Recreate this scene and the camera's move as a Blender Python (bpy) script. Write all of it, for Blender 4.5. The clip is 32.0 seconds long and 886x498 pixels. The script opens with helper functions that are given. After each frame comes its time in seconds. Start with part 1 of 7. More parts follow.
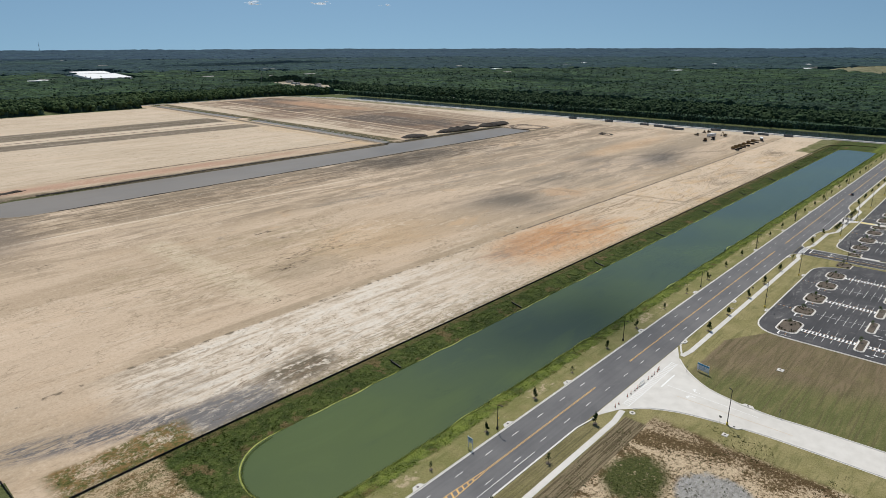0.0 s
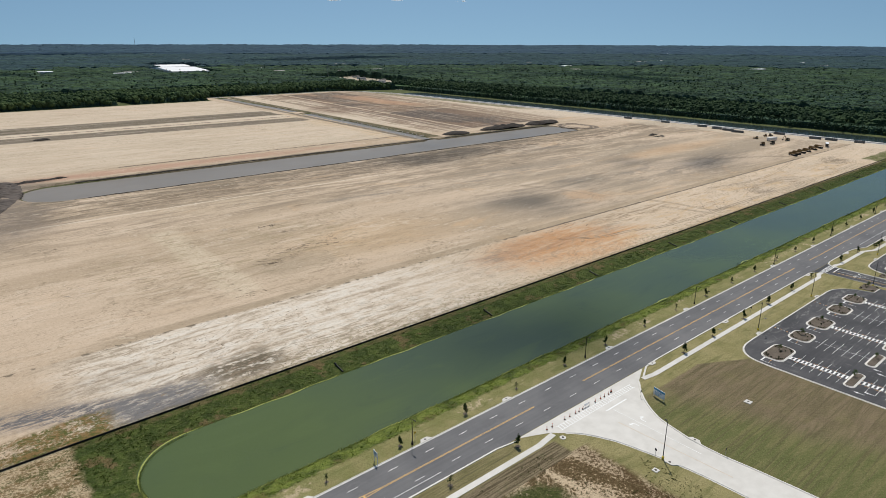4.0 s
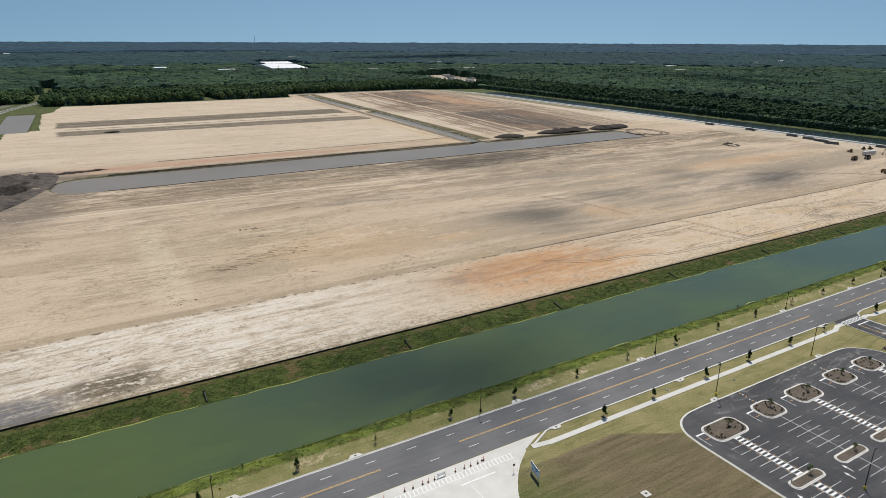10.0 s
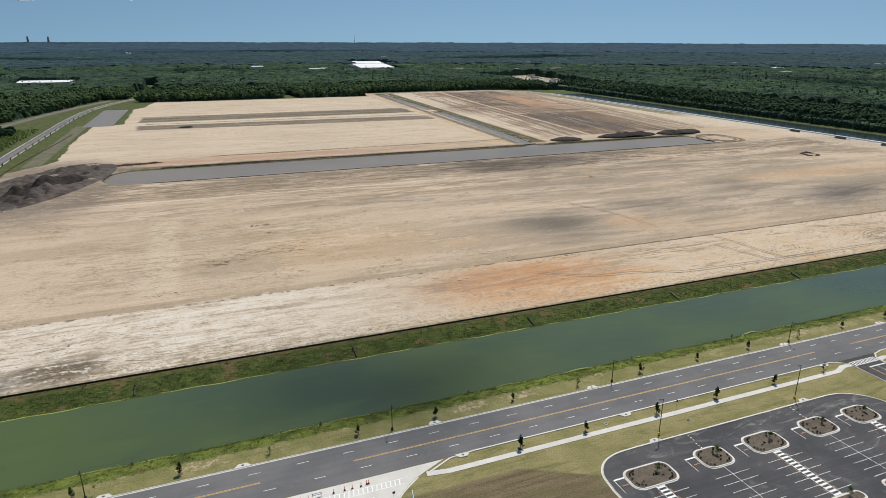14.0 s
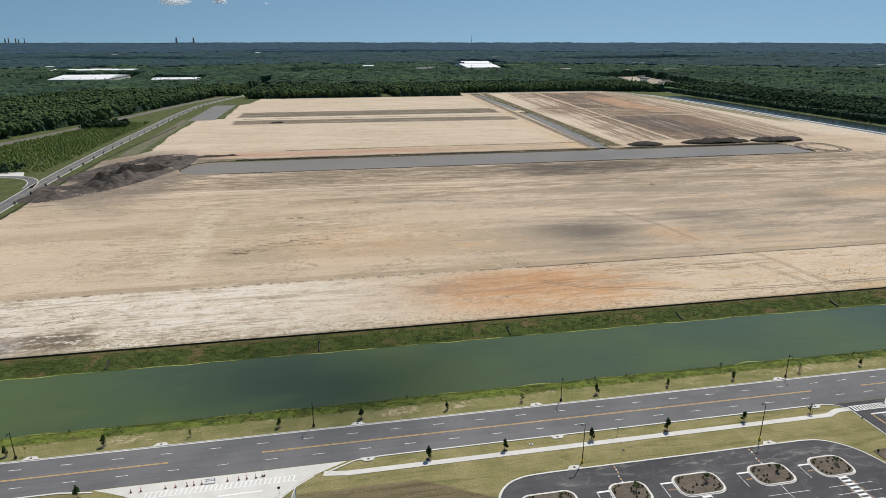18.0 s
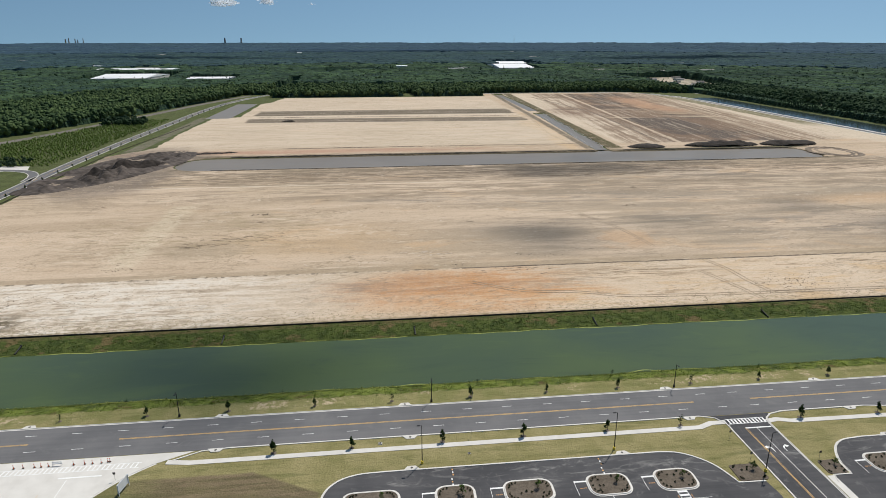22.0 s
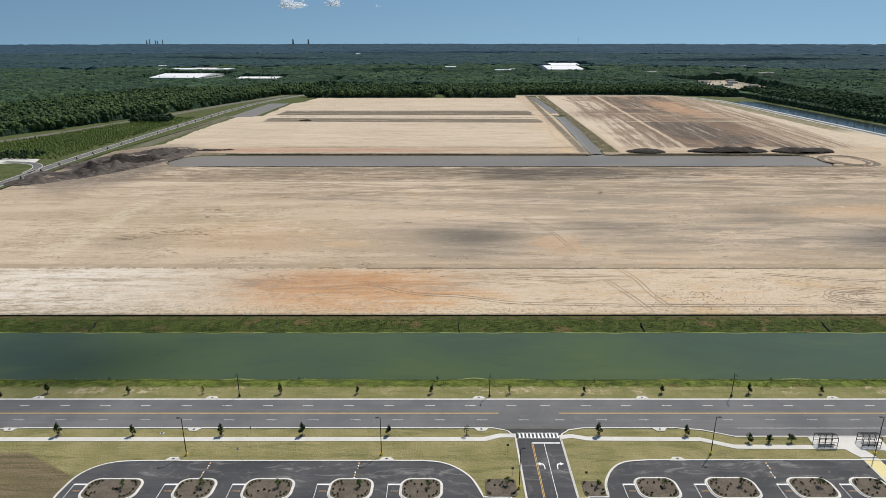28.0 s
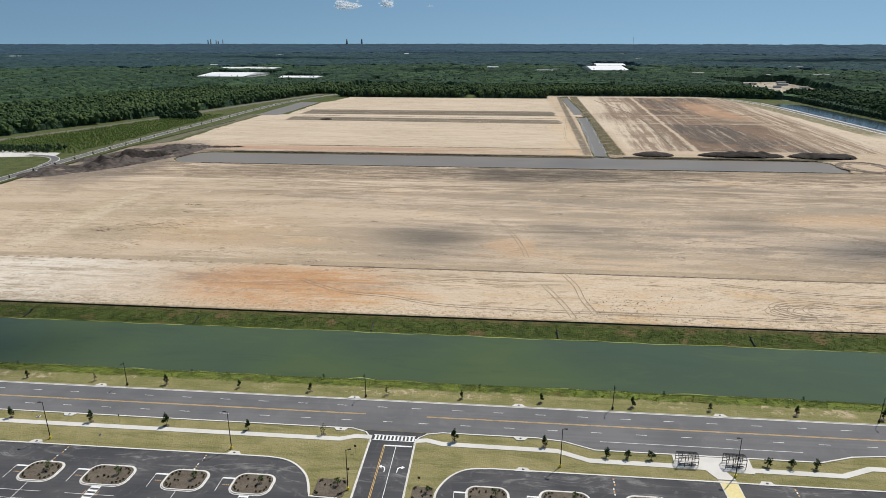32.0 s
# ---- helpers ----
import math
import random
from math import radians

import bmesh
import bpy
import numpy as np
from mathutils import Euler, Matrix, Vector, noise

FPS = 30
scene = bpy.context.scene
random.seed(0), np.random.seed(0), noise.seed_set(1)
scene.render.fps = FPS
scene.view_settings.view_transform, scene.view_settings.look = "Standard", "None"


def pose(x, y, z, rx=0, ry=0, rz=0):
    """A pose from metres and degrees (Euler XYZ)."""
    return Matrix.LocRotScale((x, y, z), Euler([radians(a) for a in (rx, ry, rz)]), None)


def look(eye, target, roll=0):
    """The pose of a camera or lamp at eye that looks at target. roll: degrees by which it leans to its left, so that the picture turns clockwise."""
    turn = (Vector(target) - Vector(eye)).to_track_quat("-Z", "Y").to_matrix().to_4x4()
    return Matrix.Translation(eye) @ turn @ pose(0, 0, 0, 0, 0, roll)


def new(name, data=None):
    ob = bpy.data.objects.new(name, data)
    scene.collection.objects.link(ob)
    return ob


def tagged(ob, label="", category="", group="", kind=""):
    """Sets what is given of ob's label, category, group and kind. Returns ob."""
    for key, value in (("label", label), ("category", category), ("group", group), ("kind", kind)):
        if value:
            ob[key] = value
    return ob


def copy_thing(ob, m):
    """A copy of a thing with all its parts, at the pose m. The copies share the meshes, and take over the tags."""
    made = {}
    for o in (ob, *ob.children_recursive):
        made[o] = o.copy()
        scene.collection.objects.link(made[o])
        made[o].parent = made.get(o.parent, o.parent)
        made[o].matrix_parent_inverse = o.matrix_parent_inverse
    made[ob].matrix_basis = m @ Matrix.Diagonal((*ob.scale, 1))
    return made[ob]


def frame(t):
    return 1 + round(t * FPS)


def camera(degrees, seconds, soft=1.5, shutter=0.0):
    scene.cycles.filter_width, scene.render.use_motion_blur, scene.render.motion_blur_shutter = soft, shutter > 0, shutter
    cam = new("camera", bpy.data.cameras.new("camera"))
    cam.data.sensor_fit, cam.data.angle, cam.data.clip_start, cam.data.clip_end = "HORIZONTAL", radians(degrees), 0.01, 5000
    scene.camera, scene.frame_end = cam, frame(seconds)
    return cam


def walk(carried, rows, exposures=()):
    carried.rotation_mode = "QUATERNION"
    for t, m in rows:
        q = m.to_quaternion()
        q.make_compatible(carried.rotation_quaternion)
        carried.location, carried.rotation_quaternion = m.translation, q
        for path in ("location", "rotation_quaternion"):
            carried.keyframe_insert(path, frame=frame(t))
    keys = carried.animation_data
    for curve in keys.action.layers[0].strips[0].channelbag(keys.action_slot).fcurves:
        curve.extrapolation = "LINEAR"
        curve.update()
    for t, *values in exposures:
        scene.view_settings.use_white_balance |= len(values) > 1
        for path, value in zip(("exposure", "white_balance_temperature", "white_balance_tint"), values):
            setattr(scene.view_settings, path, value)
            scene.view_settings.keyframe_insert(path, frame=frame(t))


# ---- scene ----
cam = camera(70.6, 32.0, soft=0.65)
EYE = 104.5
ROWS = [
    (0.0, 0.00, 0.00, 0.00, 71.99, 0.13, -47.40),
    (0.5, 3.22, -3.24, 0.00, 71.94, 0.12, -47.08),
    (1.0, 6.81, -6.52, -0.04, 71.90, 0.08, -46.62),
    (1.5, 10.89, -9.76, -0.08, 71.84, 0.01, -45.63),
    (2.0, 15.42, -12.83, -0.09, 71.82, -0.03, -44.63),
    (2.5, 20.15, -15.58, -0.07, 71.78, -0.08, -43.71),
    (3.0, 25.20, -18.21, -0.09, 71.73, -0.12, -42.60),
    (3.5, 30.46, -20.55, -0.13, 71.70, -0.15, -41.40),
    (5.5, 53.40, -28.40, -0.08, 71.55, -0.12, -38.31),
    (6.0, 59.36, -29.98, -0.11, 71.53, -0.16, -37.58),
    (6.5, 65.43, -31.48, -0.10, 71.51, -0.19, -36.58),
    (7.0, 71.53, -32.86, -0.11, 71.49, -0.21, -35.51),
    (7.5, 77.71, -34.11, -0.15, 71.50, -0.19, -34.50),
    (8.0, 83.92, -35.29, -0.11, 71.47, -0.21, -33.56),
    (8.5, 90.19, -36.35, -0.05, 71.47, -0.25, -32.65),
    (9.0, 96.49, -37.28, -0.10, 71.46, -0.26, -31.73),
    (9.5, 102.80, -38.21, -0.01, 71.48, -0.25, -31.12),
    (10.0, 109.18, -39.27, -0.01, 71.50, -0.23, -30.35),
    (10.5, 115.45, -40.56, -0.04, 71.50, -0.20, -29.29),
    (11.0, 121.60, -41.90, -0.02, 71.49, -0.20, -28.29),
    (11.5, 127.66, -43.52, -0.05, 71.52, -0.19, -27.23),
    (12.0, 133.80, -44.98, 0.01, 71.50, -0.17, -26.24),
    (12.5, 139.96, -46.64, -0.07, 71.51, -0.18, -25.15),
    (13.0, 146.12, -48.33, -0.15, 71.50, -0.15, -23.99),
    (13.5, 152.23, -50.03, -0.25, 71.50, -0.15, -22.68),
    (14.0, 158.38, -51.69, -0.36, 71.48, -0.16, -21.43),
    (14.5, 164.58, -53.30, -0.46, 71.47, -0.17, -20.17),
    (16.5, 189.20, -59.09, -0.62, 71.45, -0.09, -14.90),
    (17.0, 195.49, -60.31, -0.62, 71.44, -0.08, -13.50),
    (17.5, 201.81, -61.44, -0.63, 71.46, -0.06, -12.08),
    (18.0, 208.13, -62.42, -0.64, 71.47, -0.03, -10.68),
    (18.5, 214.52, -63.35, -0.68, 71.50, -0.02, -9.70),
    (19.0, 220.84, -64.33, -0.60, 71.50, -0.02, -9.57),
    (19.5, 227.26, -65.26, -0.66, 71.49, 0.00, -9.59),
    (20.0, 233.64, -66.31, -0.65, 71.51, -0.03, -9.61),
    (20.5, 240.07, -67.49, -0.72, 71.51, -0.01, -9.37),
    (21.0, 246.47, -68.62, -0.63, 71.50, -0.01, -8.91),
    (21.5, 252.81, -69.88, -0.61, 71.48, -0.00, -7.74),
    (22.0, 259.09, -70.89, -0.60, 71.48, 0.02, -6.38),
    (22.5, 265.41, -71.75, -0.61, 71.52, 0.07, -5.25),
    (23.0, 271.66, -72.32, -0.58, 71.54, 0.07, -5.06),
    (23.5, 277.99, -72.81, -0.55, 71.57, 0.06, -4.86),
    (24.0, 284.42, -73.34, -0.60, 71.58, 0.06, -4.56),
    (24.5, 290.90, -73.75, -0.54, 71.59, 0.04, -4.21),
    (25.0, 297.34, -74.16, -0.56, 71.59, 0.02, -3.70),
    (25.5, 303.69, -74.53, -0.57, 71.60, 0.00, -2.97),
    (27.5, 329.73, -74.89, -0.78, 71.60, 0.03, -0.20),
    (28.0, 336.42, -74.85, -0.73, 71.59, -0.00, 0.00),
    (28.5, 343.13, -74.74, -0.72, 71.59, -0.01, 0.46),
    (29.0, 349.79, -74.59, -0.74, 71.58, -0.01, 1.05),
    (29.5, 356.00, -74.32, -0.77, 71.57, -0.01, 1.63),
    (30.0, 362.67, -73.96, -0.75, 71.58, -0.00, 2.29),
    (30.5, 369.31, -73.53, -0.80, 71.58, 0.01, 2.97),
    (31.0, 375.96, -73.09, -0.81, 71.57, -0.00, 3.62),
    (31.5, 382.63, -72.50, -0.78, 71.58, -0.01, 4.34),
    (32.0, 389.31, -71.82, -0.75, 71.59, -0.03, 5.15),
]
walk(cam, [(t, pose(x, y, EYE + z, rx, ry, rz)) for t, x, y, z, rx, ry, rz in ROWS], exposures=[(0.0, -0.07), (16.0, -0.03), (32.0, 0.03)])

# ---- sky and sun ----
SUN_WAY = Vector((0.33, 0.40, 0.86)).normalized()
world = bpy.data.worlds.new("sky")
scene.world = world
world.use_nodes = True
wt = world.node_tree
sky = wt.nodes.new("ShaderNodeTexSky")
sky.sky_type = "NISHITA"
sky.sun_disc = False
sky.sun_elevation = math.asin(SUN_WAY.z)
sky.sun_rotation = math.atan2(SUN_WAY.x, SUN_WAY.y)
sky.altitude, sky.air_density, sky.dust_density, sky.ozone_density = 0, 1.0, 0.4, 1.2
wt.nodes["Background"].inputs["Strength"].default_value = 0.083
up = wt.nodes.new("ShaderNodeVectorMath")
up.operation = "ADD"
up.inputs[1].default_value = (0, 0, 0.2)
geo = wt.nodes.new("ShaderNodeTexCoord")
wt.links.new(geo.outputs["Generated"], up.inputs[0])
wt.links.new(up.outputs[0], sky.inputs["Vector"])
tint = wt.nodes.new("ShaderNodeMix")
tint.data_type, tint.blend_type = "RGBA", "MULTIPLY"
tint.inputs["Factor"].default_value = 1.0
tint.inputs["B"].default_value = (0.85, 1.0, 0.98, 1.0)
wt.links.new(sky.outputs[0], tint.inputs["A"])
wt.links.new(tint.outputs["Result"], wt.nodes["Background"].inputs[0])
sun_data = bpy.data.lights.new("sun", "SUN")
sun_data.energy, sun_data.angle, sun_data.color = 3.95, radians(0.55), (1.0, 0.95, 0.87)
sun = new("sun", sun_data)
sun.matrix_world = look(SUN_WAY * 3000, (0, 0, 0))


# ---- node helpers ----
class Net:
    def __init__(self, name, rough=0.9, metal=0.0, spec=0.3):
        self.m = bpy.data.materials.new(name)
        self.m.use_nodes = True
        self.t = self.m.node_tree
        self.bsdf = self.t.nodes["Principled BSDF"]
        self.bsdf.inputs["Roughness"].default_value = rough
        self.bsdf.inputs["Metallic"].default_value = metal
        self.bsdf.inputs["Specular IOR Level"].default_value = spec
        geo = self.t.nodes.new("ShaderNodeNewGeometry")
        self.pos = geo.outputs["Position"]
        self.island = geo.outputs["Random Per Island"]
        sep = self.t.nodes.new("ShaderNodeSeparateXYZ")
        self.t.links.new(self.pos, sep.inputs[0])
        self.x, self.y, self.z = sep.outputs

    def put(self, socket, value):
        if hasattr(value, "is_output"):
            self.t.links.new(value, socket)
        elif isinstance(value, (tuple, list)) and len(value) == 3 and len(socket.default_value) == 4:
            socket.default_value = (*value, 1)
        else:
            socket.default_value = value

    def math(self, op, a, b=0.0, c=0.0):
        n = self.t.nodes.new("ShaderNodeMath")
        n.operation = op
        for s, v in zip(n.inputs, (a, b, c)):
            self.put(s, v)
        return n.outputs[0]

    def add(self, a, b):
        return self.math("ADD", a, b)

    def mul(self, a, b):
        return self.math("MULTIPLY", a, b)

    def scaled(self, sx, sy, sz=1.0):
        n = self.t.nodes.new("ShaderNodeVectorMath")
        n.operation = "MULTIPLY"
        self.put(n.inputs[0], self.pos)
        n.inputs[1].default_value = (sx, sy, sz)
        return n.outputs[0]

    def noise(self, scale=1.0, detail=4.0, vec=None, rough=0.55, warp=0.0):
        n = self.t.nodes.new("ShaderNodeTexNoise")
        self.put(n.inputs["Vector"], vec if vec is not None else self.pos)
        n.inputs["Scale"].default_value = scale
        n.inputs["Detail"].default_value = detail
        n.inputs["Roughness"].default_value = rough
        n.inputs["Distortion"].default_value = warp
        return n.outputs["Fac"]

    def ramp(self, v, lo, hi, a=0.0, b=1.0):
        n = self.t.nodes.new("ShaderNodeMapRange")
        n.interpolation_type = "SMOOTHSTEP"
        for s, w in zip(n.inputs, (v, lo, hi, a, b)):
            self.put(s, w)
        return n.outputs[0]

    def mix(self, f, a, b):
        n = self.t.nodes.new("ShaderNodeMix")
        n.data_type = "RGBA"
        self.put(n.inputs["Factor"], f)
        self.put(n.inputs["A"], a)
        self.put(n.inputs["B"], b)
        return n.outputs["Result"]

    def band(self, v, lo, hi, soft):
        return self.mul(self.ramp(v, lo - soft, lo + soft), self.ramp(v, hi - soft, hi + soft, 1.0, 0.0))

    def patch(self, cx, cy, rx, ry, px, py, soft=0.4):
        dx = self.mul(self.add(px, -cx), 1.0 / rx)
        dy = self.mul(self.add(py, -cy), 1.0 / ry)
        d = self.math("SQRT", self.add(self.mul(dx, dx), self.mul(dy, dy)))
        return self.ramp(d, 1.0 - soft, 1.0 + soft, 1.0, 0.0)

    def bump(self, height, strength=0.3, distance=0.1):
        n = self.t.nodes.new("ShaderNodeBump")
        n.inputs["Strength"].default_value = strength
        n.inputs["Distance"].default_value = distance
        self.put(n.inputs["Height"], height)
        self.put(self.bsdf.inputs["Normal"], n.outputs[0])

    def colour(self, c):
        self.put(self.bsdf.inputs["Base Color"], c)
        return self.m


def plain(name, a, b, scale=3.0, rough=0.8, metal=0.0, bump=0.0, spec=0.3):
    """A surface of two near tones with coarse stains and fine grain."""
    n = Net(name, rough, metal, spec)
    f = n.ramp(n.add(n.mul(n.noise(scale, 5), 0.6), n.mul(n.noise(scale * 0.13, 3), 0.4)), 0.32, 0.68)
    if bump:
        n.bump(n.noise(scale * 4, 3), bump, 0.05)
    return n.colour(n.mix(f, a, b))


# ---- materials ----
def soil_material(zone):
    """Graded sand of one part of the site: the south pad, the north pads or the east field."""
    n = Net("graded_sandy_soil_" + zone, 0.95, spec=0.12)
    wob = n.mul(n.add(n.noise(0.012, 4), -0.5), 60)
    wob2 = n.mul(n.add(n.noise(0.06, 5, rough=0.65), -0.5), 26)
    px = n.add(n.x, n.add(wob, wob2))
    py = n.add(n.y, n.mul(n.add(wob, wob2), 0.3))
    pxs = n.add(n.x, n.mul(wob2, 3.0))
    pys = n.add(n.y, n.mul(wob2, 0.55))
    streak = n.noise(1.0, 9, n.scaled(0.020, 0.105), 0.68, 1.3)
    streak2 = n.noise(1.0, 7, n.scaled(0.0055, 0.030), 0.62, 0.9)
    comb = n.noise(1.0, 7, n.scaled(0.055, 0.33), 0.68, 1.0)
    long = n.noise(1.0, 9, n.scaled(0.024, 0.21), 0.72, 0.7)
    blot = n.noise(0.16, 8, rough=0.7, warp=0.6)
    fine = n.noise(1.0, 7, n.scaled(0.2, 0.4), 0.7)
    grain = n.noise(0.8, 7, rough=0.8)
    big = n.noise(0.008, 4)
    c = n.mix(n.ramp(streak2, 0.34, 0.66), (0.43, 0.338, 0.25), (0.56, 0.448, 0.348))
    c = n.mix(n.mul(n.ramp(big, 0.45, 0.7), 0.45), c, (0.385, 0.31, 0.22))
    c = n.mix(n.mul(n.ramp(streak, 0.52, 0.66), n.ramp(n.noise(0.015, 3), 0.4, 0.6, 0.08, 0.5)), c, (0.645, 0.545, 0.45))
    c = n.mix(n.mul(n.ramp(streak, 0.47, 0.36), n.ramp(n.noise(0.018, 3), 0.6, 0.42, 0.0, 0.45)), c, (0.29, 0.23, 0.165))
    c = n.mix(n.mul(n.ramp(n.noise(0.02, 3), 0.42, 0.62), n.mul(n.ramp(comb, 0.44, 0.37), 0.5)), c, (0.28, 0.225, 0.155))
    # warm mottling over the whole pad
    warm = n.noise(1.0, 6, n.scaled(0.013, 0.030), 0.62, 1.6)
    c = n.mix(n.mul(n.ramp(n.x, 130, 220, 0.25, 1.0), n.ramp(warm, 0.55, 0.68, 0.0, 0.42)), c, (0.56, 0.38, 0.23))
    if zone == "south":
        # greyer damp half in the east
        east = n.mul(n.ramp(px, 270, 360), n.mul(n.ramp(py, 212, 222), n.ramp(py, 440, 400)))
        c = n.mix(n.mul(east, n.ramp(n.add(n.mul(streak2, 0.7), n.mul(streak, 0.3)), 0.4, 0.58, 0.65, 0.02)), c, (0.30, 0.255, 0.205))
        # pale strip along the canal
        strip = n.band(n.add(n.y, n.mul(wob2, 0.08)), 150, 207.5, 1.0)
        strip = n.mul(strip, n.ramp(n.x, 48, 75))
        c = n.mix(n.mul(strip, n.ramp(streak2, 0.3, 0.62, 0.3, 0.75)), c, n.mix(n.ramp(n.x, 200, 300), (0.60, 0.505, 0.41), (0.60, 0.48, 0.36)))
        white = n.mul(strip, n.ramp(px, 250, 150, 0.15, 1.0))
        c = n.mix(n.mul(white, 0.4), c, (0.635, 0.585, 0.525))
        wf = n.add(n.mul(long, 0.75), n.add(n.mul(blot, 0.4), n.mul(comb, 0.15)))
        c = n.mix(n.mul(white, n.ramp(wf, 0.63, 0.72, 0.0, 0.8)), c, (0.68, 0.64, 0.59))
        c = n.mix(n.mul(white, n.ramp(wf, 0.645, 0.55, 0.0, 0.85)), c, (0.33, 0.275, 0.215))
        c = n.mix(n.mul(n.mul(white, n.band(n.x, 96, 290, 18)), n.mul(n.ramp(n.y, 186, 164), n.ramp(n.noise(1.0, 8, n.scaled(0.11, 0.5), 0.74, 0.6), 0.5, 0.6, 0.0, 0.75))), c, (0.22, 0.185, 0.13))
        c = n.mix(n.mul(strip, n.mul(n.ramp(n.y, 168, 157), n.ramp(n.noise(0.5, 7, rough=0.7), 0.5, 0.6, 0.0, 0.7))), c, (0.27, 0.23, 0.14))
        # pale worn track over the west part
        c = n.mix(n.mul(n.band(n.add(n.x, n.mul(wob2, 0.3)), 128, 143, 4), n.mul(n.band(n.y, 222, 345, 8), n.ramp(blot, 0.35, 0.6, 0.1, 0.6))), c, (0.62, 0.54, 0.42))
        warm2 = n.noise(1.0, 6, n.scaled(0.022, 0.075), 0.66, 1.2)
        c = n.mix(n.mul(n.mul(n.band(n.x, 300, 700, 40), strip), n.ramp(warm2, 0.5, 0.64, 0.0, 0.6)), c, (0.53, 0.375, 0.22))
        c = n.mix(n.mul(n.mul(n.band(n.x, 320, 700, 30), strip), n.ramp(comb, 0.42, 0.36, 0.0, 0.6)), c, (0.33, 0.235, 0.15))
        # orange clay
        ox, oy = n.add(n.x, n.mul(n.add(long, -0.5), 120)), n.add(n.y, n.mul(wob2, 0.45))
        orange = n.mul(n.patch(296, 182, 50, 25, ox, oy, 0.45), n.ramp(n.y, 208, 205))
        c = n.mix(n.mul(orange, n.ramp(n.add(n.mul(long, 0.6), n.mul(blot, 0.4)), 0.38, 0.62, 0.95, 0.35)), c, (0.50, 0.268, 0.125))
        c = n.mix(n.mul(n.mul(n.patch(282, 186, 30, 13, ox, oy, 0.6), n.ramp(n.y, 208, 205)), n.ramp(streak, 0.4, 0.6, 0.65, 0.1)), c, (0.33, 0.175, 0.095))
        c = n.mix(n.mul(n.patch(398, 245, 14, 16, pxs, pys, 0.5), 0.5), c, (0.53, 0.34, 0.20))
        c = n.mix(n.mul(n.patch(225, 262, 45, 26, pxs, pys, 0.7), 0.30), c, (0.53, 0.36, 0.20))
        c = n.mix(n.mul(n.patch(640, 315, 80, 14, pxs, pys, 0.6), 0.5), c, (0.53, 0.35, 0.21))
        # olive-grey tired ground
        c = n.mix(n.mul(n.patch(165, 285, 75, 45, pxs, pys, 0.6), n.mul(n.ramp(comb, 0.5, 0.38), 0.7)), c, (0.30, 0.245, 0.15))
        c = n.mix(n.mul(n.patch(168, 248, 22, 12, pxs, pys, 0.7), 0.45), c, (0.27, 0.225, 0.16))
        # darker, rougher ground towards the pond, streaked by machines
        c = n.mix(n.mul(n.band(pys, 352, 462, 14), n.ramp(n.add(n.mul(streak, 0.65), n.mul(streak2, 0.35)), 0.42, 0.56, 0.75, 0.0)), c, (0.255, 0.205, 0.155))
        c = n.mix(n.mul(n.band(pys, 425, 452, 6), n.mul(n.ramp(n.x, 110, 200), n.ramp(comb, 0.4, 0.6, 0.7, 0.1))), c, (0.23, 0.185, 0.14))
        # grey silt washes
        for cx, cy, rx, ry, k in ((62, 181, 26, 8, 0.6), (246, 180, 9, 12, 0.7), (240, 190, 22, 5, 0.5), (285, 346, 45, 9, 0.85), (425, 338, 120, 12, 0.75),
                                  (400, 276, 80, 16, 0.55), (517, 274, 36, 14, 0.75), (545, 248, 60, 14, 0.7), (460, 250, 60, 10, 0.45), (620, 262, 60, 18, 0.6),
                                  (350, 420, 120, 12, 0.55), (520, 400, 90, 12, 0.5), (600, 350, 90, 9, 0.6), (335, 184, 18, 7, 0.6), (300, 445, 200, 9, 0.5)):
            c = n.mix(n.mul(n.patch(cx, cy, rx, ry, pxs, pys, 0.6), n.ramp(n.add(n.mul(streak, 0.6), n.mul(comb, 0.4)), 0.38, 0.56, 0.85 * k, 0.1 * k)), c, (0.205, 0.185, 0.165))
        blue = n.mul(n.band(n.add(n.add(n.y, n.mul(wob2, 0.15)), n.mul(n.x, 0.40)), 187, 198, 3), n.band(n.x, 22, 92, 6))
        blue = n.add(blue, n.mul(n.band(n.add(n.y, n.mul(n.x, 0.1)), 160, 170, 3), n.band(n.x, 64, 90, 5)))
        c = n.mix(n.mul(blue, n.ramp(n.add(n.mul(n.noise(1.0, 9, n.scaled(0.16, 0.6), 0.76, 1.2), 0.65), n.mul(long, 0.35)), 0.44, 0.56, 1.0, 0.15)), c, (0.128, 0.126, 0.138))
        # muddy wash in the pale strip
        c = n.mix(n.mul(n.patch(106, 165, 15, 7, px, pys, 0.45), n.ramp(n.add(n.mul(long, 0.55), n.mul(n.noise(0.35, 7, rough=0.72), 0.45)), 0.50, 0.56, 0.95, 0.0)), c, (0.125, 0.105, 0.075))
        # brushed smears and pocked ground left by machines
        c = n.mix(n.mul(n.patch(376, 193, 34, 8, pxs, pys, 0.6), n.ramp(n.noise(1.0, 8, n.scaled(0.06, 0.55), 0.72, 0.8), 0.47, 0.56, 0.0, 0.85)), c, (0.235, 0.175, 0.115))
        pock = n.mul(n.ramp(n.noise(0.030, 3), 0.50, 0.60), n.ramp(n.x, 330, 250))
        c = n.mix(n.mul(n.mul(pock, n.ramp(n.y, 214, 218)), n.ramp(n.noise(1.0, 7, n.scaled(0.30, 0.42), 0.74, 1.0), 0.55, 0.61, 0.0, 0.75)), c, (0.25, 0.20, 0.135))
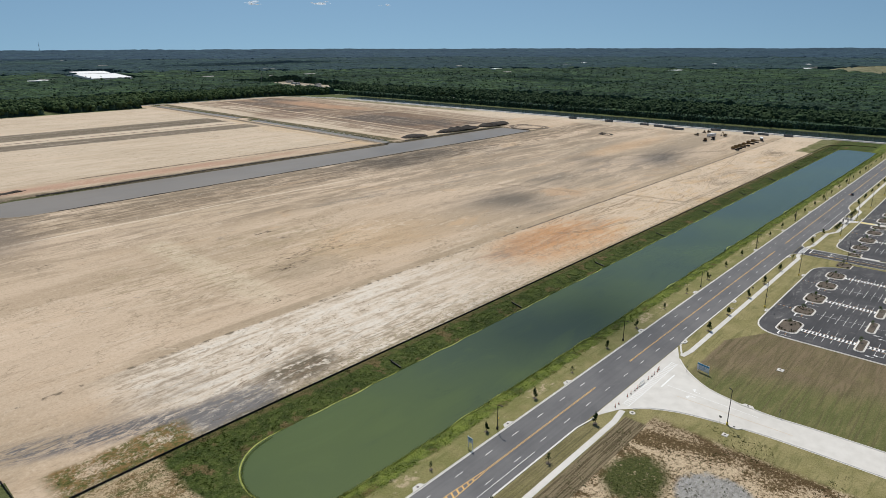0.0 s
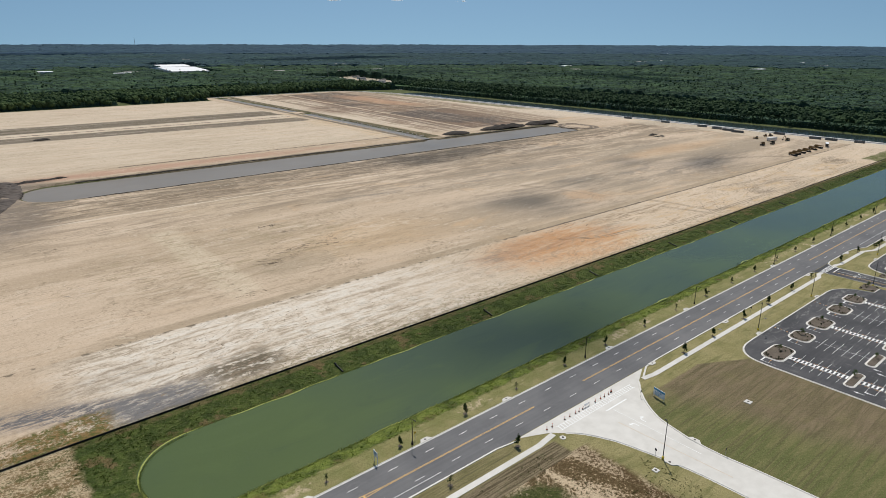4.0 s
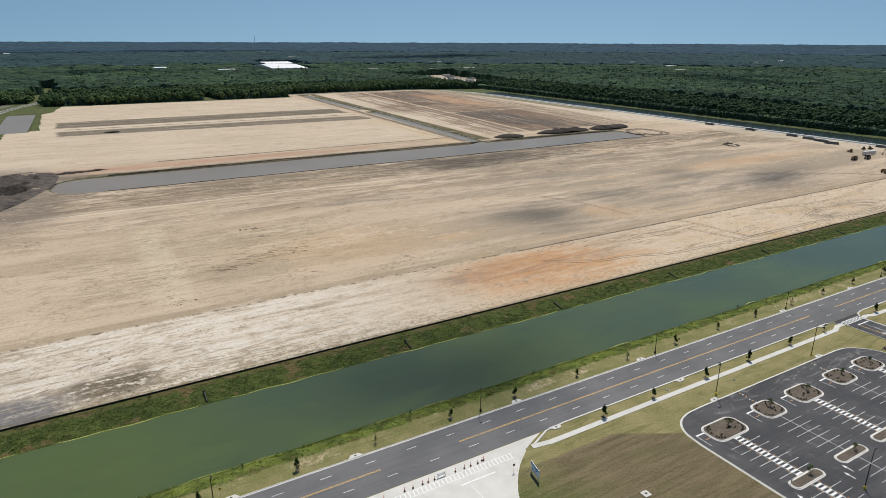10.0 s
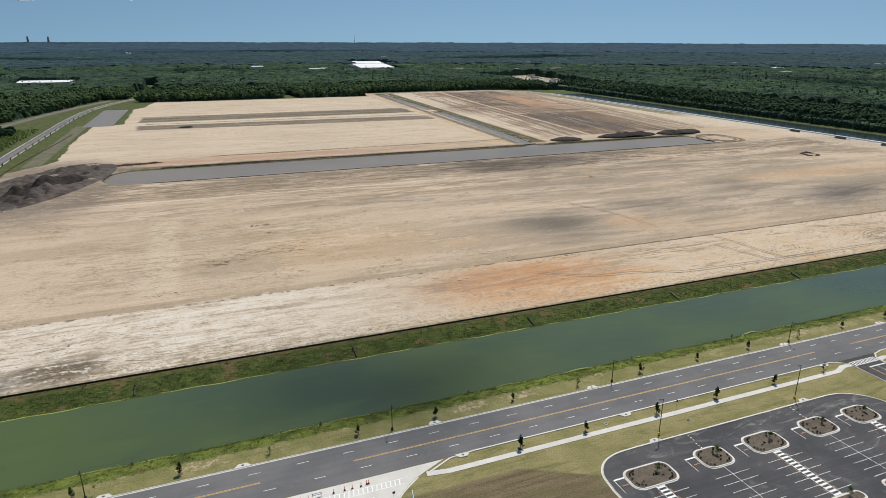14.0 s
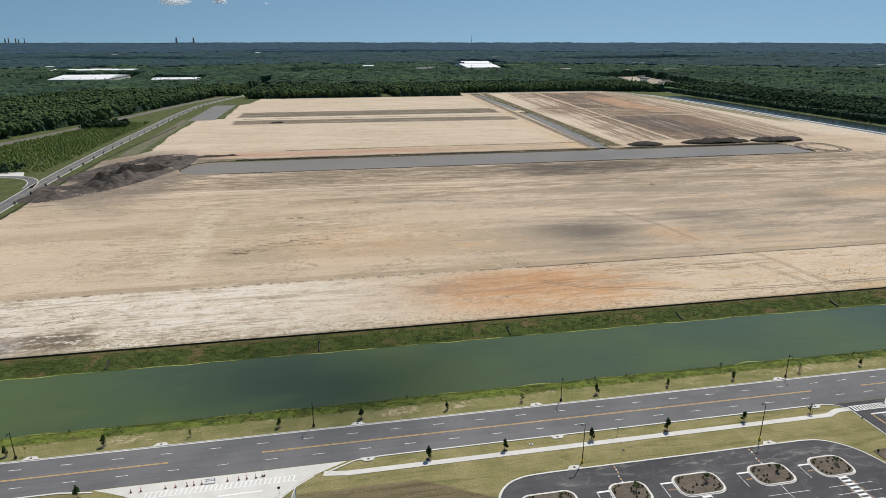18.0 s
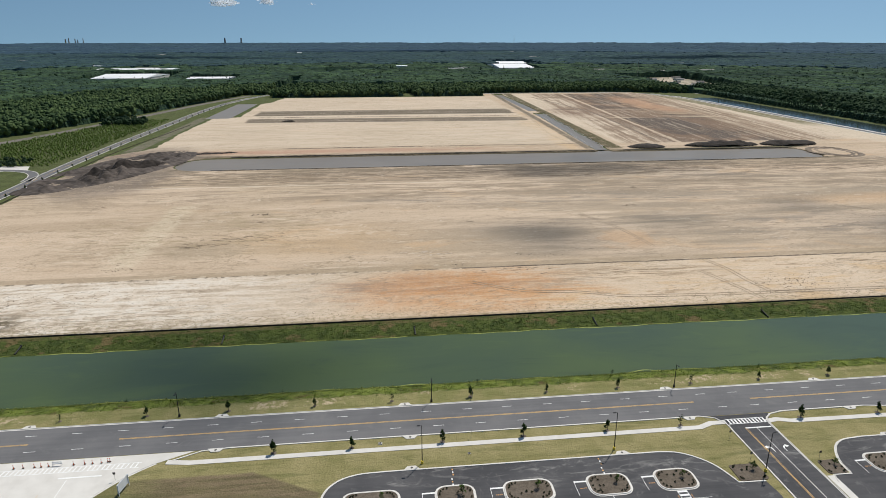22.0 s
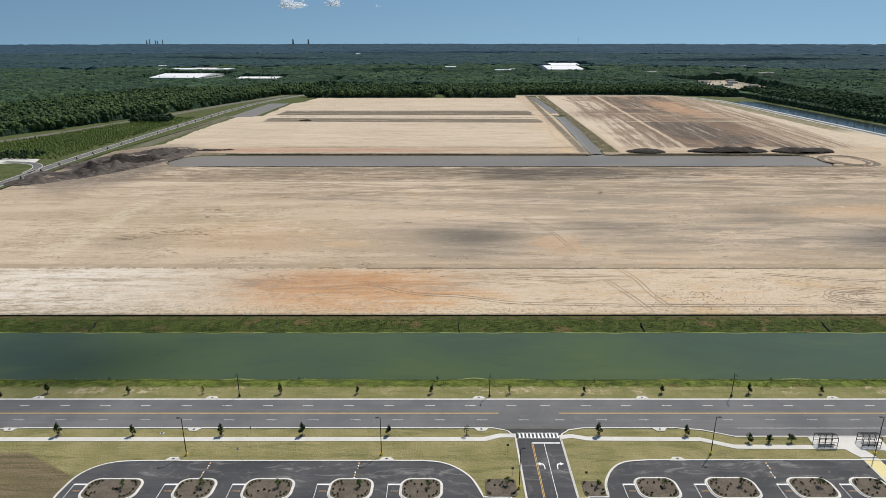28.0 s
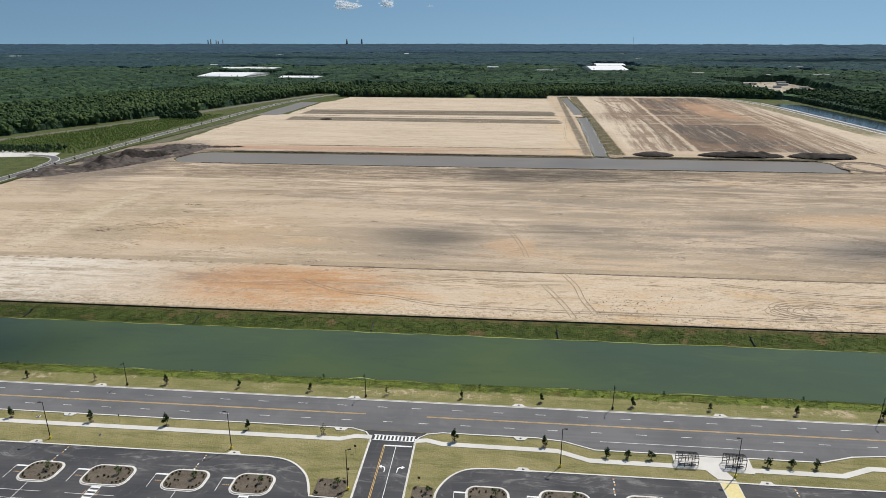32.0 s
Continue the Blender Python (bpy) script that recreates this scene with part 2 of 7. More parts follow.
        c = n.mix(n.mul(n.band(n.add(n.y, n.mul(wob2, 0.18)), 397, 399.2, 0.5), n.mul(n.band(n.x, 60, 340, 20), 0.8)), c, (0.64, 0.56, 0.465))
        c = n.mix(n.mul(n.band(pys, 408, 462, 6), n.ramp(n.add(n.mul(comb, 0.6), n.mul(streak, 0.4)), 0.42, 0.54, 0.85, 0.0)), c, (0.175, 0.135, 0.098))
        # churned shoulder along the silt fence
        c = n.mix(n.mul(n.band(n.add(n.y, n.mul(wob2, 0.10)), 151, 155.0, 0.7), n.ramp(n.noise(0.6, 7, rough=0.72), 0.36, 0.56, 0.95, 0.3)), c, (0.135, 0.112, 0.055))
        # shallow swale across the pad
        swale = n.mul(n.band(n.add(n.y, n.mul(wob2, 0.06)), 208, 214.0, 0.7), n.ramp(n.x, 58, 80))
        c = n.mix(n.mul(swale, n.ramp(n.add(n.mul(long, 0.5), n.mul(n.noise(0.05, 4), 0.5)), 0.35, 0.6, 0.8, 0.35)), c, (0.29, 0.235, 0.165))
        c = n.mix(n.mul(n.band(n.add(n.y, n.mul(wob2, 0.05)), 206.8, 208.4, 0.4), n.ramp(n.add(n.noise(0.3, 6), n.mul(n.x, 0.0002)), 0.52, 0.64, 0.0, 0.85)), c, (0.12, 0.10, 0.075))
    elif zone == "north":
        c = n.mix(n.mul(n.patch(190, 550, 100, 10, pxs, pys, 0.5), 0.55), c, (0.44, 0.25, 0.18))
        c = n.mix(n.mul(n.patch(466, 690, 12, 190, px, py, 0.6), 0.7), c, (0.56, 0.40, 0.24))
        # pale dry pads north of the pond
        c = n.mix(n.mul(n.mul(n.band(n.y, 572, 1150, 8), n.ramp(n.x, 480, 470)), n.ramp(streak, 0.35, 0.6, 0.25, 0.6)), c, (0.60, 0.52, 0.425))
        c = n.mix(n.mul(n.band(pys, 537, 560, 4), n.mul(n.ramp(n.x, 480, 300), n.ramp(streak, 0.4, 0.6, 0.8, 0.3))), c, (0.40, 0.255, 0.19))
        # dark worked rows in the north
        yy = n.add(n.y, n.mul(wob2, 0.22))
        west_end = n.band(n.add(n.x, n.mul(wob2, 0.8)), 92, 470, 3)
        rows_n = n.add(n.band(n.add(yy, n.mul(n.x, 0.03)), 784, 826, 1.5), n.band(yy, 858, 922, 2.0))
        c = n.mix(n.mul(n.mul(rows_n, west_end), n.ramp(n.noise(1.0, 7, n.scaled(0.01, 0.16), 0.7, 0.4), 0.38, 0.62, 1.0, 0.75)), c, (0.125, 0.106, 0.084))
        c = n.mix(n.mul(n.mul(n.add(n.band(yy, 867, 873, 1.0), n.band(yy, 892, 900, 1.5)), west_end), 0.65), c, (0.095, 0.085, 0.055))
        c = n.mix(n.mul(n.mul(n.band(yy, 829, 855, 2.0), west_end), 0.5), c, (0.60, 0.515, 0.42))
        # thin tracks and scars over the northern pads
        scar = n.noise(1.0, 7, n.scaled(0.012, 0.085), 0.68, 1.2)
        c = n.mix(n.mul(n.band(n.y, 570, 1150, 5), n.mul(n.ramp(n.x, 478, 470), n.ramp(scar, 0.585, 0.65, 0.0, 0.4))), c, (0.36, 0.275, 0.20))
        c = n.mix(n.mul(n.band(n.y, 570, 1150, 5), n.mul(n.ramp(n.x, 478, 470), n.ramp(scar, 0.42, 0.36, 0.0, 0.4))), c, (0.66, 0.575, 0.475))
        c = n.mix(n.mul(n.band(pys, 523, 534, 3), n.ramp(streak, 0.4, 0.6, 0.9, 0.2)), c, (0.20, 0.165, 0.12))
        c = n.mix(n.mul(n.band(n.add(n.y, n.mul(wob2, 0.04)), 566, 571, 1.5), n.mul(n.band(n.x, 170, 470, 10), n.ramp(blot, 0.45, 0.55, 0.8, 0.1))), c, (0.17, 0.14, 0.10))
    else:
        # ploughed dark ground east of the channel
        ex = n.add(n.add(n.x, n.mul(wob2, 0.30)), n.mul(n.add(n.y, -576.0), -0.085))
        field = n.band(n.add(n.y, n.mul(wob2, 0.3)), 566, 1188, 5)
        dv = n.t.nodes.new("ShaderNodeCombineXYZ")
        n.put(dv.inputs[0], n.mul(ex, 0.13))
        n.put(dv.inputs[1], n.mul(n.y, 0.0045))
        stripes = n.noise(1.0, 9, dv.outputs[0], 0.74, 0.35)
        patchy = n.noise(1.0, 6, n.scaled(0.011, 0.008), 0.65, 1.2)
        c = n.mix(n.mul(n.mul(field, n.ramp(n.x, 512, 524)), n.ramp(stripes, 0.4, 0.62, 0.45, 0.95)), c, (0.60, 0.515, 0.42))
        dark = n.mul(n.band(ex, 570, 712, 8), field)
        c = n.mix(n.mul(dark, n.ramp(stripes, 0.50, 0.66, 1.0, 0.5)), c, n.mix(n.ramp(patchy, 0.42, 0.58), (0.092, 0.074, 0.066), (0.175, 0.120, 0.088)))
        c = n.mix(n.mul(n.mul(field, n.band(ex, 706, 768, 14)), n.ramp(stripes, 0.46, 0.60, 0.9, 0.15)), c, (0.22, 0.155, 0.108))
        c = n.mix(n.mul(n.mul(field, n.band(ex, 524, 590, 6)), n.ramp(n.add(n.mul(stripes, 0.6), n.mul(patchy, 0.4)), 0.46, 0.56, 0.85, 0.05)), c, (0.20, 0.14, 0.10))
        c = n.mix(n.mul(n.patch(566, 865, 44, 62, px, py, 0.5), n.ramp(stripes, 0.4, 0.6, 0.9, 0.35)), c, (0.20, 0.135, 0.10))
        north = n.mul(field, n.mul(n.ramp(n.y, 900, 925), n.band(ex, 575, 725, 12)))
        c = n.mix(n.mul(north, n.ramp(patchy, 0.52, 0.62, 0.0, 0.7)), c, (0.38, 0.27, 0.185))
        c = n.mix(n.mul(north, n.ramp(n.noise(1.0, 6, n.scaled(0.02, 0.03), 0.7, 1.5), 0.55, 0.62, 0.0, 0.8)), c, (0.14, 0.095, 0.072))
        c = n.mix(n.mul(n.patch(715, 960, 26, 130, px, py, 0.5), 0.6), c, (0.55, 0.335, 0.21))
        rungs = n.noise(1.0, 6, n.scaled(0.006, 0.10), 0.7, 0.5)
        c = n.mix(n.mul(n.mul(n.band(py, 790, 905, 8), n.band(ex, 570, 730, 6)), n.ramp(rungs, 0.52, 0.60, 0.0, 0.6)), c, (0.50, 0.39, 0.285))
        for ya, yb, tone in ((782, 788, (0.58, 0.48, 0.37)), (884, 889, (0.55, 0.45, 0.34)), (892, 902, (0.13, 0.10, 0.082))):
            c = n.mix(n.mul(n.mul(n.band(n.add(n.y, n.mul(wob2, 0.2)), ya, yb, 1.5), n.band(n.x, 540, 760, 8)), n.ramp(patchy, 0.4, 0.6, 0.7, 0.1)), c, tone)
        c = n.mix(n.mul(n.band(n.add(ex, n.mul(wob2, 0.1)), 583, 588, 1.0), n.mul(field, 0.7)), c, (0.62, 0.52, 0.41))
        # thin grass coming up beside the east road, olive bank behind the pond
        c = n.mix(n.mul(n.mul(n.ramp(n.add(n.x, n.mul(wob2, 0.5)), 806, 812), n.ramp(n.y, 640, 720)), n.ramp(blot, 0.32, 0.55, 0.35, 0.9)), c, (0.125, 0.125, 0.058))
        c = n.mix(n.mul(n.mul(n.band(n.add(n.y, n.mul(wob2, 0.1)), 523, 531, 1.0), n.band(n.x, 514, 690, 4)), n.ramp(blot, 0.3, 0.5, 0.4, 0.95)), c, (0.085, 0.085, 0.030))
    if zone != "south":
        cx = n.add(n.x, n.add(n.mul(n.y, -0.041), -463.5))
        side = n.mul(n.band(n.y, 535, 1200, 6), n.ramp(blot, 0.35, 0.5, 0.4, 1.0))
        c = n.mix(n.mul(side, n.band(n.add(cx, n.mul(wob2, 0.15)), 9, 24, 1.5)), c, n.mix(blot, (0.06, 0.06, 0.02), (0.10, 0.085, 0.05)))
        c = n.mix(n.mul(side, n.band(n.add(cx, n.mul(wob2, 0.15)), -15, -7, 1.5)), c, (0.16, 0.135, 0.105))
    # dark olive-brown rims of the pond
    rim = n.add(n.band(n.add(n.y, n.mul(wob2, 0.10)), 461.5, 470, 1.0), n.band(n.add(n.y, n.mul(wob2, 0.12)), 519, 530, 1.0))
    c = n.mix(n.mul(n.mul(rim, n.band(n.x, 86, 700, 6)), n.ramp(blot, 0.38, 0.58, 0.95, 0.5)), c, (0.075, 0.066, 0.038))
    if zone != "east":
        # mud round the ponds and the spoil
        c = n.mix(n.mul(n.band(pys, 440, 464, 6), n.ramp(streak, 0.42, 0.58, 0.8, 0.0)), c, (0.22, 0.18, 0.135))
        c = n.mix(n.mul(n.patch(52, 478, 52, 108, px, py, 0.25), n.ramp(blot, 0.3, 0.6, 1.0, 0.6)), c, (0.185, 0.155, 0.132))
    # pale haul road in the east
    c = n.mix(n.mul(n.mul(n.band(px, 800, 838, 6), n.ramp(n.y, 720, 640)), 0.6), c, (0.58, 0.50, 0.40))
    # crisp strokes of blades and tyres
    where = n.ramp(n.noise(0.017, 3, warp=1.0), 0.46, 0.60)
    stroke = n.noise(1.0, 5, n.scaled(0.085, 0.24), 0.62, 2.6)
    c = n.mix(n.mul(where, n.ramp(stroke, 0.575, 0.605, 0.0, 0.55)), c, (0.255, 0.20, 0.145))
    stroke2 = n.noise(1.0, 5, n.scaled(0.05, 0.15), 0.62, 2.0)
    c = n.mix(n.mul(n.ramp(n.noise(0.02, 2), 0.45, 0.6), n.ramp(stroke2, 0.585, 0.625, 0.0, 0.4)), c, (0.64, 0.55, 0.455))
    slant = n.t.nodes.new("ShaderNodeCombineXYZ")
    n.put(slant.inputs[0], n.mul(n.add(n.x, n.mul(n.y, 0.8)), 0.05))
    n.put(slant.inputs[1], n.mul(n.add(n.y, n.mul(n.x, -0.55)), 0.28))
    stroke3 = n.noise(1.0, 4, slant.outputs[0], 0.6, 0.8)
    c = n.mix(n.mul(n.ramp(n.noise(0.012, 2, warp=0.5), 0.5, 0.62), n.ramp(stroke3, 0.58, 0.61, 0.0, 0.4)), c, (0.30, 0.235, 0.17))
    # scuffs, ruts and clods
    c = n.mix(n.ramp(n.noise(1.0, 4, n.scaled(0.13, 0.30), 0.65, 1.6), 0.64, 0.69, 0.0, 0.45), c, (0.22, 0.175, 0.125))
    c = n.mix(n.mul(n.ramp(n.noise(0.03, 3), 0.48, 0.62), n.ramp(n.noise(1.0, 5, n.scaled(0.16, 0.42), 0.7, 1.4), 0.55, 0.64, 0.0, 0.6)), c, (0.23, 0.185, 0.13))
    c = n.mix(n.ramp(grain, 0.5, 0.36, 0.0, 0.36), c, (0.27, 0.21, 0.15))
    c = n.mix(n.ramp(grain, 0.52, 0.66, 0.0, 0.28), c, (0.66, 0.58, 0.48))
    if zone == "south":
        c = n.mix(n.mul(n.patch(78, 161, 17, 8, n.add(n.x, n.mul(wob2, 0.5)), n.add(n.y, n.mul(wob2, 0.2)), 0.4), n.ramp(n.add(n.mul(blot, 0.5), n.mul(fine, 0.5)), 0.46, 0.56, 0.95, 0.3)), c, (0.17, 0.165, 0.17))
        # grass creeping in at the corners
        creep = n.ramp(n.add(n.mul(n.noise(0.9, 9, rough=0.82), 0.6), n.mul(n.noise(0.14, 4), 0.4)), 0.42, 0.52, 0.0, 0.97)
        sw = n.mul(n.mul(n.ramp(n.x, 68, 62), n.ramp(n.x, 26, 32)), n.ramp(n.add(n.y, n.mul(wob2, 0.2)), 167, 164.5))
        ne = n.mul(n.ramp(n.add(n.x, wob2), 716, 722), n.ramp(n.add(n.y, n.mul(wob2, 0.3)), 170, 168))
        c = n.mix(n.mul(sw, creep), c, n.mix(n.ramp(n.noise(0.5, 8, rough=0.78), 0.42, 0.58), (0.070, 0.085, 0.018), (0.20, 0.125, 0.052)))
        c = n.mix(n.mul(ne, n.add(n.mul(creep, 0.4), 0.55)), c, (0.085, 0.10, 0.025))
    n.bump(n.add(n.mul(fine, 0.6), n.add(n.mul(grain, 0.4), n.mul(stroke, 1.2))), 0.55, 0.3)
    cast = n.t.nodes.new("ShaderNodeVectorMath")
    cast.operation = "MULTIPLY"
    n.put(cast.inputs[0], c)
    cast.inputs[1].default_value = (1.02, 1.0, 0.95)
    return n.colour(cast.outputs[0])


def ground_material():
    n = Net("grass_and_earth", 0.95, spec=0.12)
    wob = n.mul(n.add(n.noise(0.25, 5), -0.5), 5.0)
    wide = n.mul(n.add(n.noise(0.03, 4), -0.5), 26.0)
    py = n.add(n.y, wob)
    px = n.add(n.x, wide)
    fine = n.noise(1.3, 6)
    mid = n.noise(0.12, 5)
    c = n.mix(n.ramp(mid, 0.3, 0.7), (0.062, 0.080, 0.028), (0.105, 0.125, 0.046))
    mown = n.mix(n.ramp(mid, 0.3, 0.72), (0.232, 0.210, 0.088), (0.328, 0.283, 0.138))
    mown = n.mix(n.mul(n.ramp(n.noise(1.0, 6, n.scaled(0.06, 0.4), 0.65, 0.6), 0.48, 0.66), 0.55), mown, (0.115, 0.125, 0.042))
    mown = n.mix(n.ramp(fine, 0.62, 0.8, 0.0, 0.6), mown, (0.30, 0.26, 0.16))
    near = n.ramp(py, 100.5, 98.5)
    near = n.mul(near, n.ramp(n.x, 900, 840))
    mown = n.mix(n.mul(n.ramp(n.y, 91, 93), n.ramp(n.noise(0.2, 5), 0.35, 0.6, 0.1, 0.5)), mown, (0.165, 0.18, 0.058))
    c = n.mix(near, c, mown)
    lush = n.mul(n.band(py, 99.5, 153.2, 0.8), n.ramp(n.x, 860, 840))
    lush_c = n.mix(n.ramp(n.noise(0.22, 7, rough=0.7), 0.38, 0.62), (0.030, 0.052, 0.010), (0.070, 0.098, 0.020))
    lush_c = n.mix(n.mul(n.ramp(n.y, 112, 108), n.ramp(n.noise(0.16, 7, rough=0.7), 0.36, 0.6)), lush_c, (0.155, 0.195, 0.036))
    lush_c = n.mix(n.mul(n.ramp(n.y, 104, 101), n.ramp(n.noise(0.07, 6, rough=0.68), 0.52, 0.62, 0.0, 0.85)), lush_c, (0.105, 0.068, 0.030))
    lush_c = n.mix(n.ramp(n.noise(0.09, 6, rough=0.7), 0.55, 0.63, 0.0, n.ramp(n.y, 112, 125, 0.0, 0.85)), lush_c, (0.15, 0.105, 0.05))
    lush_c = n.mix(n.mul(n.band(n.add(n.y, n.mul(wob, 0.35)), 149.6, 153.5, 0.7), n.ramp(n.noise(0.2, 6, rough=0.7), 0.4, 0.56, 0.1, 0.85)), lush_c, (0.13, 0.10, 0.045))
    c = n.mix(n.mul(lush, n.ramp(n.add(n.x, n.mul(wob, 0.8)), 51.5, 53.5)), c, lush_c)
    # dry mown field by the parking lot
    dry = n.mul(n.band(n.x, 178, 243.4, 1), n.ramp(n.add(n.add(n.y, n.mul(wob, 0.25)), n.mul(n.math("MAXIMUM", n.add(n.x, -226.0), 0.0), 0.55)), 66.4, 65.2))
    mow = n.ramp(n.noise(1.0, 7, n.scaled(0.05, 0.5), 0.7, 0.5), 0.38, 0.6)
    dry_c = n.mix(n.ramp(n.add(n.add(n.x, n.mul(n.y, 0.35)), n.mul(wide, 0.5)), 212, 230), n.mix(mow, (0.165, 0.155, 0.066), (0.112, 0.125, 0.044)), n.mix(mow, (0.205, 0.155, 0.098), (0.148, 0.120, 0.068)))
    c = n.mix(n.mul(dry, n.ramp(mid, 0.2, 0.6, 0.7, 1.0)), c, dry_c)
    # bare ground south-west of the concrete drive
    rag = n.mul(n.add(n.noise(0.35, 6, rough=0.7), -0.5), 9.0)
    bare = n.mul(n.ramp(n.add(n.x, n.mul(rag, 0.5)), 161.5, 158.5), n.ramp(n.add(n.y, n.mul(rag, 0.12)), 63.4, 62.6))
    crumb = n.noise(1.15, 9, rough=0.82)
    clump = n.noise(1.0, 5, n.scaled(0.10, 0.055), 0.62, 0.8)
    bare_c = n.mix(n.ramp(n.add(n.mul(crumb, 0.75), n.mul(clump, 0.4)), 0.52, 0.60), (0.088, 0.058, 0.026), (0.20, 0.135, 0.072))
    bare_c = n.mix(n.ramp(n.add(n.mul(crumb, 0.7), n.mul(clump, 0.5)), 0.585, 0.635), bare_c, (0.56, 0.44, 0.30))
    bare_c = n.mix(n.mul(n.patch(158, 43, 6, 26, px, py, 0.5), n.ramp(crumb, 0.4, 0.56, 0.9, 0.3)), bare_c, (0.082, 0.050, 0.024))
    c = n.mix(bare, c, bare_c)
    c = n.mix(n.mul(n.patch(131, 54.5, 10, 7.5, n.add(n.x, rag), n.add(n.y, n.mul(rag, 0.6)), 0.25), n.ramp(n.noise(0.6, 7, rough=0.75), 0.34, 0.44)), c, n.mix(n.ramp(n.noise(1.3, 6, rough=0.7), 0.35, 0.65), (0.028, 0.042, 0.010), (0.080, 0.088, 0.026)))
    c = n.mix(n.mul(n.patch(137, 36.5, 9, 9.5, n.add(n.x, n.mul(rag, 0.6)), n.add(n.y, n.mul(rag, 0.6)), 0.12), 0.95), c, n.mix(n.ramp(n.noise(1.0, 7, n.scaled(0.5, 1.1), 0.7), 0.35, 0.65), (0.24, 0.235, 0.225), (0.40, 0.395, 0.385)))
    tilled = n.mul(n.band(n.add(n.y, n.mul(rag, 0.06)), 62.6, 69.2, 0.25), n.ramp(n.x, 155.5, 154.0))
    furrow = n.noise(1.0, 5, n.scaled(0.06, 2.1), 0.62, 0.2)
    c = n.mix(n.mul(tilled, 0.95), c, n.mix(n.ramp(furrow, 0.42, 0.58), (0.090, 0.068, 0.042), (0.225, 0.178, 0.115)))
    c = n.mix(n.mul(tilled, n.ramp(n.noise(0.5, 6, rough=0.7), 0.54, 0.66, 0.0, 0.5)), c, (0.10, 0.105, 0.045))
    tilled = n.mul(n.band(n.y, 71.4, 76.3, 0.25), n.ramp(n.x, 146.0, 144.0))
    c = n.mix(n.mul(tilled, n.ramp(furrow, 0.4, 0.6, 0.75, 0.25)), c, (0.115, 0.095, 0.055))
    # scuffed sandy spots on the verge
    c = n.mix(n.mul(n.mul(near, n.ramp(n.y, 94, 96)), n.ramp(n.add(n.mul(n.noise(0.06, 3), 0.6), n.mul(n.noise(0.55, 7, rough=0.75), 0.5)), 0.60, 0.66, 0.0, 0.9)), c, (0.50, 0.40, 0.27))
    site = n.mul(n.band(n.add(n.x, wide), 930, 1095, 4), n.band(n.add(n.y, wide), 1252, 1635, 5))
    c = n.mix(n.mul(site, n.ramp(n.noise(0.05, 5, rough=0.7), 0.36, 0.55, 0.35, 1.0)), c, (0.52, 0.44, 0.35))
    gravel = n.mul(n.band(n.add(n.x, n.mul(n.add(n.y, -700.0), -0.012)), 19, 33, 1.0), n.band(n.y, 560, 850, 12))
    c = n.mix(n.mul(gravel, n.ramp(n.noise(0.12, 6, rough=0.7), 0.35, 0.6, 0.4, 0.95)), c, (0.19, 0.17, 0.13))
    yard = n.mul(n.band(n.add(n.x, wide), 640, 880, 5), n.band(n.add(n.y, wide), 1850, 2540, 8))
    c = n.mix(n.mul(yard, n.ramp(mid, 0.35, 0.6, 0.3, 0.9)), c, (0.42, 0.39, 0.35))
    # earthy end west of the canal
    west = n.mul(n.mul(n.ramp(n.add(n.x, n.mul(wob, 0.8)), 53.5, 51.5), n.ramp(n.y, 156, 150)), n.ramp(n.y, 97, 100))
    c = n.mix(n.mul(west, 0.95), c, n.mix(n.ramp(n.add(n.mul(crumb, 0.75), n.mul(n.noise(0.12, 4), 0.35)), 0.50, 0.60), n.mix(n.ramp(n.noise(0.3, 5), 0.45, 0.6), (0.185, 0.120, 0.056), (0.098, 0.092, 0.030)), (0.53, 0.41, 0.27)))
    mud = n.mul(n.band(n.y, 455, 536, 1.5), n.band(n.x, 80, 720, 2))
    c = n.mix(n.mul(mud, n.ramp(n.noise(0.12, 5), 0.3, 0.5, 1.0, n.ramp(n.x, 130, 200, 0.3, 0.9))), c, n.mix(fine, (0.07, 0.056, 0.04), (0.15, 0.12, 0.085)))
    lines = n.noise(1.0, 5, n.scaled(0.03, 1.1), 0.6, 0.4)
    c = n.mix(n.mul(dry, n.ramp(lines, 0.54, 0.60, 0.0, 0.5)), c, (0.10, 0.085, 0.045))
    tuftn = n.noise(2.2, 5, rough=0.7)
    c = n.mix(n.mul(n.ramp(tuftn, 0.47, 0.38, 0.0, 0.5), n.add(1.0, n.mul(near, -0.5))), c, (0.06, 0.055, 0.022))
    c = n.mix(n.ramp(tuftn, 0.54, 0.62, 0.0, 0.22), c, (0.30, 0.27, 0.14))
    mott = n.noise(0.9, 8, rough=0.8)
    c = n.mix(n.mul(n.ramp(mott, 0.5, 0.36, 0.0, 0.5), n.add(1.0, n.mul(near, -0.6))), c, (0.05, 0.05, 0.02))
    c = n.mix(n.ramp(mott, 0.52, 0.68, 0.0, 0.3), c, (0.26, 0.23, 0.12))
    n.bump(n.add(fine, n.add(tuftn, n.noise(0.5, 4))), 0.8, 0.3)
    return n.colour(c)


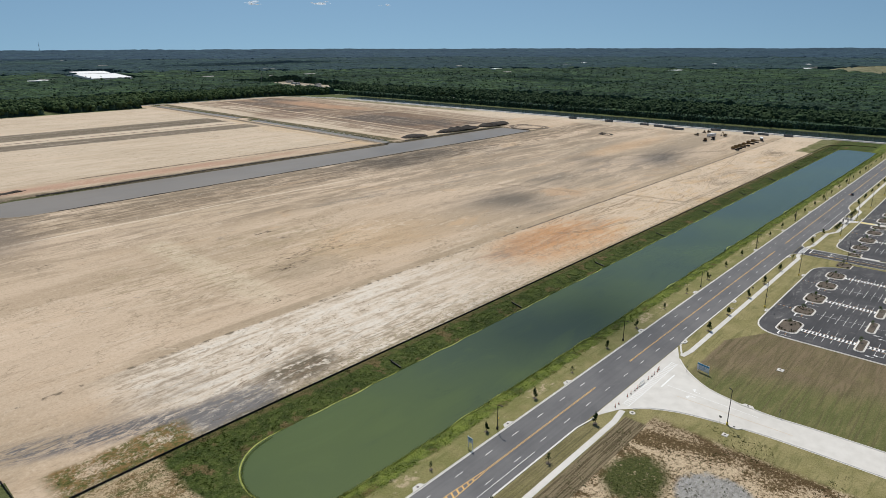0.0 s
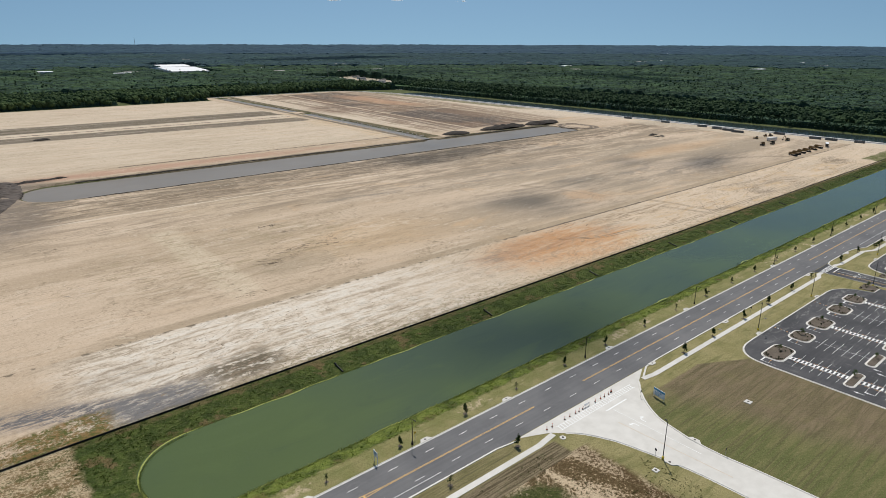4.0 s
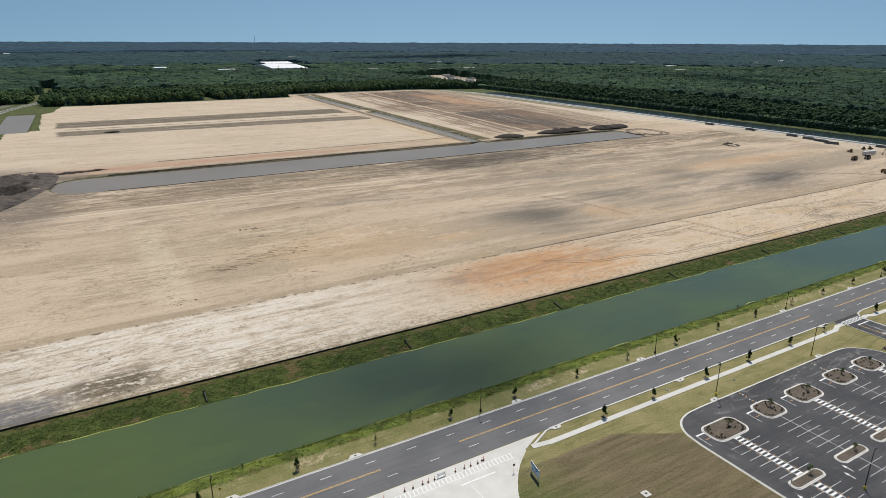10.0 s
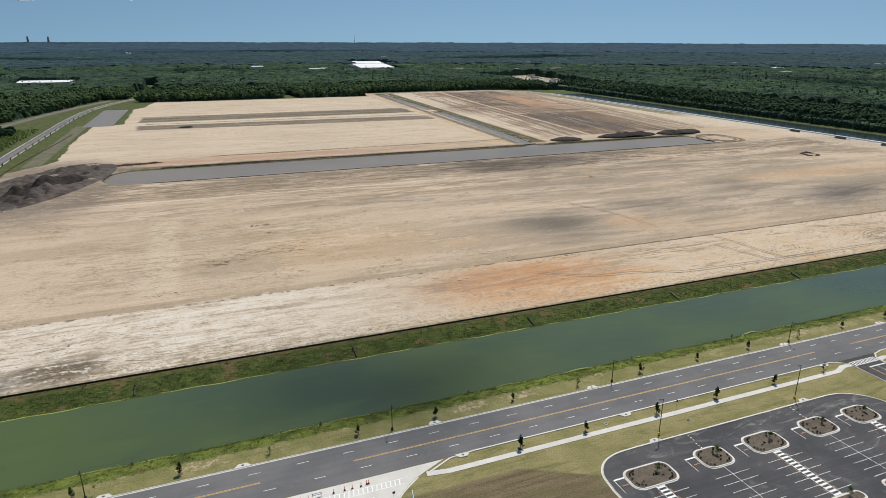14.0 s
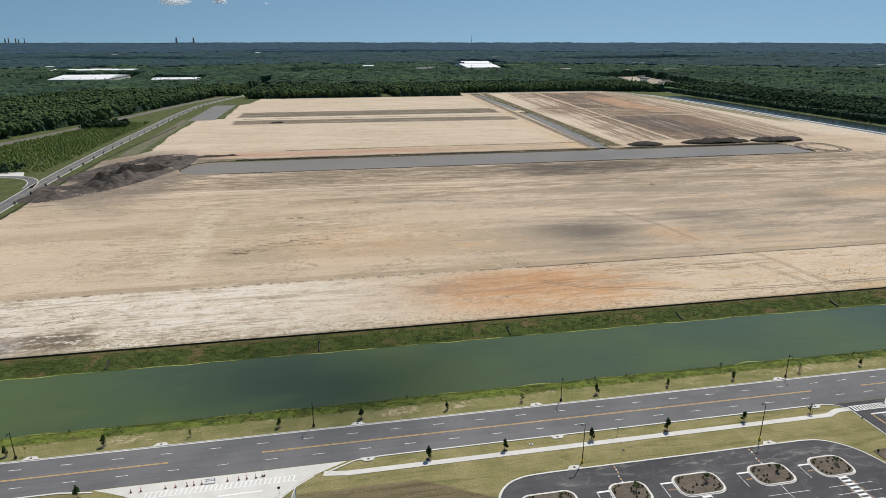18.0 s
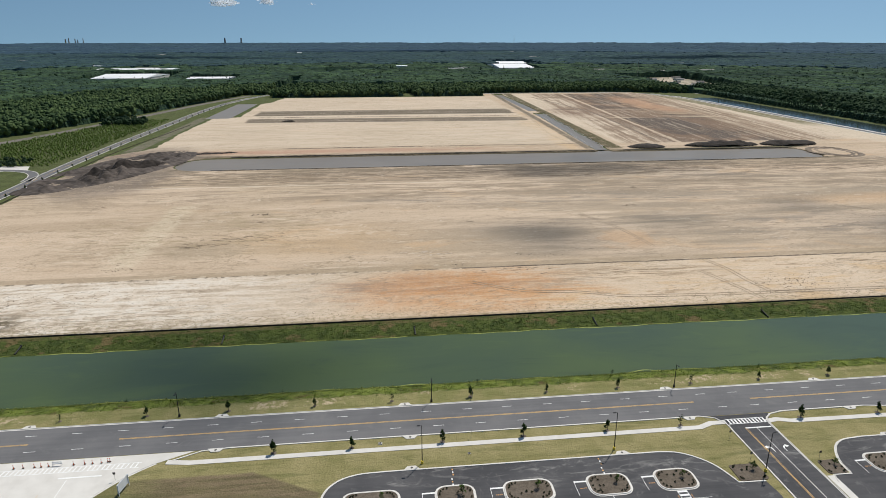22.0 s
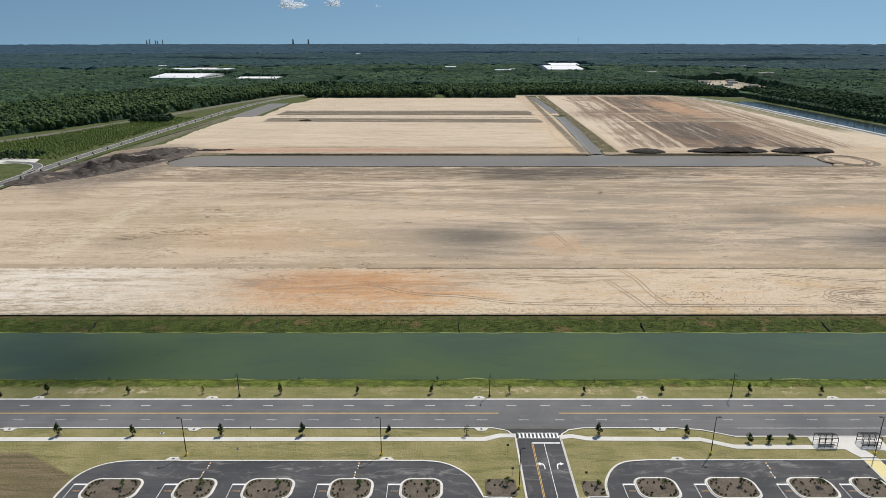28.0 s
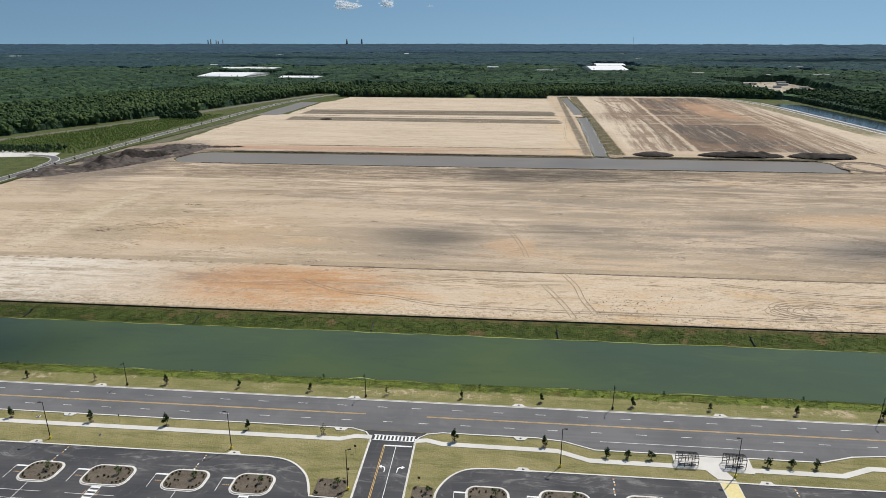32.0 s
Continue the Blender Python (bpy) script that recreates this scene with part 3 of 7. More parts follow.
def asphalt(name, a, b, dust=False):
    n = Net(name, 0.85, spec=0.25)
    wheel = n.noise(1.0, 4, n.scaled(0.01, 0.9))
    c = n.mix(n.ramp(n.add(n.mul(n.noise(0.06, 4), 0.7), n.mul(wheel, 0.3)), 0.35, 0.65), a, b)
    c = n.mix(n.ramp(n.noise(0.10, 6, rough=0.7, warp=2.0), 0.56, 0.68, 0.0, 0.5), c, (0.20, 0.195, 0.19))
    if dust:
        edge = n.mul(n.band(n.add(n.y, n.mul(n.add(n.noise(0.1, 3), -0.5), 14)), 53, 64, 4), n.ramp(n.noise(0.03, 2), 0.42, 0.6))
        swirl = n.noise(1.0, 8, n.scaled(0.07, 0.28), 0.74, 1.6)
        c = n.mix(n.mul(edge, n.ramp(swirl, 0.50, 0.66, 0.0, 0.7)), c, (0.30, 0.29, 0.275))
        c = n.mix(n.ramp(n.noise(1.0, 6, n.scaled(0.2, 0.06), 0.7, 1.2), 0.60, 0.72, 0.0, 0.4), c, (0.22, 0.21, 0.20))
    c = n.mix(n.mul(n.noise(6, 3), 0.25), c, (0.03, 0.03, 0.032))
    n.bump(n.noise(9, 2), 0.2, 0.02)
    return n.colour(c)


def water(name, deep, light, rough, ripple):
    n = Net(name, rough, spec=0.5)
    n.bsdf.inputs["IOR"].default_value = 1.33
    c = n.mix(n.ramp(n.add(n.noise(0.012, 3), n.mul(n.x, 0.0004)), 0.35, 0.8), light, deep)
    silt = n.noise(1.0, 7, n.scaled(0.02, 0.07), 0.68, 1.6)
    c = n.mix(n.ramp(silt, 0.5, 0.7, 0.0, 0.3), c, tuple(v * 1.15 for v in light))
    c = n.mix(n.ramp(silt, 0.46, 0.32, 0.0, 0.4), c, tuple(v * 0.85 for v in deep))
    n.bump(n.add(n.noise(0.9, 3, n.scaled(1.0, 1.6)), n.mul(n.noise(0.25, 2), 0.6)), ripple, 0.12)
    return n.colour(c)


def foliage(name, tones, scale=0.25, spec=0.06):
    n = Net(name, 0.9, spec=spec)
    r = n.t.nodes.new("ShaderNodeValToRGB")
    n.t.links.new(n.island, r.inputs[0])
    while len(r.color_ramp.elements) < len(tones):
        r.color_ramp.elements.new(0.5)
    for i, (e, t) in enumerate(zip(r.color_ramp.elements, tones)):
        e.position, e.color = i / (len(tones) - 1), (*t, 1)
    c = n.mix(n.ramp(n.noise(scale, 4), 0.3, 0.7, 0.0, 0.55), r.outputs[0], tones[0])
    c = n.mix(n.ramp(n.noise(0.006, 5, rough=0.65, warp=1.0), 0.5, 0.66, 0.0, 0.75), c, tones[-1])
    # Broad dark bands in the tone stand in for cloud shadow over woods.
    c = n.mix(n.ramp(n.noise(1.0, 4, n.scaled(0.003, 0.006)), 0.46, 0.36, 0.0, 0.7), c, tones[0])
    n.bump(n.noise(1.4, 3), 0.6, 0.6)
    return n.colour(c)


SOIL_SOUTH, SOIL_NORTH, SOIL_EAST = (soil_material(zone) for zone in ("south", "north", "east"))
GROUND = ground_material()
ROAD = asphalt("road_asphalt", (0.135, 0.134, 0.138), (0.185, 0.182, 0.183))
LOT = asphalt("lot_asphalt", (0.058, 0.058, 0.062), (0.098, 0.096, 0.099), True)
CONCRETE = plain("concrete", (0.58, 0.555, 0.51), (0.67, 0.645, 0.60), 0.3, 0.85, bump=0.1)
KERB = plain("kerb_concrete", (0.58, 0.555, 0.51), (0.72, 0.695, 0.65), 1.5, 0.85)
WHITE_PAINT = plain("white_road_paint", (0.74, 0.74, 0.72), (0.86, 0.86, 0.84), 4.0, 0.7)
YELLOW_PAINT = plain("yellow_road_paint", (0.60, 0.36, 0.11), (0.70, 0.46, 0.18), 3.0, 0.7)
ORANGE_PAINT = plain("orange_road_paint", (0.62, 0.30, 0.09), (0.70, 0.38, 0.14), 3.0, 0.7)
PALE_YELLOW = plain("pale_yellow_paving", (0.66, 0.55, 0.24), (0.74, 0.64, 0.34), 1.5, 0.8)
CANAL_WATER = water("green_canal_water", (0.056, 0.082, 0.046), (0.080, 0.112, 0.038), 0.16, 0.16)
POND_WATER = water("muddy_pond_water", (0.20, 0.17, 0.135), (0.235, 0.20, 0.16), 0.36, 0.08)
EAST_WATER = water("blue_lagoon_water", (0.026, 0.040, 0.036), (0.036, 0.052, 0.046), 0.16, 0.08)
MULCH = plain("bark_mulch", (0.085, 0.068, 0.05), (0.165, 0.135, 0.105), 2.5, 0.95, bump=0.6)
SPOIL = plain("dark_spoil_earth", (0.014, 0.011, 0.009), (0.058, 0.046, 0.038), 0.25, 0.95, bump=0.9)
GREY_SPOIL = plain("grey_brown_spoil", (0.030, 0.024, 0.020), (0.128, 0.105, 0.090), 0.22, 0.95, bump=0.9)
RIDGE_EARTH = plain("turned_earth", (0.13, 0.10, 0.075), (0.25, 0.20, 0.15), 0.3, 0.95, bump=0.6)
BLACK_FABRIC = plain("black_silt_fabric", (0.024, 0.021, 0.017), (0.065, 0.053, 0.040), 0.6, 0.8)
BLACK_METAL = plain("black_painted_metal", (0.012, 0.012, 0.013), (0.025, 0.025, 0.027), 3.0, 0.45, 0.3)
BLACK_PLASTIC = plain("black_plastic_pipe", (0.012, 0.012, 0.012), (0.03, 0.03, 0.03), 3.0, 0.5)
YELLOW_METAL = plain("yellow_painted_base", (0.65, 0.47, 0.03), (0.72, 0.54, 0.06), 3.0, 0.6)
BARK = plain("bark", (0.10, 0.075, 0.05), (0.17, 0.13, 0.09), 6.0, 0.95)
WEED = foliage("olive_weeds", ((0.045, 0.055, 0.018), (0.075, 0.085, 0.026), (0.13, 0.115, 0.05)), 0.6)
LEAF_DARK = foliage("young_oak_leaves", ((0.022, 0.045, 0.014), (0.045, 0.075, 0.022), (0.06, 0.095, 0.03)), 2.0)
LEAF_LIGHT = foliage("fresh_green_leaves", ((0.05, 0.085, 0.02), (0.08, 0.13, 0.03), (0.10, 0.16, 0.04)), 2.0)
LEAF_SHRUB = foliage("shrub_leaves", ((0.015, 0.025, 0.010), (0.03, 0.045, 0.016)), 3.0)
WOOD_GREEN = foliage("mixed_woodland", ((0.036, 0.060, 0.028), (0.062, 0.100, 0.040), (0.110, 0.155, 0.058)), 0.12)
WOOD_PINE = foliage("pine_woodland", ((0.024, 0.043, 0.024), (0.033, 0.057, 0.029), (0.050, 0.080, 0.036)), 0.12)
WOOD_MIX = foliage("dark_mixed_woodland", ((0.030, 0.052, 0.028), (0.044, 0.074, 0.034), (0.066, 0.102, 0.044)), 0.12)
PEACH = plain("faded_curing_stain", (0.60, 0.52, 0.42), (0.64, 0.56, 0.46), 0.5, 0.85)
SOUTH_BANK = foliage("yellow_green_bank_grass", ((0.092, 0.138, 0.018), (0.130, 0.180, 0.026), (0.185, 0.215, 0.040)), 0.5)
SCRUB = foliage("scrub_leaves", ((0.095, 0.14, 0.036), (0.13, 0.185, 0.048), (0.16, 0.21, 0.058)), 0.3)
REED = foliage("yellow_green_reeds", ((0.30, 0.33, 0.08), (0.40, 0.42, 0.14), (0.34, 0.33, 0.13)), 0.6)
BANK_GRASS = foliage("tall_bank_grass", ((0.034, 0.058, 0.011), (0.060, 0.090, 0.017), (0.105, 0.118, 0.03)), 0.5)
ROOF_WHITE = plain("white_metal_roof", (0.80, 0.80, 0.80), (0.86, 0.86, 0.86), 0.05, 0.5)
WALL_PALE = plain("pale_cladding", (0.52, 0.51, 0.49), (0.60, 0.59, 0.57), 0.1, 0.7)
ROOF_GREY = plain("grey_shingle_roof", (0.24, 0.22, 0.21), (0.34, 0.32, 0.30), 0.3, 0.85)
CAR_PAINT = plain("black_car_paint", (0.01, 0.01, 0.012), (0.02, 0.02, 0.022), 1.0, 0.25, 0.0, spec=0.6)
GLASS_DARK = plain("tinted_glass", (0.015, 0.02, 0.025), (0.03, 0.035, 0.04), 1.0, 0.05, 0.0, spec=0.8)
RUBBER = plain("black_rubber", (0.015, 0.015, 0.015), (0.03, 0.03, 0.03), 4.0, 0.85)
CAT_YELLOW = plain("dusty_machine_ochre", (0.15, 0.092, 0.032), (0.21, 0.13, 0.05), 1.0, 0.6)
MACHINE_DARK = plain("oily_dark_steel", (0.04, 0.037, 0.033), (0.09, 0.08, 0.07), 1.0, 0.7)
TRUCK_WHITE = plain("white_truck_paint", (0.62, 0.62, 0.61), (0.74, 0.74, 0.73), 1.0, 0.4)
SIGN_BLUE = plain("blue_sign_print", (0.05, 0.22, 0.40), (0.08, 0.30, 0.48), 0.8, 0.5)
SIGN_WHITE = plain("white_sign_board", (0.70, 0.72, 0.73), (0.80, 0.81, 0.82), 0.8, 0.5)
SIGN_YELLOW = plain("yellow_sign_board", (0.75, 0.45, 0.02), (0.80, 0.50, 0.03), 1.0, 0.5)
CONE_ORANGE = plain("orange_plastic", (0.60, 0.10, 0.02), (0.70, 0.14, 0.04), 2.0, 0.5)
STEEL = plain("weathered_steel", (0.25, 0.25, 0.25), (0.36, 0.36, 0.35), 3.0, 0.5, 0.6)
PALE_PIPE = plain("stacked_pipe_grey", (0.055, 0.058, 0.062), (0.11, 0.115, 0.12), 1.0, 0.6)


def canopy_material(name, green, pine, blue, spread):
    """Closed treetops: stands of lighter broadleaf and darker pine, each crown of its own tone; blue is distance haze
    put into the colour.
    """
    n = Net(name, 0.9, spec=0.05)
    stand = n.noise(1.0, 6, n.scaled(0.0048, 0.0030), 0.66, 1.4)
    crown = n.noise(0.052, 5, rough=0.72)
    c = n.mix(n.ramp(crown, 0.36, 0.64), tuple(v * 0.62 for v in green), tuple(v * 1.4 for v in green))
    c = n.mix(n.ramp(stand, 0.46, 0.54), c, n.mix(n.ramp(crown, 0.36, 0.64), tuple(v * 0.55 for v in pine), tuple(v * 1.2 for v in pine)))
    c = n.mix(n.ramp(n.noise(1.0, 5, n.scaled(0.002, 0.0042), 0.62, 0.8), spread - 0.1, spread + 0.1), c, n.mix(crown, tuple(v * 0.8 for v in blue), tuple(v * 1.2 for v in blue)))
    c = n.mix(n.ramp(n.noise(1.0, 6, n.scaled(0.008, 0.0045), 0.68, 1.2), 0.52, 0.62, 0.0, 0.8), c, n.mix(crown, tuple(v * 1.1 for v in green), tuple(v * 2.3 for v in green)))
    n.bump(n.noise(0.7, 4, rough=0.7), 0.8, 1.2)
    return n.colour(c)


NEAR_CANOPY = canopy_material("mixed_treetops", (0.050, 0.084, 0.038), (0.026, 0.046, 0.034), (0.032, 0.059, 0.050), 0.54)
# Tinted bluer than the near ring, with haze mixed into the colour.
MID_CANOPY = canopy_material("haze_tinted_mid_treetops", (0.040, 0.070, 0.054), (0.022, 0.042, 0.043), (0.034, 0.062, 0.076), 0.44)
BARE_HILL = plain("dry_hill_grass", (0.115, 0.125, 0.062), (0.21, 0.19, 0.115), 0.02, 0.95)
# Bluest ring of woods: distance haze painted into the base colours.
FAR_CANOPY = canopy_material("haze_tinted_far_treetops", (0.041, 0.073, 0.080), (0.025, 0.047, 0.062), (0.038, 0.069, 0.104), 0.44)


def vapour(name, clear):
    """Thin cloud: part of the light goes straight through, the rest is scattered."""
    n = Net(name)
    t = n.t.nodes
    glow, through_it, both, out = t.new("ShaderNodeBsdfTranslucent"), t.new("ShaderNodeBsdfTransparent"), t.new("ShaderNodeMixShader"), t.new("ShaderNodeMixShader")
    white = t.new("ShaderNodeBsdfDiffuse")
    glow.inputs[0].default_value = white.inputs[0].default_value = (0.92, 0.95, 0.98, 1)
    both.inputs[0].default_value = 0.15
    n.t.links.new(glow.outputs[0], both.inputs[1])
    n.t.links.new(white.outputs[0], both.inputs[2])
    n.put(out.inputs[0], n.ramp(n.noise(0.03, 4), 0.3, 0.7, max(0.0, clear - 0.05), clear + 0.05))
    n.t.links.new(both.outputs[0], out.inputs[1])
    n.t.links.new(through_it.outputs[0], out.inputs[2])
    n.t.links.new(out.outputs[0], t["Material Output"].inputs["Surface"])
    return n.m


CLOUD = vapour("cumulus_vapour", 0.66)
SHADE_CLOUD = vapour("shade_cloud_vapour", 0.79)


# ---- geometry helpers ----
def mesh_data(name, verts, faces, mats, smooth=False, index=None):
    me = bpy.data.meshes.new(name)
    me.from_pydata([tuple(v) for v in verts], [], [tuple(f) for f in faces])
    for m in (mats if isinstance(mats, (list, tuple)) else [mats]):
        me.materials.append(m)
    if index is not None:
        me.polygons.foreach_set("material_index", index)
    if smooth:
        me.polygons.foreach_set("use_smooth", [True] * len(me.polygons))
    me.update()
    return me


def piece(name, me, parent=None, m=None, label=""):
    ob = new(name, me)
    if parent is not None:
        ob.parent = parent
    if m is not None:
        ob.matrix_basis = m
    if label:
        ob["label"] = label
    return ob


def part(name, bm, material, parent=None, label="", m=None, smooth=False):
    me = bpy.data.meshes.new(name)
    if smooth:
        for f in bm.faces:
            f.smooth = True
    bm.to_mesh(me)
    bm.free()
    me.materials.append(material)
    return piece(name, me, parent, m, label)


def thing(name, label, category, m=None, group="", kind=""):
    ob = new(name)
    ob.empty_display_size = 0.3
    if m is not None:
        ob.matrix_basis = m
    return tagged(ob, label, category, group, kind)


def box(bm, x0, x1, y0, y1, z0, z1, bevel=0.0):
    r = bmesh.ops.create_cube(bm, size=1.0, matrix=Matrix.LocRotScale(((x0 + x1) / 2, (y0 + y1) / 2, (z0 + z1) / 2), None, (x1 - x0, y1 - y0, z1 - z0)))
    if bevel:
        edges = list({e for v in r["verts"] for e in v.link_edges})
        bmesh.ops.bevel(bm, geom=edges, offset=bevel, segments=1, affect="EDGES")
    return bm


def boxed(*a, bevel=0.0):
    return box(bmesh.new(), *a, bevel=bevel)


def rod(bm, a, b, r0, r1=None, seg=8):
    a, b = Vector(a), Vector(b)
    d = b - a
    m = Matrix.Translation((a + b) / 2) @ d.to_track_quat("Z", "Y").to_matrix().to_4x4()
    bmesh.ops.create_cone(bm, cap_ends=True, segments=seg, radius1=r0, radius2=r0 if r1 is None else r1, depth=d.length, matrix=m)
    return bm


def rodded(*a, **k):
    return rod(bmesh.new(), *a, **k)


def slab(outline, z0, z1):
    """A flat plate of any outline."""
    bm = bmesh.new()
    top = [bm.verts.new((x, y, z1)) for x, y in outline]
    low = [bm.verts.new((x, y, z0)) for x, y in outline]
    bm.faces.new(top)
    n = len(top)
    for i in range(n):
        bm.faces.new((top[i], low[i], low[(i + 1) % n], top[(i + 1) % n]))
    bmesh.ops.recalc_face_normals(bm, faces=bm.faces)
    if bm.faces[0].normal.z < 0:
        bmesh.ops.reverse_faces(bm, faces=bm.faces)
    return bm


def spline(points, step=4.0):
    """Points of a smooth line through the given ones."""
    p = [Vector((*q, 0)) if len(q) == 2 else Vector(q) for q in points]
    p = [p[0] * 2 - p[1]] + p + [p[-1] * 2 - p[-2]]
    out = []
    for i in range(1, len(p) - 2):
        k = max(2, int((p[i + 1] - p[i]).length / step))
        for j in range(k):
            t = j / k
            out.append(0.5 * (2 * p[i] + (p[i + 1] - p[i - 1]) * t + (2 * p[i - 1] - 5 * p[i] + 4 * p[i + 1] - p[i + 2]) * t * t
                              + (3 * p[i] - p[i - 1] - 3 * p[i + 1] + p[i + 2]) * t ** 3))
    return out + [p[-2]]


def sweep(line, profile, closed=False):
    """A bmesh that carries a profile of (side, height) along a line; side is to the line's left."""
    bm = bmesh.new()
    n = len(line)
    rings = []
    for i, p in enumerate(line):
        a = line[i - 1] if (i or closed) else p
        b = line[(i + 1) % n] if (i < n - 1 or closed) else p
        d = Vector((b.x - a.x, b.y - a.y, 0)).normalized()
        s = Vector((-d.y, d.x, 0))
        rings.append([bm.verts.new(p + s * u + Vector((0, 0, v))) for u, v in profile])
    for i in range(n if closed else n - 1):
        r, q = rings[i], rings[(i + 1) % n]
        for j in range(len(profile) - 1):
            bm.faces.new((r[j], q[j], q[j + 1], r[j + 1]))
    bmesh.ops.recalc_face_normals(bm, faces=bm.faces)
    return bm


def vline(points):
    return [Vector((x, y, 0)) for x, y in points]


def rounded(x0, x1, y0, y1, r, seg=5, skew=0.0):
    """The outline of a rounded oblong, counter-clockwise; skew shifts the top."""
    out = []
    for cx, cy, a in ((x1 - r, y0 + r, -90), (x1 - r, y1 - r, 0), (x0 + r, y1 - r, 90), (x0 + r, y0 + r, 180)):
        for i in range(seg + 1):
            t = radians(a + 90 * i / seg)
            x, y = cx + r * math.cos(t), cy + r * math.sin(t)
            out.append((x + skew * (y - y0) / (y1 - y0), y))
    return out


KERB_PROFILE = [(-0.35, 0.0), (-0.35, 0.03), (0.0, 0.045), (0.06, 0.16), (0.25, 0.16), (0.25, -0.05)]


# ---- the ground ----
def box_distance(x, y, x0, x1, y0, y1, r):
    """How far a place lies outside a rounded oblong."""
    qx = np.abs(x - (x0 + x1) / 2) - (x1 - x0) / 2 + r
    qy = np.abs(y - (y0 + y1) / 2) - (y1 - y0) / 2 + r
    return np.hypot(np.maximum(qx, 0), np.maximum(qy, 0)) + np.minimum(np.maximum(qx, qy), 0) - r


CHANNEL = [(485, 515), (488, 560), (497, 700), (503, 800), (505, 850), (508, 1000), (511, 1190)]


def channel_x(y):
    return np.interp(y, [p[1] for p in CHANNEL], [p[0] for p in CHANNEL])


def height(x, y):
    """The lie of the land: canal, ponds and ditches cut in, the far country raised to fit the horizon in the camera's
    view.
    """
    x, y = np.asarray(x, float), np.asarray(y, float)
    z = np.zeros(np.broadcast(x, y).shape)
    r = np.hypot(x - 300, y - 0)
    z = z + np.clip((r - 1500) / 3300, 0, 1) ** 1.15 * 66
    d = np.minimum(box_distance(x, y, 62, 400, 105.2, 140.0, 16), box_distance(x, y, 300, 774, 105.2, 140.6, 12))
    bank = np.where(y > 122, 10.0, 6.5)
    z = z + np.clip(-1.2 + 1.2 * d / bank, -3.0, 0)
    d = np.minimum(box_distance(x, y, 88, 400, 467, 522, 25), box_distance(x, y, 300, 684, 470, 521, 12))
    z = z + np.clip(-1.0 + d / 3.5, -2.5, 0)
    d = np.maximum(np.abs(x - channel_x(y)) - 6.5, np.maximum(510 - y, y - 1195))
    d = np.maximum(d, np.where((y > 850) & (y < 885), 3 - np.minimum(y - 850, 885 - y) * 0.2, -99))
    z = z + np.clip(-1.0 + d / 3.0, -2.5, 0)
    d = box_distance(x - (y - 840) * 0.02, y, 28, 62, 838, 1050, 5)
    z = z + np.clip(-0.8 + d / 3.0, -2.0, 0)
    d = box_distance(x, y, 857, 908, 60, 1085, 20)
    z = z + np.clip(-1.0 + d / 5.0, -2.5, 0)
    return z


def steps(*spans):
    out = []
    for a, b, s in spans:
        out.append(np.arange(a, b, s))
    return np.concatenate(out)


def sheet(name, xs, ys, lift, material, keep=None, rough=0.0, zone=None):
    X, Y = np.meshgrid(xs, ys, indexing="ij")
    Z = height(X, Y) + lift
    if rough:
        Z = Z + rough * np.random.RandomState(3).uniform(-1, 1, Z.shape)
    nx, ny = X.shape
    idx = np.arange(nx * ny).reshape(nx, ny)
    F = np.stack([idx[:-1, :-1], idx[1:, :-1], idx[1:, 1:], idx[:-1, 1:]], -1)
    if keep is not None:
        cx, cy = (X[:-1, :-1] + X[1:, 1:]) / 2, (Y[:-1, :-1] + Y[1:, 1:]) / 2
        k = keep(cx, cy)
        F = F[k]
    V = np.stack([X, Y, Z], -1).reshape(-1, 3)
    return new(name, mesh_data(name, V.tolist(), F.reshape(-1, 4).tolist(), material, True, zone(cx, cy)[k].ravel() if zone else None))


GX = steps((-4900, -600, 300), (-600, 0, 30), (0, 56, 4), (56, 118, 1.5), (118, 670, 8), (670, 692, 1.5), (692, 768, 6), (768, 790, 1.5), (790, 850, 5), (850, 915, 3), (915, 1500, 65), (1500, 5000, 300))
GY = steps((-1500, -100, 140), (-100, 95, 6.5), (95, 110, 1.0), (110, 134, 4), (134, 155, 1.0), (155, 455, 10), (455, 475, 1.0), (475, 515, 2.5), (515, 530, 1.0), (530, 830, 12), (830, 900, 3), (900, 1040, 12), (1040, 1060, 2), (1060, 1200, 7), (1200, 1500, 50), (1500, 5000, 250))
ground = tagged(sheet("ground", GX, GY, 0.0, GROUND), "mown verge grass, lush canal banks and rough earth", "ground", kind="structure")

WEST_EDGE = [(150, 22), (350, 12), (540, 12), (575, 34), (590, 41), (706, 37), (800, 40), (835, 42), (850, 74), (1040, 74), (1070, 88), (1150, 98), (1300, 110)]


def on_site(x, y):
    west = np.interp(y, [p[0] for p in WEST_EDGE], [p[1] for p in WEST_EDGE]) + 0.6 * np.sin(y * 0.31) + 0.9 * np.sin(y * 0.09)
    north = np.where(x < 478, 1150.0, 1205.0)
    east = np.where(y < 1080, 838.0, 838.0 - (y - 1080) * 0.35)
    ok = (x > west) & (x < east) & (y > 152.9) & (y < north)
    ok &= height(x, y) > -0.55
    return ok


def soil_zone(x, y):
    """South pad 0, north pads 1, east field 2; ponds and channel run between them."""
    return np.where(y < 495, 0, np.where(x < channel_x(y), 1, 2)).astype(np.int32)


SX = steps((9, 118, 1.0), (118, 470, 7), (470, 525, 1.5), (525, 678, 7), (678, 690, 1.5), (690, 842, 4))
SY = steps((152.5, 216, 1.5), (216, 455, 5), (455, 472, 1.0), (472, 515, 1.5), (515, 530, 1.0), (530, 620, 1.5), (620, 845, 2.5), (845, 890, 2), (890, 1215, 4))
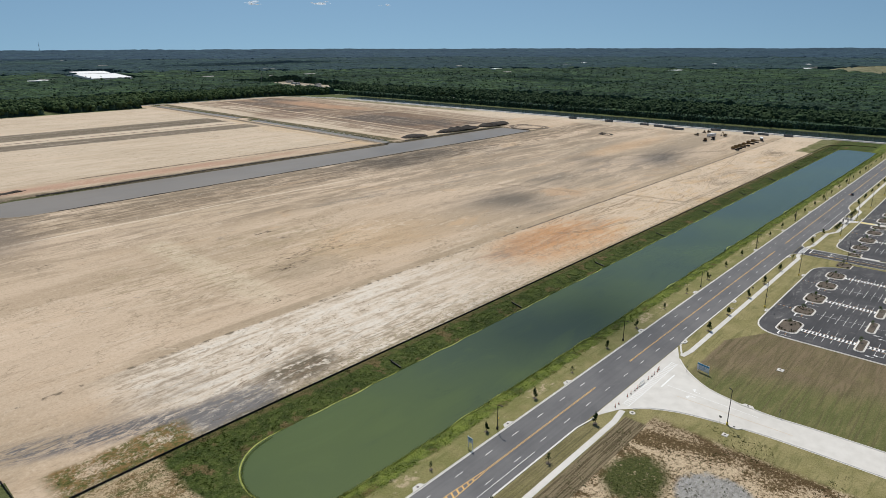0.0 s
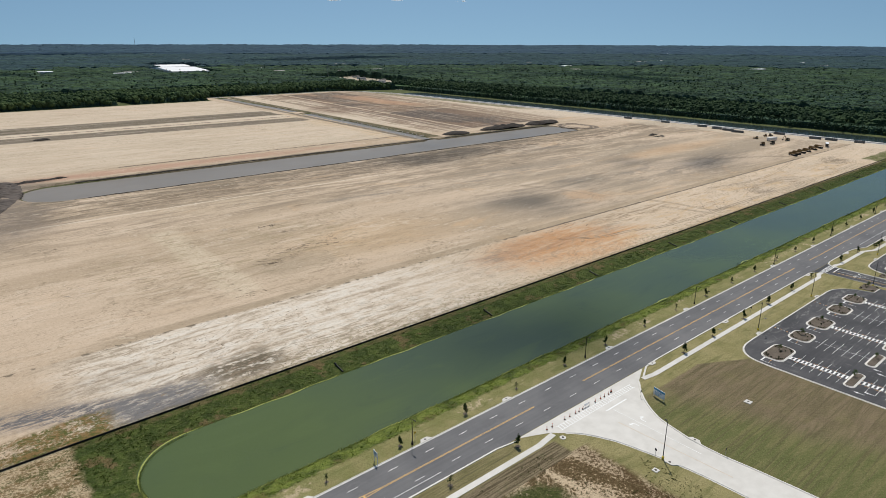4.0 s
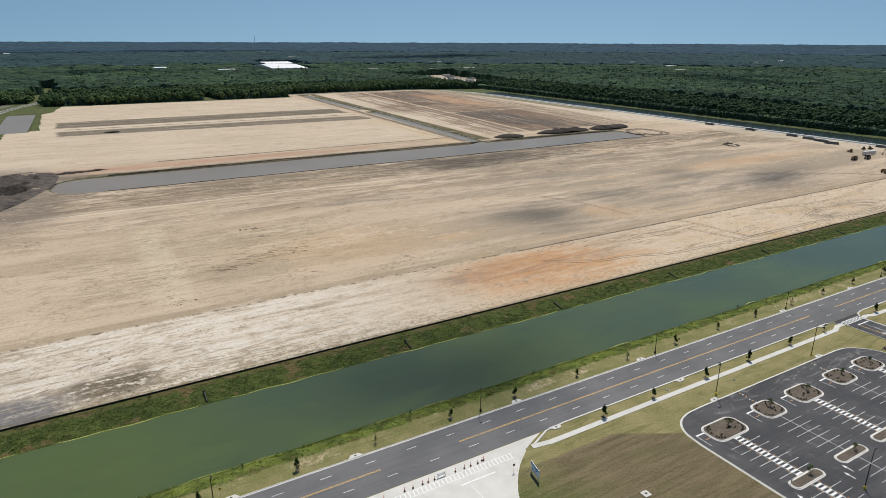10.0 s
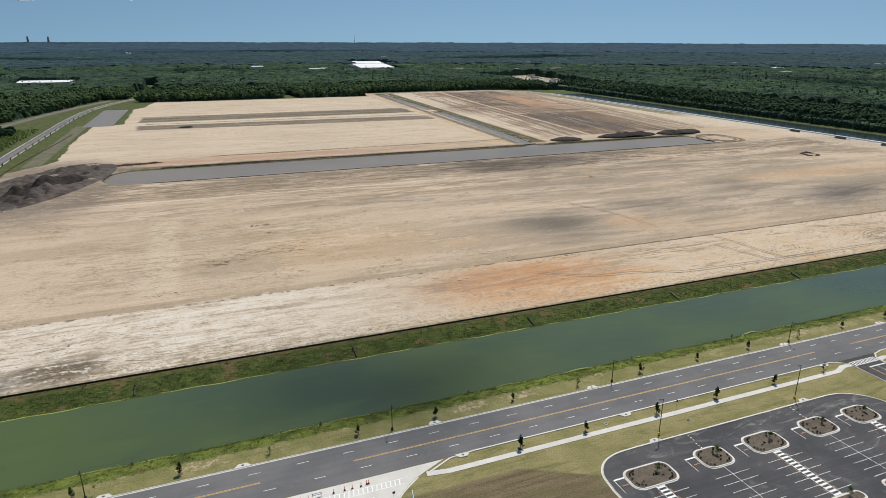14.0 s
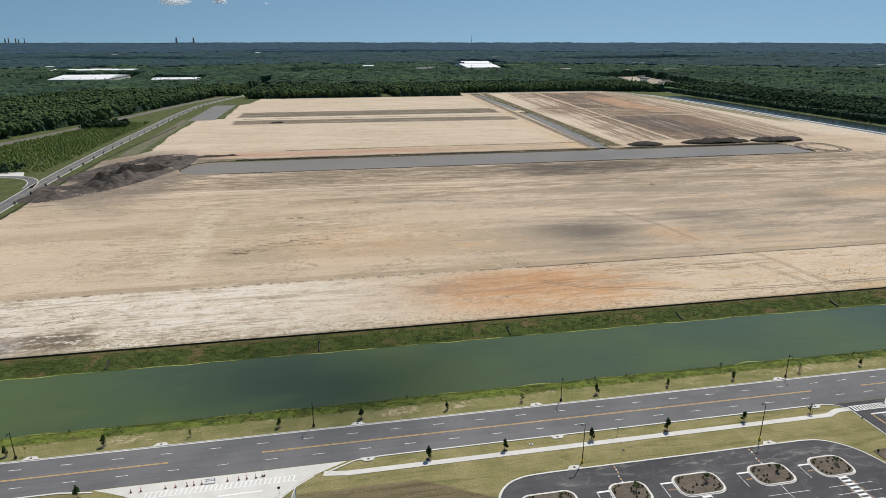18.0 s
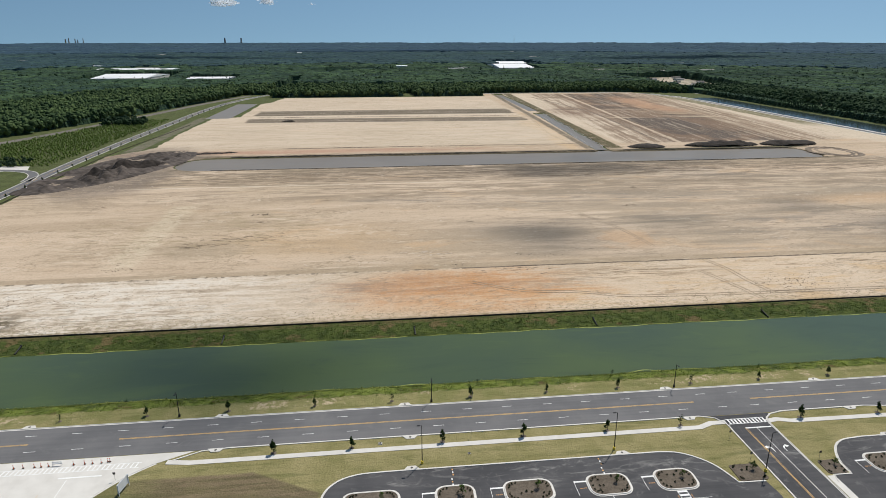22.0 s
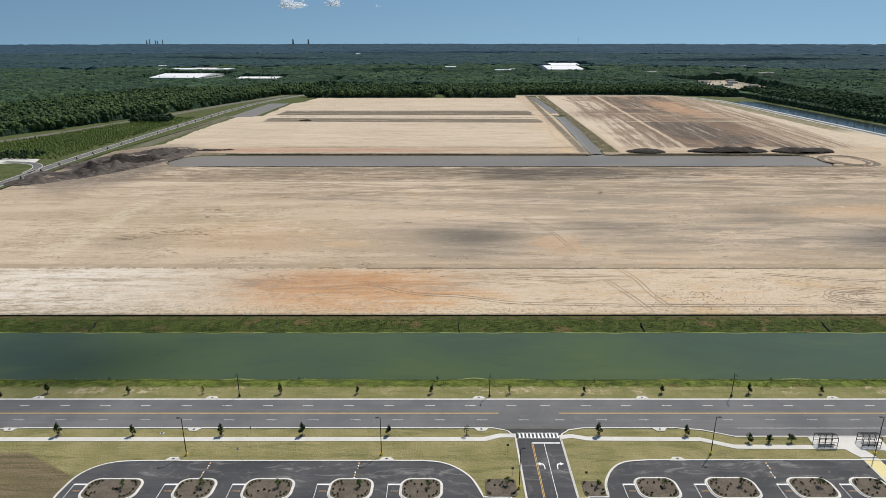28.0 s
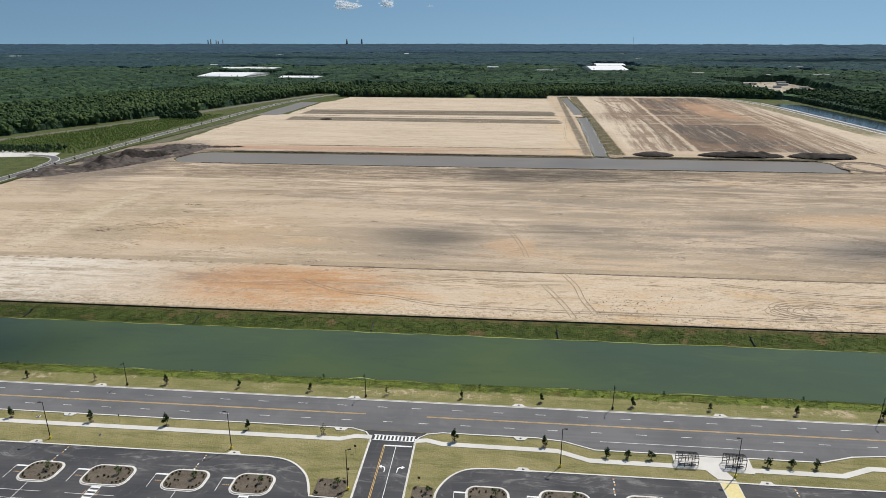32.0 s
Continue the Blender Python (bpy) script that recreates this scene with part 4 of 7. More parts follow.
soil = tagged(sheet("soil_field", SX, SY, 0.06, [SOIL_SOUTH, SOIL_NORTH, SOIL_EAST], on_site, 0.04, soil_zone), "graded sandy soil of a cleared building site", "bare soil", kind="structure")

# ---- water ----
def water_sheet(name, outline, z, material, label):
    return tagged(part(name, slab(outline, z - 0.3, z), material), label, "water", kind="structure")


water_sheet("water_canal", rounded(56, 780, 100, 146, 12), -1.2, CANAL_WATER, "still green water of a long retention canal")
water_sheet("water_pond", rounded(84, 688, 462, 527, 10), -1.0, POND_WATER, "brown muddy water in a long pond")
water_sheet("water_channel", [(474, 534)] + [(x - 12, y) for x, y in CHANNEL[1:]] + [(x + 12, y) for x, y in reversed(CHANNEL[1:])] + [(498, 534)], -1.02, POND_WATER, "brown water in a straight drainage channel")
water_sheet("water_basin", [(26, 836), (66, 836), (70, 1052), (30, 1052)], -0.8, POND_WATER, "grey water in a small roadside basin")
water_sheet("water_lagoon", rounded(853, 912, 56, 1089, 15), -1.0, EAST_WATER, "blue water of a lagoon beside the trees")

# ---- main road ----
road = tagged(part("road", slab([(-60, 76.6), (402, 76.6), (409, 75.5), (417, 72.6), (475, 72.6), (484, 75.6), (492, 76.6), (838, 76.6), (838, 92.0), (-60, 92.0)], -0.3, 0.03), ROAD),
              "grey asphalt four-lane road", "road", kind="structure")
dash_me = mesh_data("lane_dash", [(-1.5, -0.075, 0), (1.5, -0.075, 0), (1.5, 0.075, 0), (-1.5, 0.075, 0)], [(0, 1, 2, 3)], WHITE_PAINT)
for k in range(70):
    for y, x0 in ((88.2, 211.0), (80.8, 214.0)):
        x = x0 + 12.15 * (k - 18)
        x -= 1.9 if x > 364 else 0.0
        if -50 < x < 830:
            piece("lane_dash", dash_me, road, pose(x, y, 0.04))
for x0, x1 in ((-55, 80), (107, 163.5), (187, 352.6), (370.5, 513), (530, 640), (652, 760), (772, 830)):
    for dy in (-0.16, 0.16):
        part("centre_line", boxed(x0, x1, 84.2 + dy - 0.075, 84.2 + dy + 0.075, 0.032, 0.042), YELLOW_PAINT, road)
part("edge_line", boxed(419, 472, 76.7, 76.84, 0.032, 0.042), WHITE_PAINT, road)
part("edge_line", boxed(85, 122.5, 79.2, 79.34, 0.032, 0.042), WHITE_PAINT, road)
for w in (-1, 1):
    part("centre_line", slab([(107, 84.2 + w * 0.08), (107, 84.2 + w * 0.3), (80, 84.2 + w * 1.9), (80, 84.2 + w * 1.65)], 0.032, 0.042), YELLOW_PAINT, road)
for k in range(12):
    x = 80 + k * 2.0
    h = 1.75 * (107 - x) / 27
    part("hatch_bar", slab([(x, 84.2 - h), (x + 0.55, 84.2 - h), (x + 0.55 + h, 84.2 + h), (x + h, 84.2 + h)], 0.032, 0.04), YELLOW_PAINT, road)


def kerb(name, points, parent=None, smooth=3.0, label=""):
    line = spline(points, smooth) if smooth else vline(points)
    ob = part(name, sweep(line, KERB_PROFILE), KERB, parent)
    if parent is None:
        tagged(ob, label or "pale concrete kerb and gutter", "kerb", kind="structure")
    return ob


kerb("kerb_north", [(-60, 91.8), (838, 91.8)], None, 0)
kerb("kerb_south_west", [(148, 75.6), (140, 76.8), (100, 76.8), (-60, 76.8)], None, 0)
kerb("kerb_south_mid", [(356.6, 71), (356.2, 73), (354.5, 75.5), (350.5, 76.8), (218, 76.8), (211, 76.2), (204, 72.8)], None, 0)
kerb("kerb_south_east", [(834, 76.8), (492, 76.8), (484, 75.8), (475, 72.8), (417, 72.8), (409, 75.9), (402, 76.8), (376, 76.8), (371.7, 75.8), (369.5, 74), (368.6, 71)], None, 0)


def walkway(name, outline, label="pale concrete pavement"):
    return tagged(part(name, slab(outline, -0.2, 0.10), CONCRETE), label, "pavement", kind="structure")


def path_slab(name, points, w):
    line = vline(points)
    ob = part(name, sweep(line, [(-w / 2, -0.1), (-w / 2, 0.09), (w / 2, 0.09), (w / 2, -0.1)]), CONCRETE)
    return tagged(ob, "pale concrete footpath", "pavement", kind="structure")


path_slab("pavement_west", [(-60, 70.2), (150, 70.4), (157, 71.4)], 1.8)
path_slab("pavement_mid", [(203, 72.4), (209, 71.5), (343, 71.6), (348, 71.6), (352, 73.2), (356.6, 73.2)], 1.8)
path_slab("pavement_east", [(368.6, 72.4), (372, 73.0), (376, 71.8), (407, 71.5), (415, 68.2), (478, 67.7), (486, 71.2), (560, 71.8), (830, 71.8)], 1.8)

# ---- concrete drive ----
APRON_W = [(148, 76.4), (153, 74.2), (157, 72.3), (160, 69.5), (163.5, 66.0), (167.5, 58.5), (169.5, 51), (171, 44), (172.3, 35), (173, 22), (173.5, 5), (174, -40)]
APRON_E = [(209, 76.4), (204.5, 74.2), (200.5, 72.2), (195.5, 68.3), (191, 63.3), (187, 57), (185.2, 50), (184.2, 44), (184, 36), (185, 26), (186, 5), (186.5, -40)]
apron = tagged(part("concrete_drive", slab(APRON_W[::-1] + APRON_E, -0.2, 0.036), CONCRETE), "pale concrete entrance drive", "driveway", kind="structure")
kerb("kerb_drive_west", APRON_W[3:], None, 3)
kerb("kerb_drive_east", APRON_E[:1:-1], None, 3)
for k in range(31):
    x = 160.6 + k * 1.16
    part("crosswalk_bar", slab([(x, 71.2), (x + 0.3, 71.2), (x + 0.62, 73.0), (x + 0.32, 73.0)], 0.038, 0.048), WHITE_PAINT, apron)
for y in (71.0, 73.0):
    part("crosswalk_line", boxed(160.2, 196.6, y, y + 0.18, 0.038, 0.048), WHITE_PAINT, apron)
part("stop_bar", boxed(178, 188.4, 68.5, 69.0, 0.038, 0.048), WHITE_PAINT, apron)
part("lane_line", boxed(180.3, 180.45, 40, 68, 0.038, 0.048), WHITE_PAINT, apron)
part("centre_line", slab([(175.8, 63), (176.1, 63), (177.6, 30), (177.3, 30)], 0.038, 0.048), PEACH, apron)

# ---- entrance road between the lots ----
ent = tagged(part("road_entrance", slab([(356.4, -60), (368.8, -60), (368.8, 71.5), (371.5, 76.4), (353.6, 76.4), (356.4, 71.5)], -0.25, 0.034), LOT), "dark asphalt entrance road between parking lots", "road", kind="structure")
kerb("kerb_entrance_west", [(356.4, -60), (356.4, 71.5)], None, 0)
kerb("kerb_entrance_east", [(368.8, 71.5), (368.8, -60)], None, 0)
for dx in (-0.16, 0.16):
    part("centre_line", boxed(360.7 + dx - 0.07, 360.7 + dx + 0.07, -60, 69.8, 0.036, 0.046), YELLOW_PAINT, ent)
part("lane_line", boxed(363.8, 363.95, -60, 69.6, 0.036, 0.046), WHITE_PAINT, ent)
part("stop_bar", boxed(360.6, 368.2, 69.6, 70.1, 0.036, 0.046), WHITE_PAINT, ent)
for k in range(11):
    x = 357.4 + k * 1.05
    part("crosswalk_bar", slab([(x, 72.3), (x + 0.5, 72.3), (x + 0.5, 74.2), (x, 74.2)], 0.036, 0.046), WHITE_PAINT, ent)
for y0, y1 in ((72.0, 72.25), (74.25, 74.5)):
    part("crosswalk_line", boxed(357.0, 368.6, y0, y1, 0.036, 0.046), WHITE_PAINT, ent)


def turn_arrow(parent, x, y, side, z, size=1.0):
    """A painted turn arrow that points ahead and then to one side."""
    s = side * size
    pts = [(0.12, -1.6), (0.12, -0.3), (0.45, 0.25), (0.9, 0.3), (0.9, -0.1), (1.9, 0.55), (0.9, 1.2), (0.9, 0.75), (0.3, 0.65), (-0.12, 0.0), (-0.12, -1.6)]
    o = [(x + s * a, y + size * b) for a, b in pts]
    return part("turn_arrow", slab(o if s > 0 else o[::-1], z, z + 0.01), WHITE_PAINT, parent)


turn_arrow(ent, 362.5, 60.5, -1, 0.036)
turn_arrow(ent, 365.8, 60.5, 1, 0.036)
turn_arrow(apron, 178.9, 59.5, -1, 0.038)
turn_arrow(apron, 182.2, 59.5, 1, 0.038)

# ---- parking lots ----
LOT_W = [(243.4, -60), (243.4, 50), (244.4, 56.0), (247.6, 60), (252.5, 61.9), (259, 62.3), (331, 62.3), (335.5, 61.7), (339.4, 59.8), (343.1, 56.1), (345.0, 52), (346.1, 48.6), (353, 48.4), (353.6, 44), (353.8, -60)]
LOT_E = [(370.5, -60), (370.5, 46), (371.5, 48.6), (376.2, 48.6), (376.7, 53.5), (379.4, 58.6), (383.5, 61.7), (390, 62.6), (600, 62.6), (600, -60)]


def rounded_kerb(points, a, b, step=1.2):
    """The outline with the stretch from a to b drawn as a smooth curve."""
    mid = [(p.x, p.y) for p in spline(points[a:b], step)]
    return points[:a] + mid + points[b:], mid


LOT_W, KERB_NW = rounded_kerb(LOT_W, 1, 6)
k = LOT_W.index((331, 62.3))
LOT_W, KERB_NE = rounded_kerb(LOT_W, k, k + 6)
LOT_E, KERB_EW = rounded_kerb(LOT_E, 3, 8)
lot_w = tagged(part("parking_lot_west", slab(LOT_W, -0.25, 0.034), LOT), "dark asphalt parking lot with white stall lines", "parking lot", kind="structure")
lot_e = tagged(part("parking_lot_east", slab(LOT_E, -0.25, 0.034), LOT), "dark asphalt parking lot with planted islands", "parking lot", kind="structure")
kerb("kerb_lot_west", LOT_W[:-2][::-1], None, 0)
kerb("kerb_lot_east", LOT_E[1:-1][::-1], None, 0)

stall_me = {}


def stall_line(parent, x0, x1, y, material=WHITE_PAINT, name="stall_line", w=0.11):
    key = (round(x1 - x0, 2), material.name, w)
    if key not in stall_me:
        l = (x1 - x0) / 2
        stall_me[key] = mesh_data(name, [(-l, -w / 2, 0), (l, -w / 2, 0), (l, w / 2, 0), (-l, w / 2, 0)], [(0, 1, 2, 3)], material)
    piece(name, stall_me[key], parent, pose((x0 + x1) / 2, y, 0.044))


def stall_row(parent, x, ladder, y_top, y_low, skip=()):
    y = y_top - 3.0
    while y > y_low:
        if not any(a < y < b for a, b in skip):
            half = 6.2 if ladder else 5.6
            if ladder:
                stall_line(parent, x - half, x - 1.3, y)
                stall_line(parent, x + 1.3, x + half, y)
            else:
                stall_line(parent, x - half, x + half, y)
        y -= 2.74
    if ladder:
        for dx in (-1.15, 1.15):
            part("ladder_rail", boxed(x + dx - 0.08, x + dx + 0.08, y_low, y_top, 0.036, 0.044), WHITE_PAINT, parent)
        y = y_top - 0.4
        while y > y_low:
            if not any(a < y < b for a, b in skip):
                stall_line(parent, x - 1.05, x + 1.05, y, name="ladder_bar", w=0.62)
            y -= 1.25
        y = y_top - 1.6
        while y > max(y_low, 18):
            for dx in (-1.7, 1.7):
                part("wheel_stop_line", boxed(x + dx - 0.06, x + dx + 0.06, y - 1.7, y, 0.036, 0.044), ORANGE_PAINT, parent)
            y -= 2.74
    else:
        part("row_line", boxed(x - 0.06, x + 0.06, y_low, y_top, 0.036, 0.042), WHITE_PAINT, parent)


def leaf_clump(rs, centre, radius, count, size, out_v, out_f, flat=1.0):
    """Many small tilted leaf plates spread through a ball of foliage."""
    for _ in range(count):
        d = rs.normal(size=3)
        d /= np.linalg.norm(d)
        p = np.array(centre) + d * radius * rs.uniform(0.35, 1.0) ** 0.6 * np.array((1, 1, flat))
        u = rs.normal(size=3)
        u /= np.linalg.norm(u)
        w = np.cross(u, rs.normal(size=3))
        w /= np.linalg.norm(w) + 1e-6
        s = size * rs.uniform(0.6, 1.4)
        i = len(out_v)
        out_v += [tuple(p - u * s), tuple(p + w * s * 0.6), tuple(p + u * s), tuple(p - w * s * 0.6)]
        out_f.append((i, i + 1, i + 2, i + 3))


def tree_parts(seed, h, spread, material, density=1.0, cone=0.6):
    """Trunk and crown meshes of one young tree."""
    rs = np.random.RandomState(seed)
    bm = bmesh.new()
    rod(bm, (0, 0, -0.1), (0.05, 0.02, h * 0.55), 0.09, 0.05, 7)
    rod(bm, (0.05, 0.02, h * 0.55), (0.02, 0.05, h * 0.93), 0.05, 0.015, 6)
    tips = []
    for i in range(9):
        z = h * (0.2 + 0.07 * i)
        a = rs.uniform(0, 6.28)
        l = spread * (1.0 - cone * i / 9) * rs.uniform(0.7, 1.0)
        tip = (l * math.cos(a), l * math.sin(a), z + l * 0.5)
        rod(bm, (0.03, 0.03, z), tip, 0.03, 0.008, 5)
        tips.append(tip)
    trunk = bpy.data.meshes.new("trunk")
    bm.to_mesh(trunk)
    bm.free()
    trunk.materials.append(BARK)
    v, f = [], []
    for tip in tips:
        leaf_clump(rs, (tip[0] * 0.8, tip[1] * 0.8, tip[2]), spread * 0.42, int(46 * density), 0.15, v, f, 0.9)
    leaf_clump(rs, (0, 0, h * 0.6), spread * 0.55, int(110 * density), 0.15, v, f, 1.7)
    leaf_clump(rs, (0, 0, h * 0.88), spread * 0.3, int(50 * density), 0.13, v, f, 1.6)
    return trunk, mesh_data("crown", v, f, material)


# Dark disc at the tree's foot, for mulch and for the shade there.
MULCH_SHADE_RING = rodded((0, 0, -0.05), (0, 0, 0.07), 0.85, 0.6, 12)
RING_ME = bpy.data.meshes.new("mulch_shade_ring")
MULCH_SHADE_RING.to_mesh(RING_ME)
MULCH_SHADE_RING.free()
RING_ME.materials.append(MULCH)


def plant_tree(kind, x, y, z, turn, s, label, group):
    ob = thing("tree", label, "tree", pose(x, y, z, 0, 0, turn), group)
    ob.scale = (s, s, s)
    piece("trunk", kind[0], ob)
    piece("crown", kind[1], ob)
    if "road" in group or "footpath" in group:
        piece("mulch_shade_ring", RING_ME, ob, None, "dark ring of bark mulch and painted tree shade")
    return ob


OAKS = [tree_parts(11 + i, 4.0, 1.05, LEAF_DARK, 1.0, 0.85) for i in range(3)]
SAPLINGS = [tree_parts(31 + i, 3.6, 0.95, LEAF_DARK, 0.22, 0.3) for i in range(2)]
LIGHTS = [tree_parts(51 + i, 3.4, 1.3, LEAF_LIGHT, 0.6, 0.3) for i in range(2)]
ROUNDS = [tree_parts(71 + i, 2.6, 1.0, LEAF_DARK, 0.7, 0.2) for i in range(2)]


def shrub_mesh(seed, r, h, n, material):
    rs = np.random.RandomState(seed)
    v, f = [], []
    leaf_clump(rs, (0, 0, h * 0.5), r, n, 0.11, v, f, h / (2 * r))
    return mesh_data("shrub", v, f, material)


SHRUBS = [shrub_mesh(5 + i, 0.27, 0.42, 34, LEAF_SHRUB) for i in range(3)]
rnd = random.Random(7)


def island(parent, x0, x1, y0, y1, r, skew, tree=True, shrubs=True, kerbed=True):
    """A kerbed planting bed with mulch, shrubs and a young tree."""
    o = rounded(x0, x1, y0, y1, r, 5, skew)
    bed = thing("planting_island", "kerbed oval island with bark mulch and shrubs" if kerbed else "mulched lawn bed with shrubs and a young tree", "planting bed", pose(0, 0, 0), "parking lot islands")
    part("mulch", slab(o, 0.0, 0.16), MULCH, bed)
    if kerbed:
        part("kerb", sweep(vline(o), [(0.14, 0.0), (0.14, 0.2), (-0.16, 0.2), (-0.18, 0.05), (-0.5, 0.04), (-0.5, 0.0)], True), KERB, bed)
    if shrubs:
        k = 0
        n = int(((x1 - x0) + (y1 - y0)) * 0.9)
        for i in range(n):
            t = i / n * len(o)
            a, b = o[int(t)], o[(int(t) + 1) % len(o)]
            f = t - int(t)
            cx, cy = (x0 + x1 + skew) / 2, (y0 + y1) / 2
            x, y = a[0] + (b[0] - a[0]) * f, a[1] + (b[1] - a[1]) * f
            x, y = x + (cx - x) * 0.16, y + (cy - y) * 0.22
            piece("shrub", SHRUBS[k % 3], bed, pose(x, y, 0.16, 0, 0, rnd.uniform(0, 360)))
            k += 1
        for i in range(int((x1 - x0) * (y1 - y0) / 12)):
            x, y = rnd.uniform(x0 + 2, x1 - 2), rnd.uniform(y0 + 1.6, y1 - 1.2)
            piece("shrub", SHRUBS[i % 3], bed, pose(x, y, 0.16, 0, 0, rnd.uniform(0, 360)))
    if tree:
        plant_tree(LIGHTS[int(x0) % 2], (x0 + x1 + skew) / 2 + min(2.4, (x1 - x0) * 0.2), (y0 + y1) / 2 + 0.7, 0.16, rnd.uniform(0, 360), rnd.uniform(0.6, 0.75), "young green tree in a mulched parking island", "parking lot trees")
    return bed


ISLANDS_W = [(248.9, 262.0, True), (271.2, 280.2, False), (287.9, 299.4, True), (308.8, 318.8, False), (326.2, 335.8, True)]
for x0, x1, ladder in ISLANDS_W:
    island(lot_w, x0, x1, 47.9, 55.0, 2.3, 0.2)
    x = (x0 + x1) / 2 - 0.4
    stall_row(lot_w, x, ladder, 47.4, -20, ((25.2, 29.5),))
    island(lot_w, x - 6.0, x + 5.8, 26.0, 28.6, 1.2, 0.0, True, False)
    part("stop_bar", boxed(x0 - 3.4, x0 - 0.2, 52.9, 53.4, 0.036, 0.046), WHITE_PAINT, lot_w)
    part("stall_edge", boxed(x0 - 3.4, x0 - 3.28, 48.3, 52.9, 0.036, 0.046), WHITE_PAINT, lot_w)
    for k in range(4):
        part("tactile_bar", boxed(x0 - 2.4 + k * 0.45, x0 - 2.15 + k * 0.45, 50.6, 50.9, 0.036, 0.046), ORANGE_PAINT, lot_w)
island(lot_w, 346.8, 354.4, 48.8, 55.0, 0.8, 0.0, kerbed=False)
ISLANDS_E = [(384.1, 393.8, False), (401.7, 413.2, True), (422.0, 432.1, False), (437.5, 445.5, False), (456, 468, True), (475, 486, False), (493, 505, True), (512, 523, False)]
for x0, x1, ladder in ISLANDS_E:
    island(lot_e, x0, x1, 48.2, 55.4, 2.3, -0.2)
    x = (x0 + x1) / 2 + 0.3
    stall_row(lot_e, x, ladder, 47.6, -10, ((25.2, 29.5),))
    part("stop_bar", boxed(x0 - 3.4, x0 - 0.2, 52.9, 53.4, 0.036, 0.046), WHITE_PAINT, lot_e)
    part("stall_edge", boxed(x0 - 3.4, x0 - 3.28, 48.3, 52.9, 0.036, 0.046), WHITE_PAINT, lot_e)
    for k in range(4):
        part("tactile_bar", boxed(x0 - 2.4 + k * 0.45, x0 - 2.15 + k * 0.45, 50.6, 50.9, 0.036, 0.046), ORANGE_PAINT, lot_e)
island(lot_e, 370.6, 375.8, 48.9, 54.2, 0.8, 0.0, kerbed=False)
part("painted_panel", boxed(369.4, 371.4, 40, 48.4, 0.036, 0.046), CONCRETE, ent)
for x, parent in ((275.7, lot_w), (314.2, lot_w), (419.5, lot_e), (463, lot_e)):
    for k in range(6):
        y = 55.4 + k * 1.0 + (0.6 if k > 2 else 0.0)
        part("guide_bar", boxed(x - 0.16 + (k > 2) * 0.5, x + 0.16 + (k > 2) * 0.5, y, y + 0.55, 0.036, 0.05), ORANGE_PAINT if k % 2 else WHITE_PAINT, parent)
for x, y, d in ((249, 21.3, -1), (247, 23.5, 1), (265.5, 22.5, -1), (268, 24.4, 1)):
    part("straight_arrow", slab([(x - 0.12, y - 1.4), (x + 0.12, y - 1.4), (x + 0.12, y + 0.3), (x + 0.5, y + 0.3), (x, y + 1.6), (x - 0.5, y + 0.3), (x - 0.12, y + 0.3)], 0.036, 0.046), WHITE_PAINT, lot_w)

# walk across the lot and the waiting area
walkway("pavement_plaza", [(436.6, 67.2), (444, 67.0), (446, 63.6), (450.4, 63.6), (449, 66.8), (456, 66.4), (456.5, 72.4), (437, 72.4)])
tagged(part("crossing_table", slab([(446.4, 20), (450.4, 20), (450.4, 63.2), (446.0, 63.2)], -0.1, 0.07), CONCRETE), "raised concrete crossing through the parking lot", "crossing", kind="structure")
tagged(part("tactile_paving", slab([(446.6, 55), (450.2, 55), (450.2, 62.6), (446.2, 62.6)], 0.0, 0.085), PALE_YELLOW), "pale yellow tactile crossing panel", "paving", kind="structure")


def bus_shelter(x, y):
    s = thing("bus_shelter", "open black steel bus shelter frame on concrete", "shelter", pose(x, y, 0.1), "roadside shelters")
    w, d, h = 5.0, 2.6, 2.7
    for a in (-w / 2, -w / 6, w / 6, w / 2):
        for b in (-d / 2, d / 2):
            part("post", boxed(a - 0.06, a + 0.06, b - 0.06, b + 0.06, 0, h), BLACK_METAL, s)
        part("rafter", rodded((a, -d / 2, h), (a, 0, h + 0.45), 0.06), BLACK_METAL, s)
        part("rafter", rodded((a, d / 2, h), (a, 0, h + 0.45), 0.06), BLACK_METAL, s)
    for b in (-d / 2, d / 2):
        for z in (0.5, 1.4, h):
            part("rail", boxed(-w / 2, w / 2, b - 0.05, b + 0.05, z - 0.05, z + 0.05), BLACK_METAL, s)
    part("ridge", boxed(-w / 2, w / 2, -0.06, 0.06, h + 0.4, h + 0.52), BLACK_METAL, s)
    for k in range(9):
        y2 = -d / 2 + d * (k + 0.5) / 9
        part("roof_slat", boxed(-w / 2, w / 2, y2 - 0.05, y2 + 0.05, h + 0.45 - abs(y2) * 0.33, h + 0.5 - abs(y2) * 0.33), BLACK_METAL, s)
    part("bench", boxed(-w / 2 + 0.4, w / 2 - 0.4, -0.9, -0.5, 0.4, 0.5), BLACK_METAL, s)
    return s


bus_shelter(439.8, 69.2)
bus_shelter(451.7, 69.4)


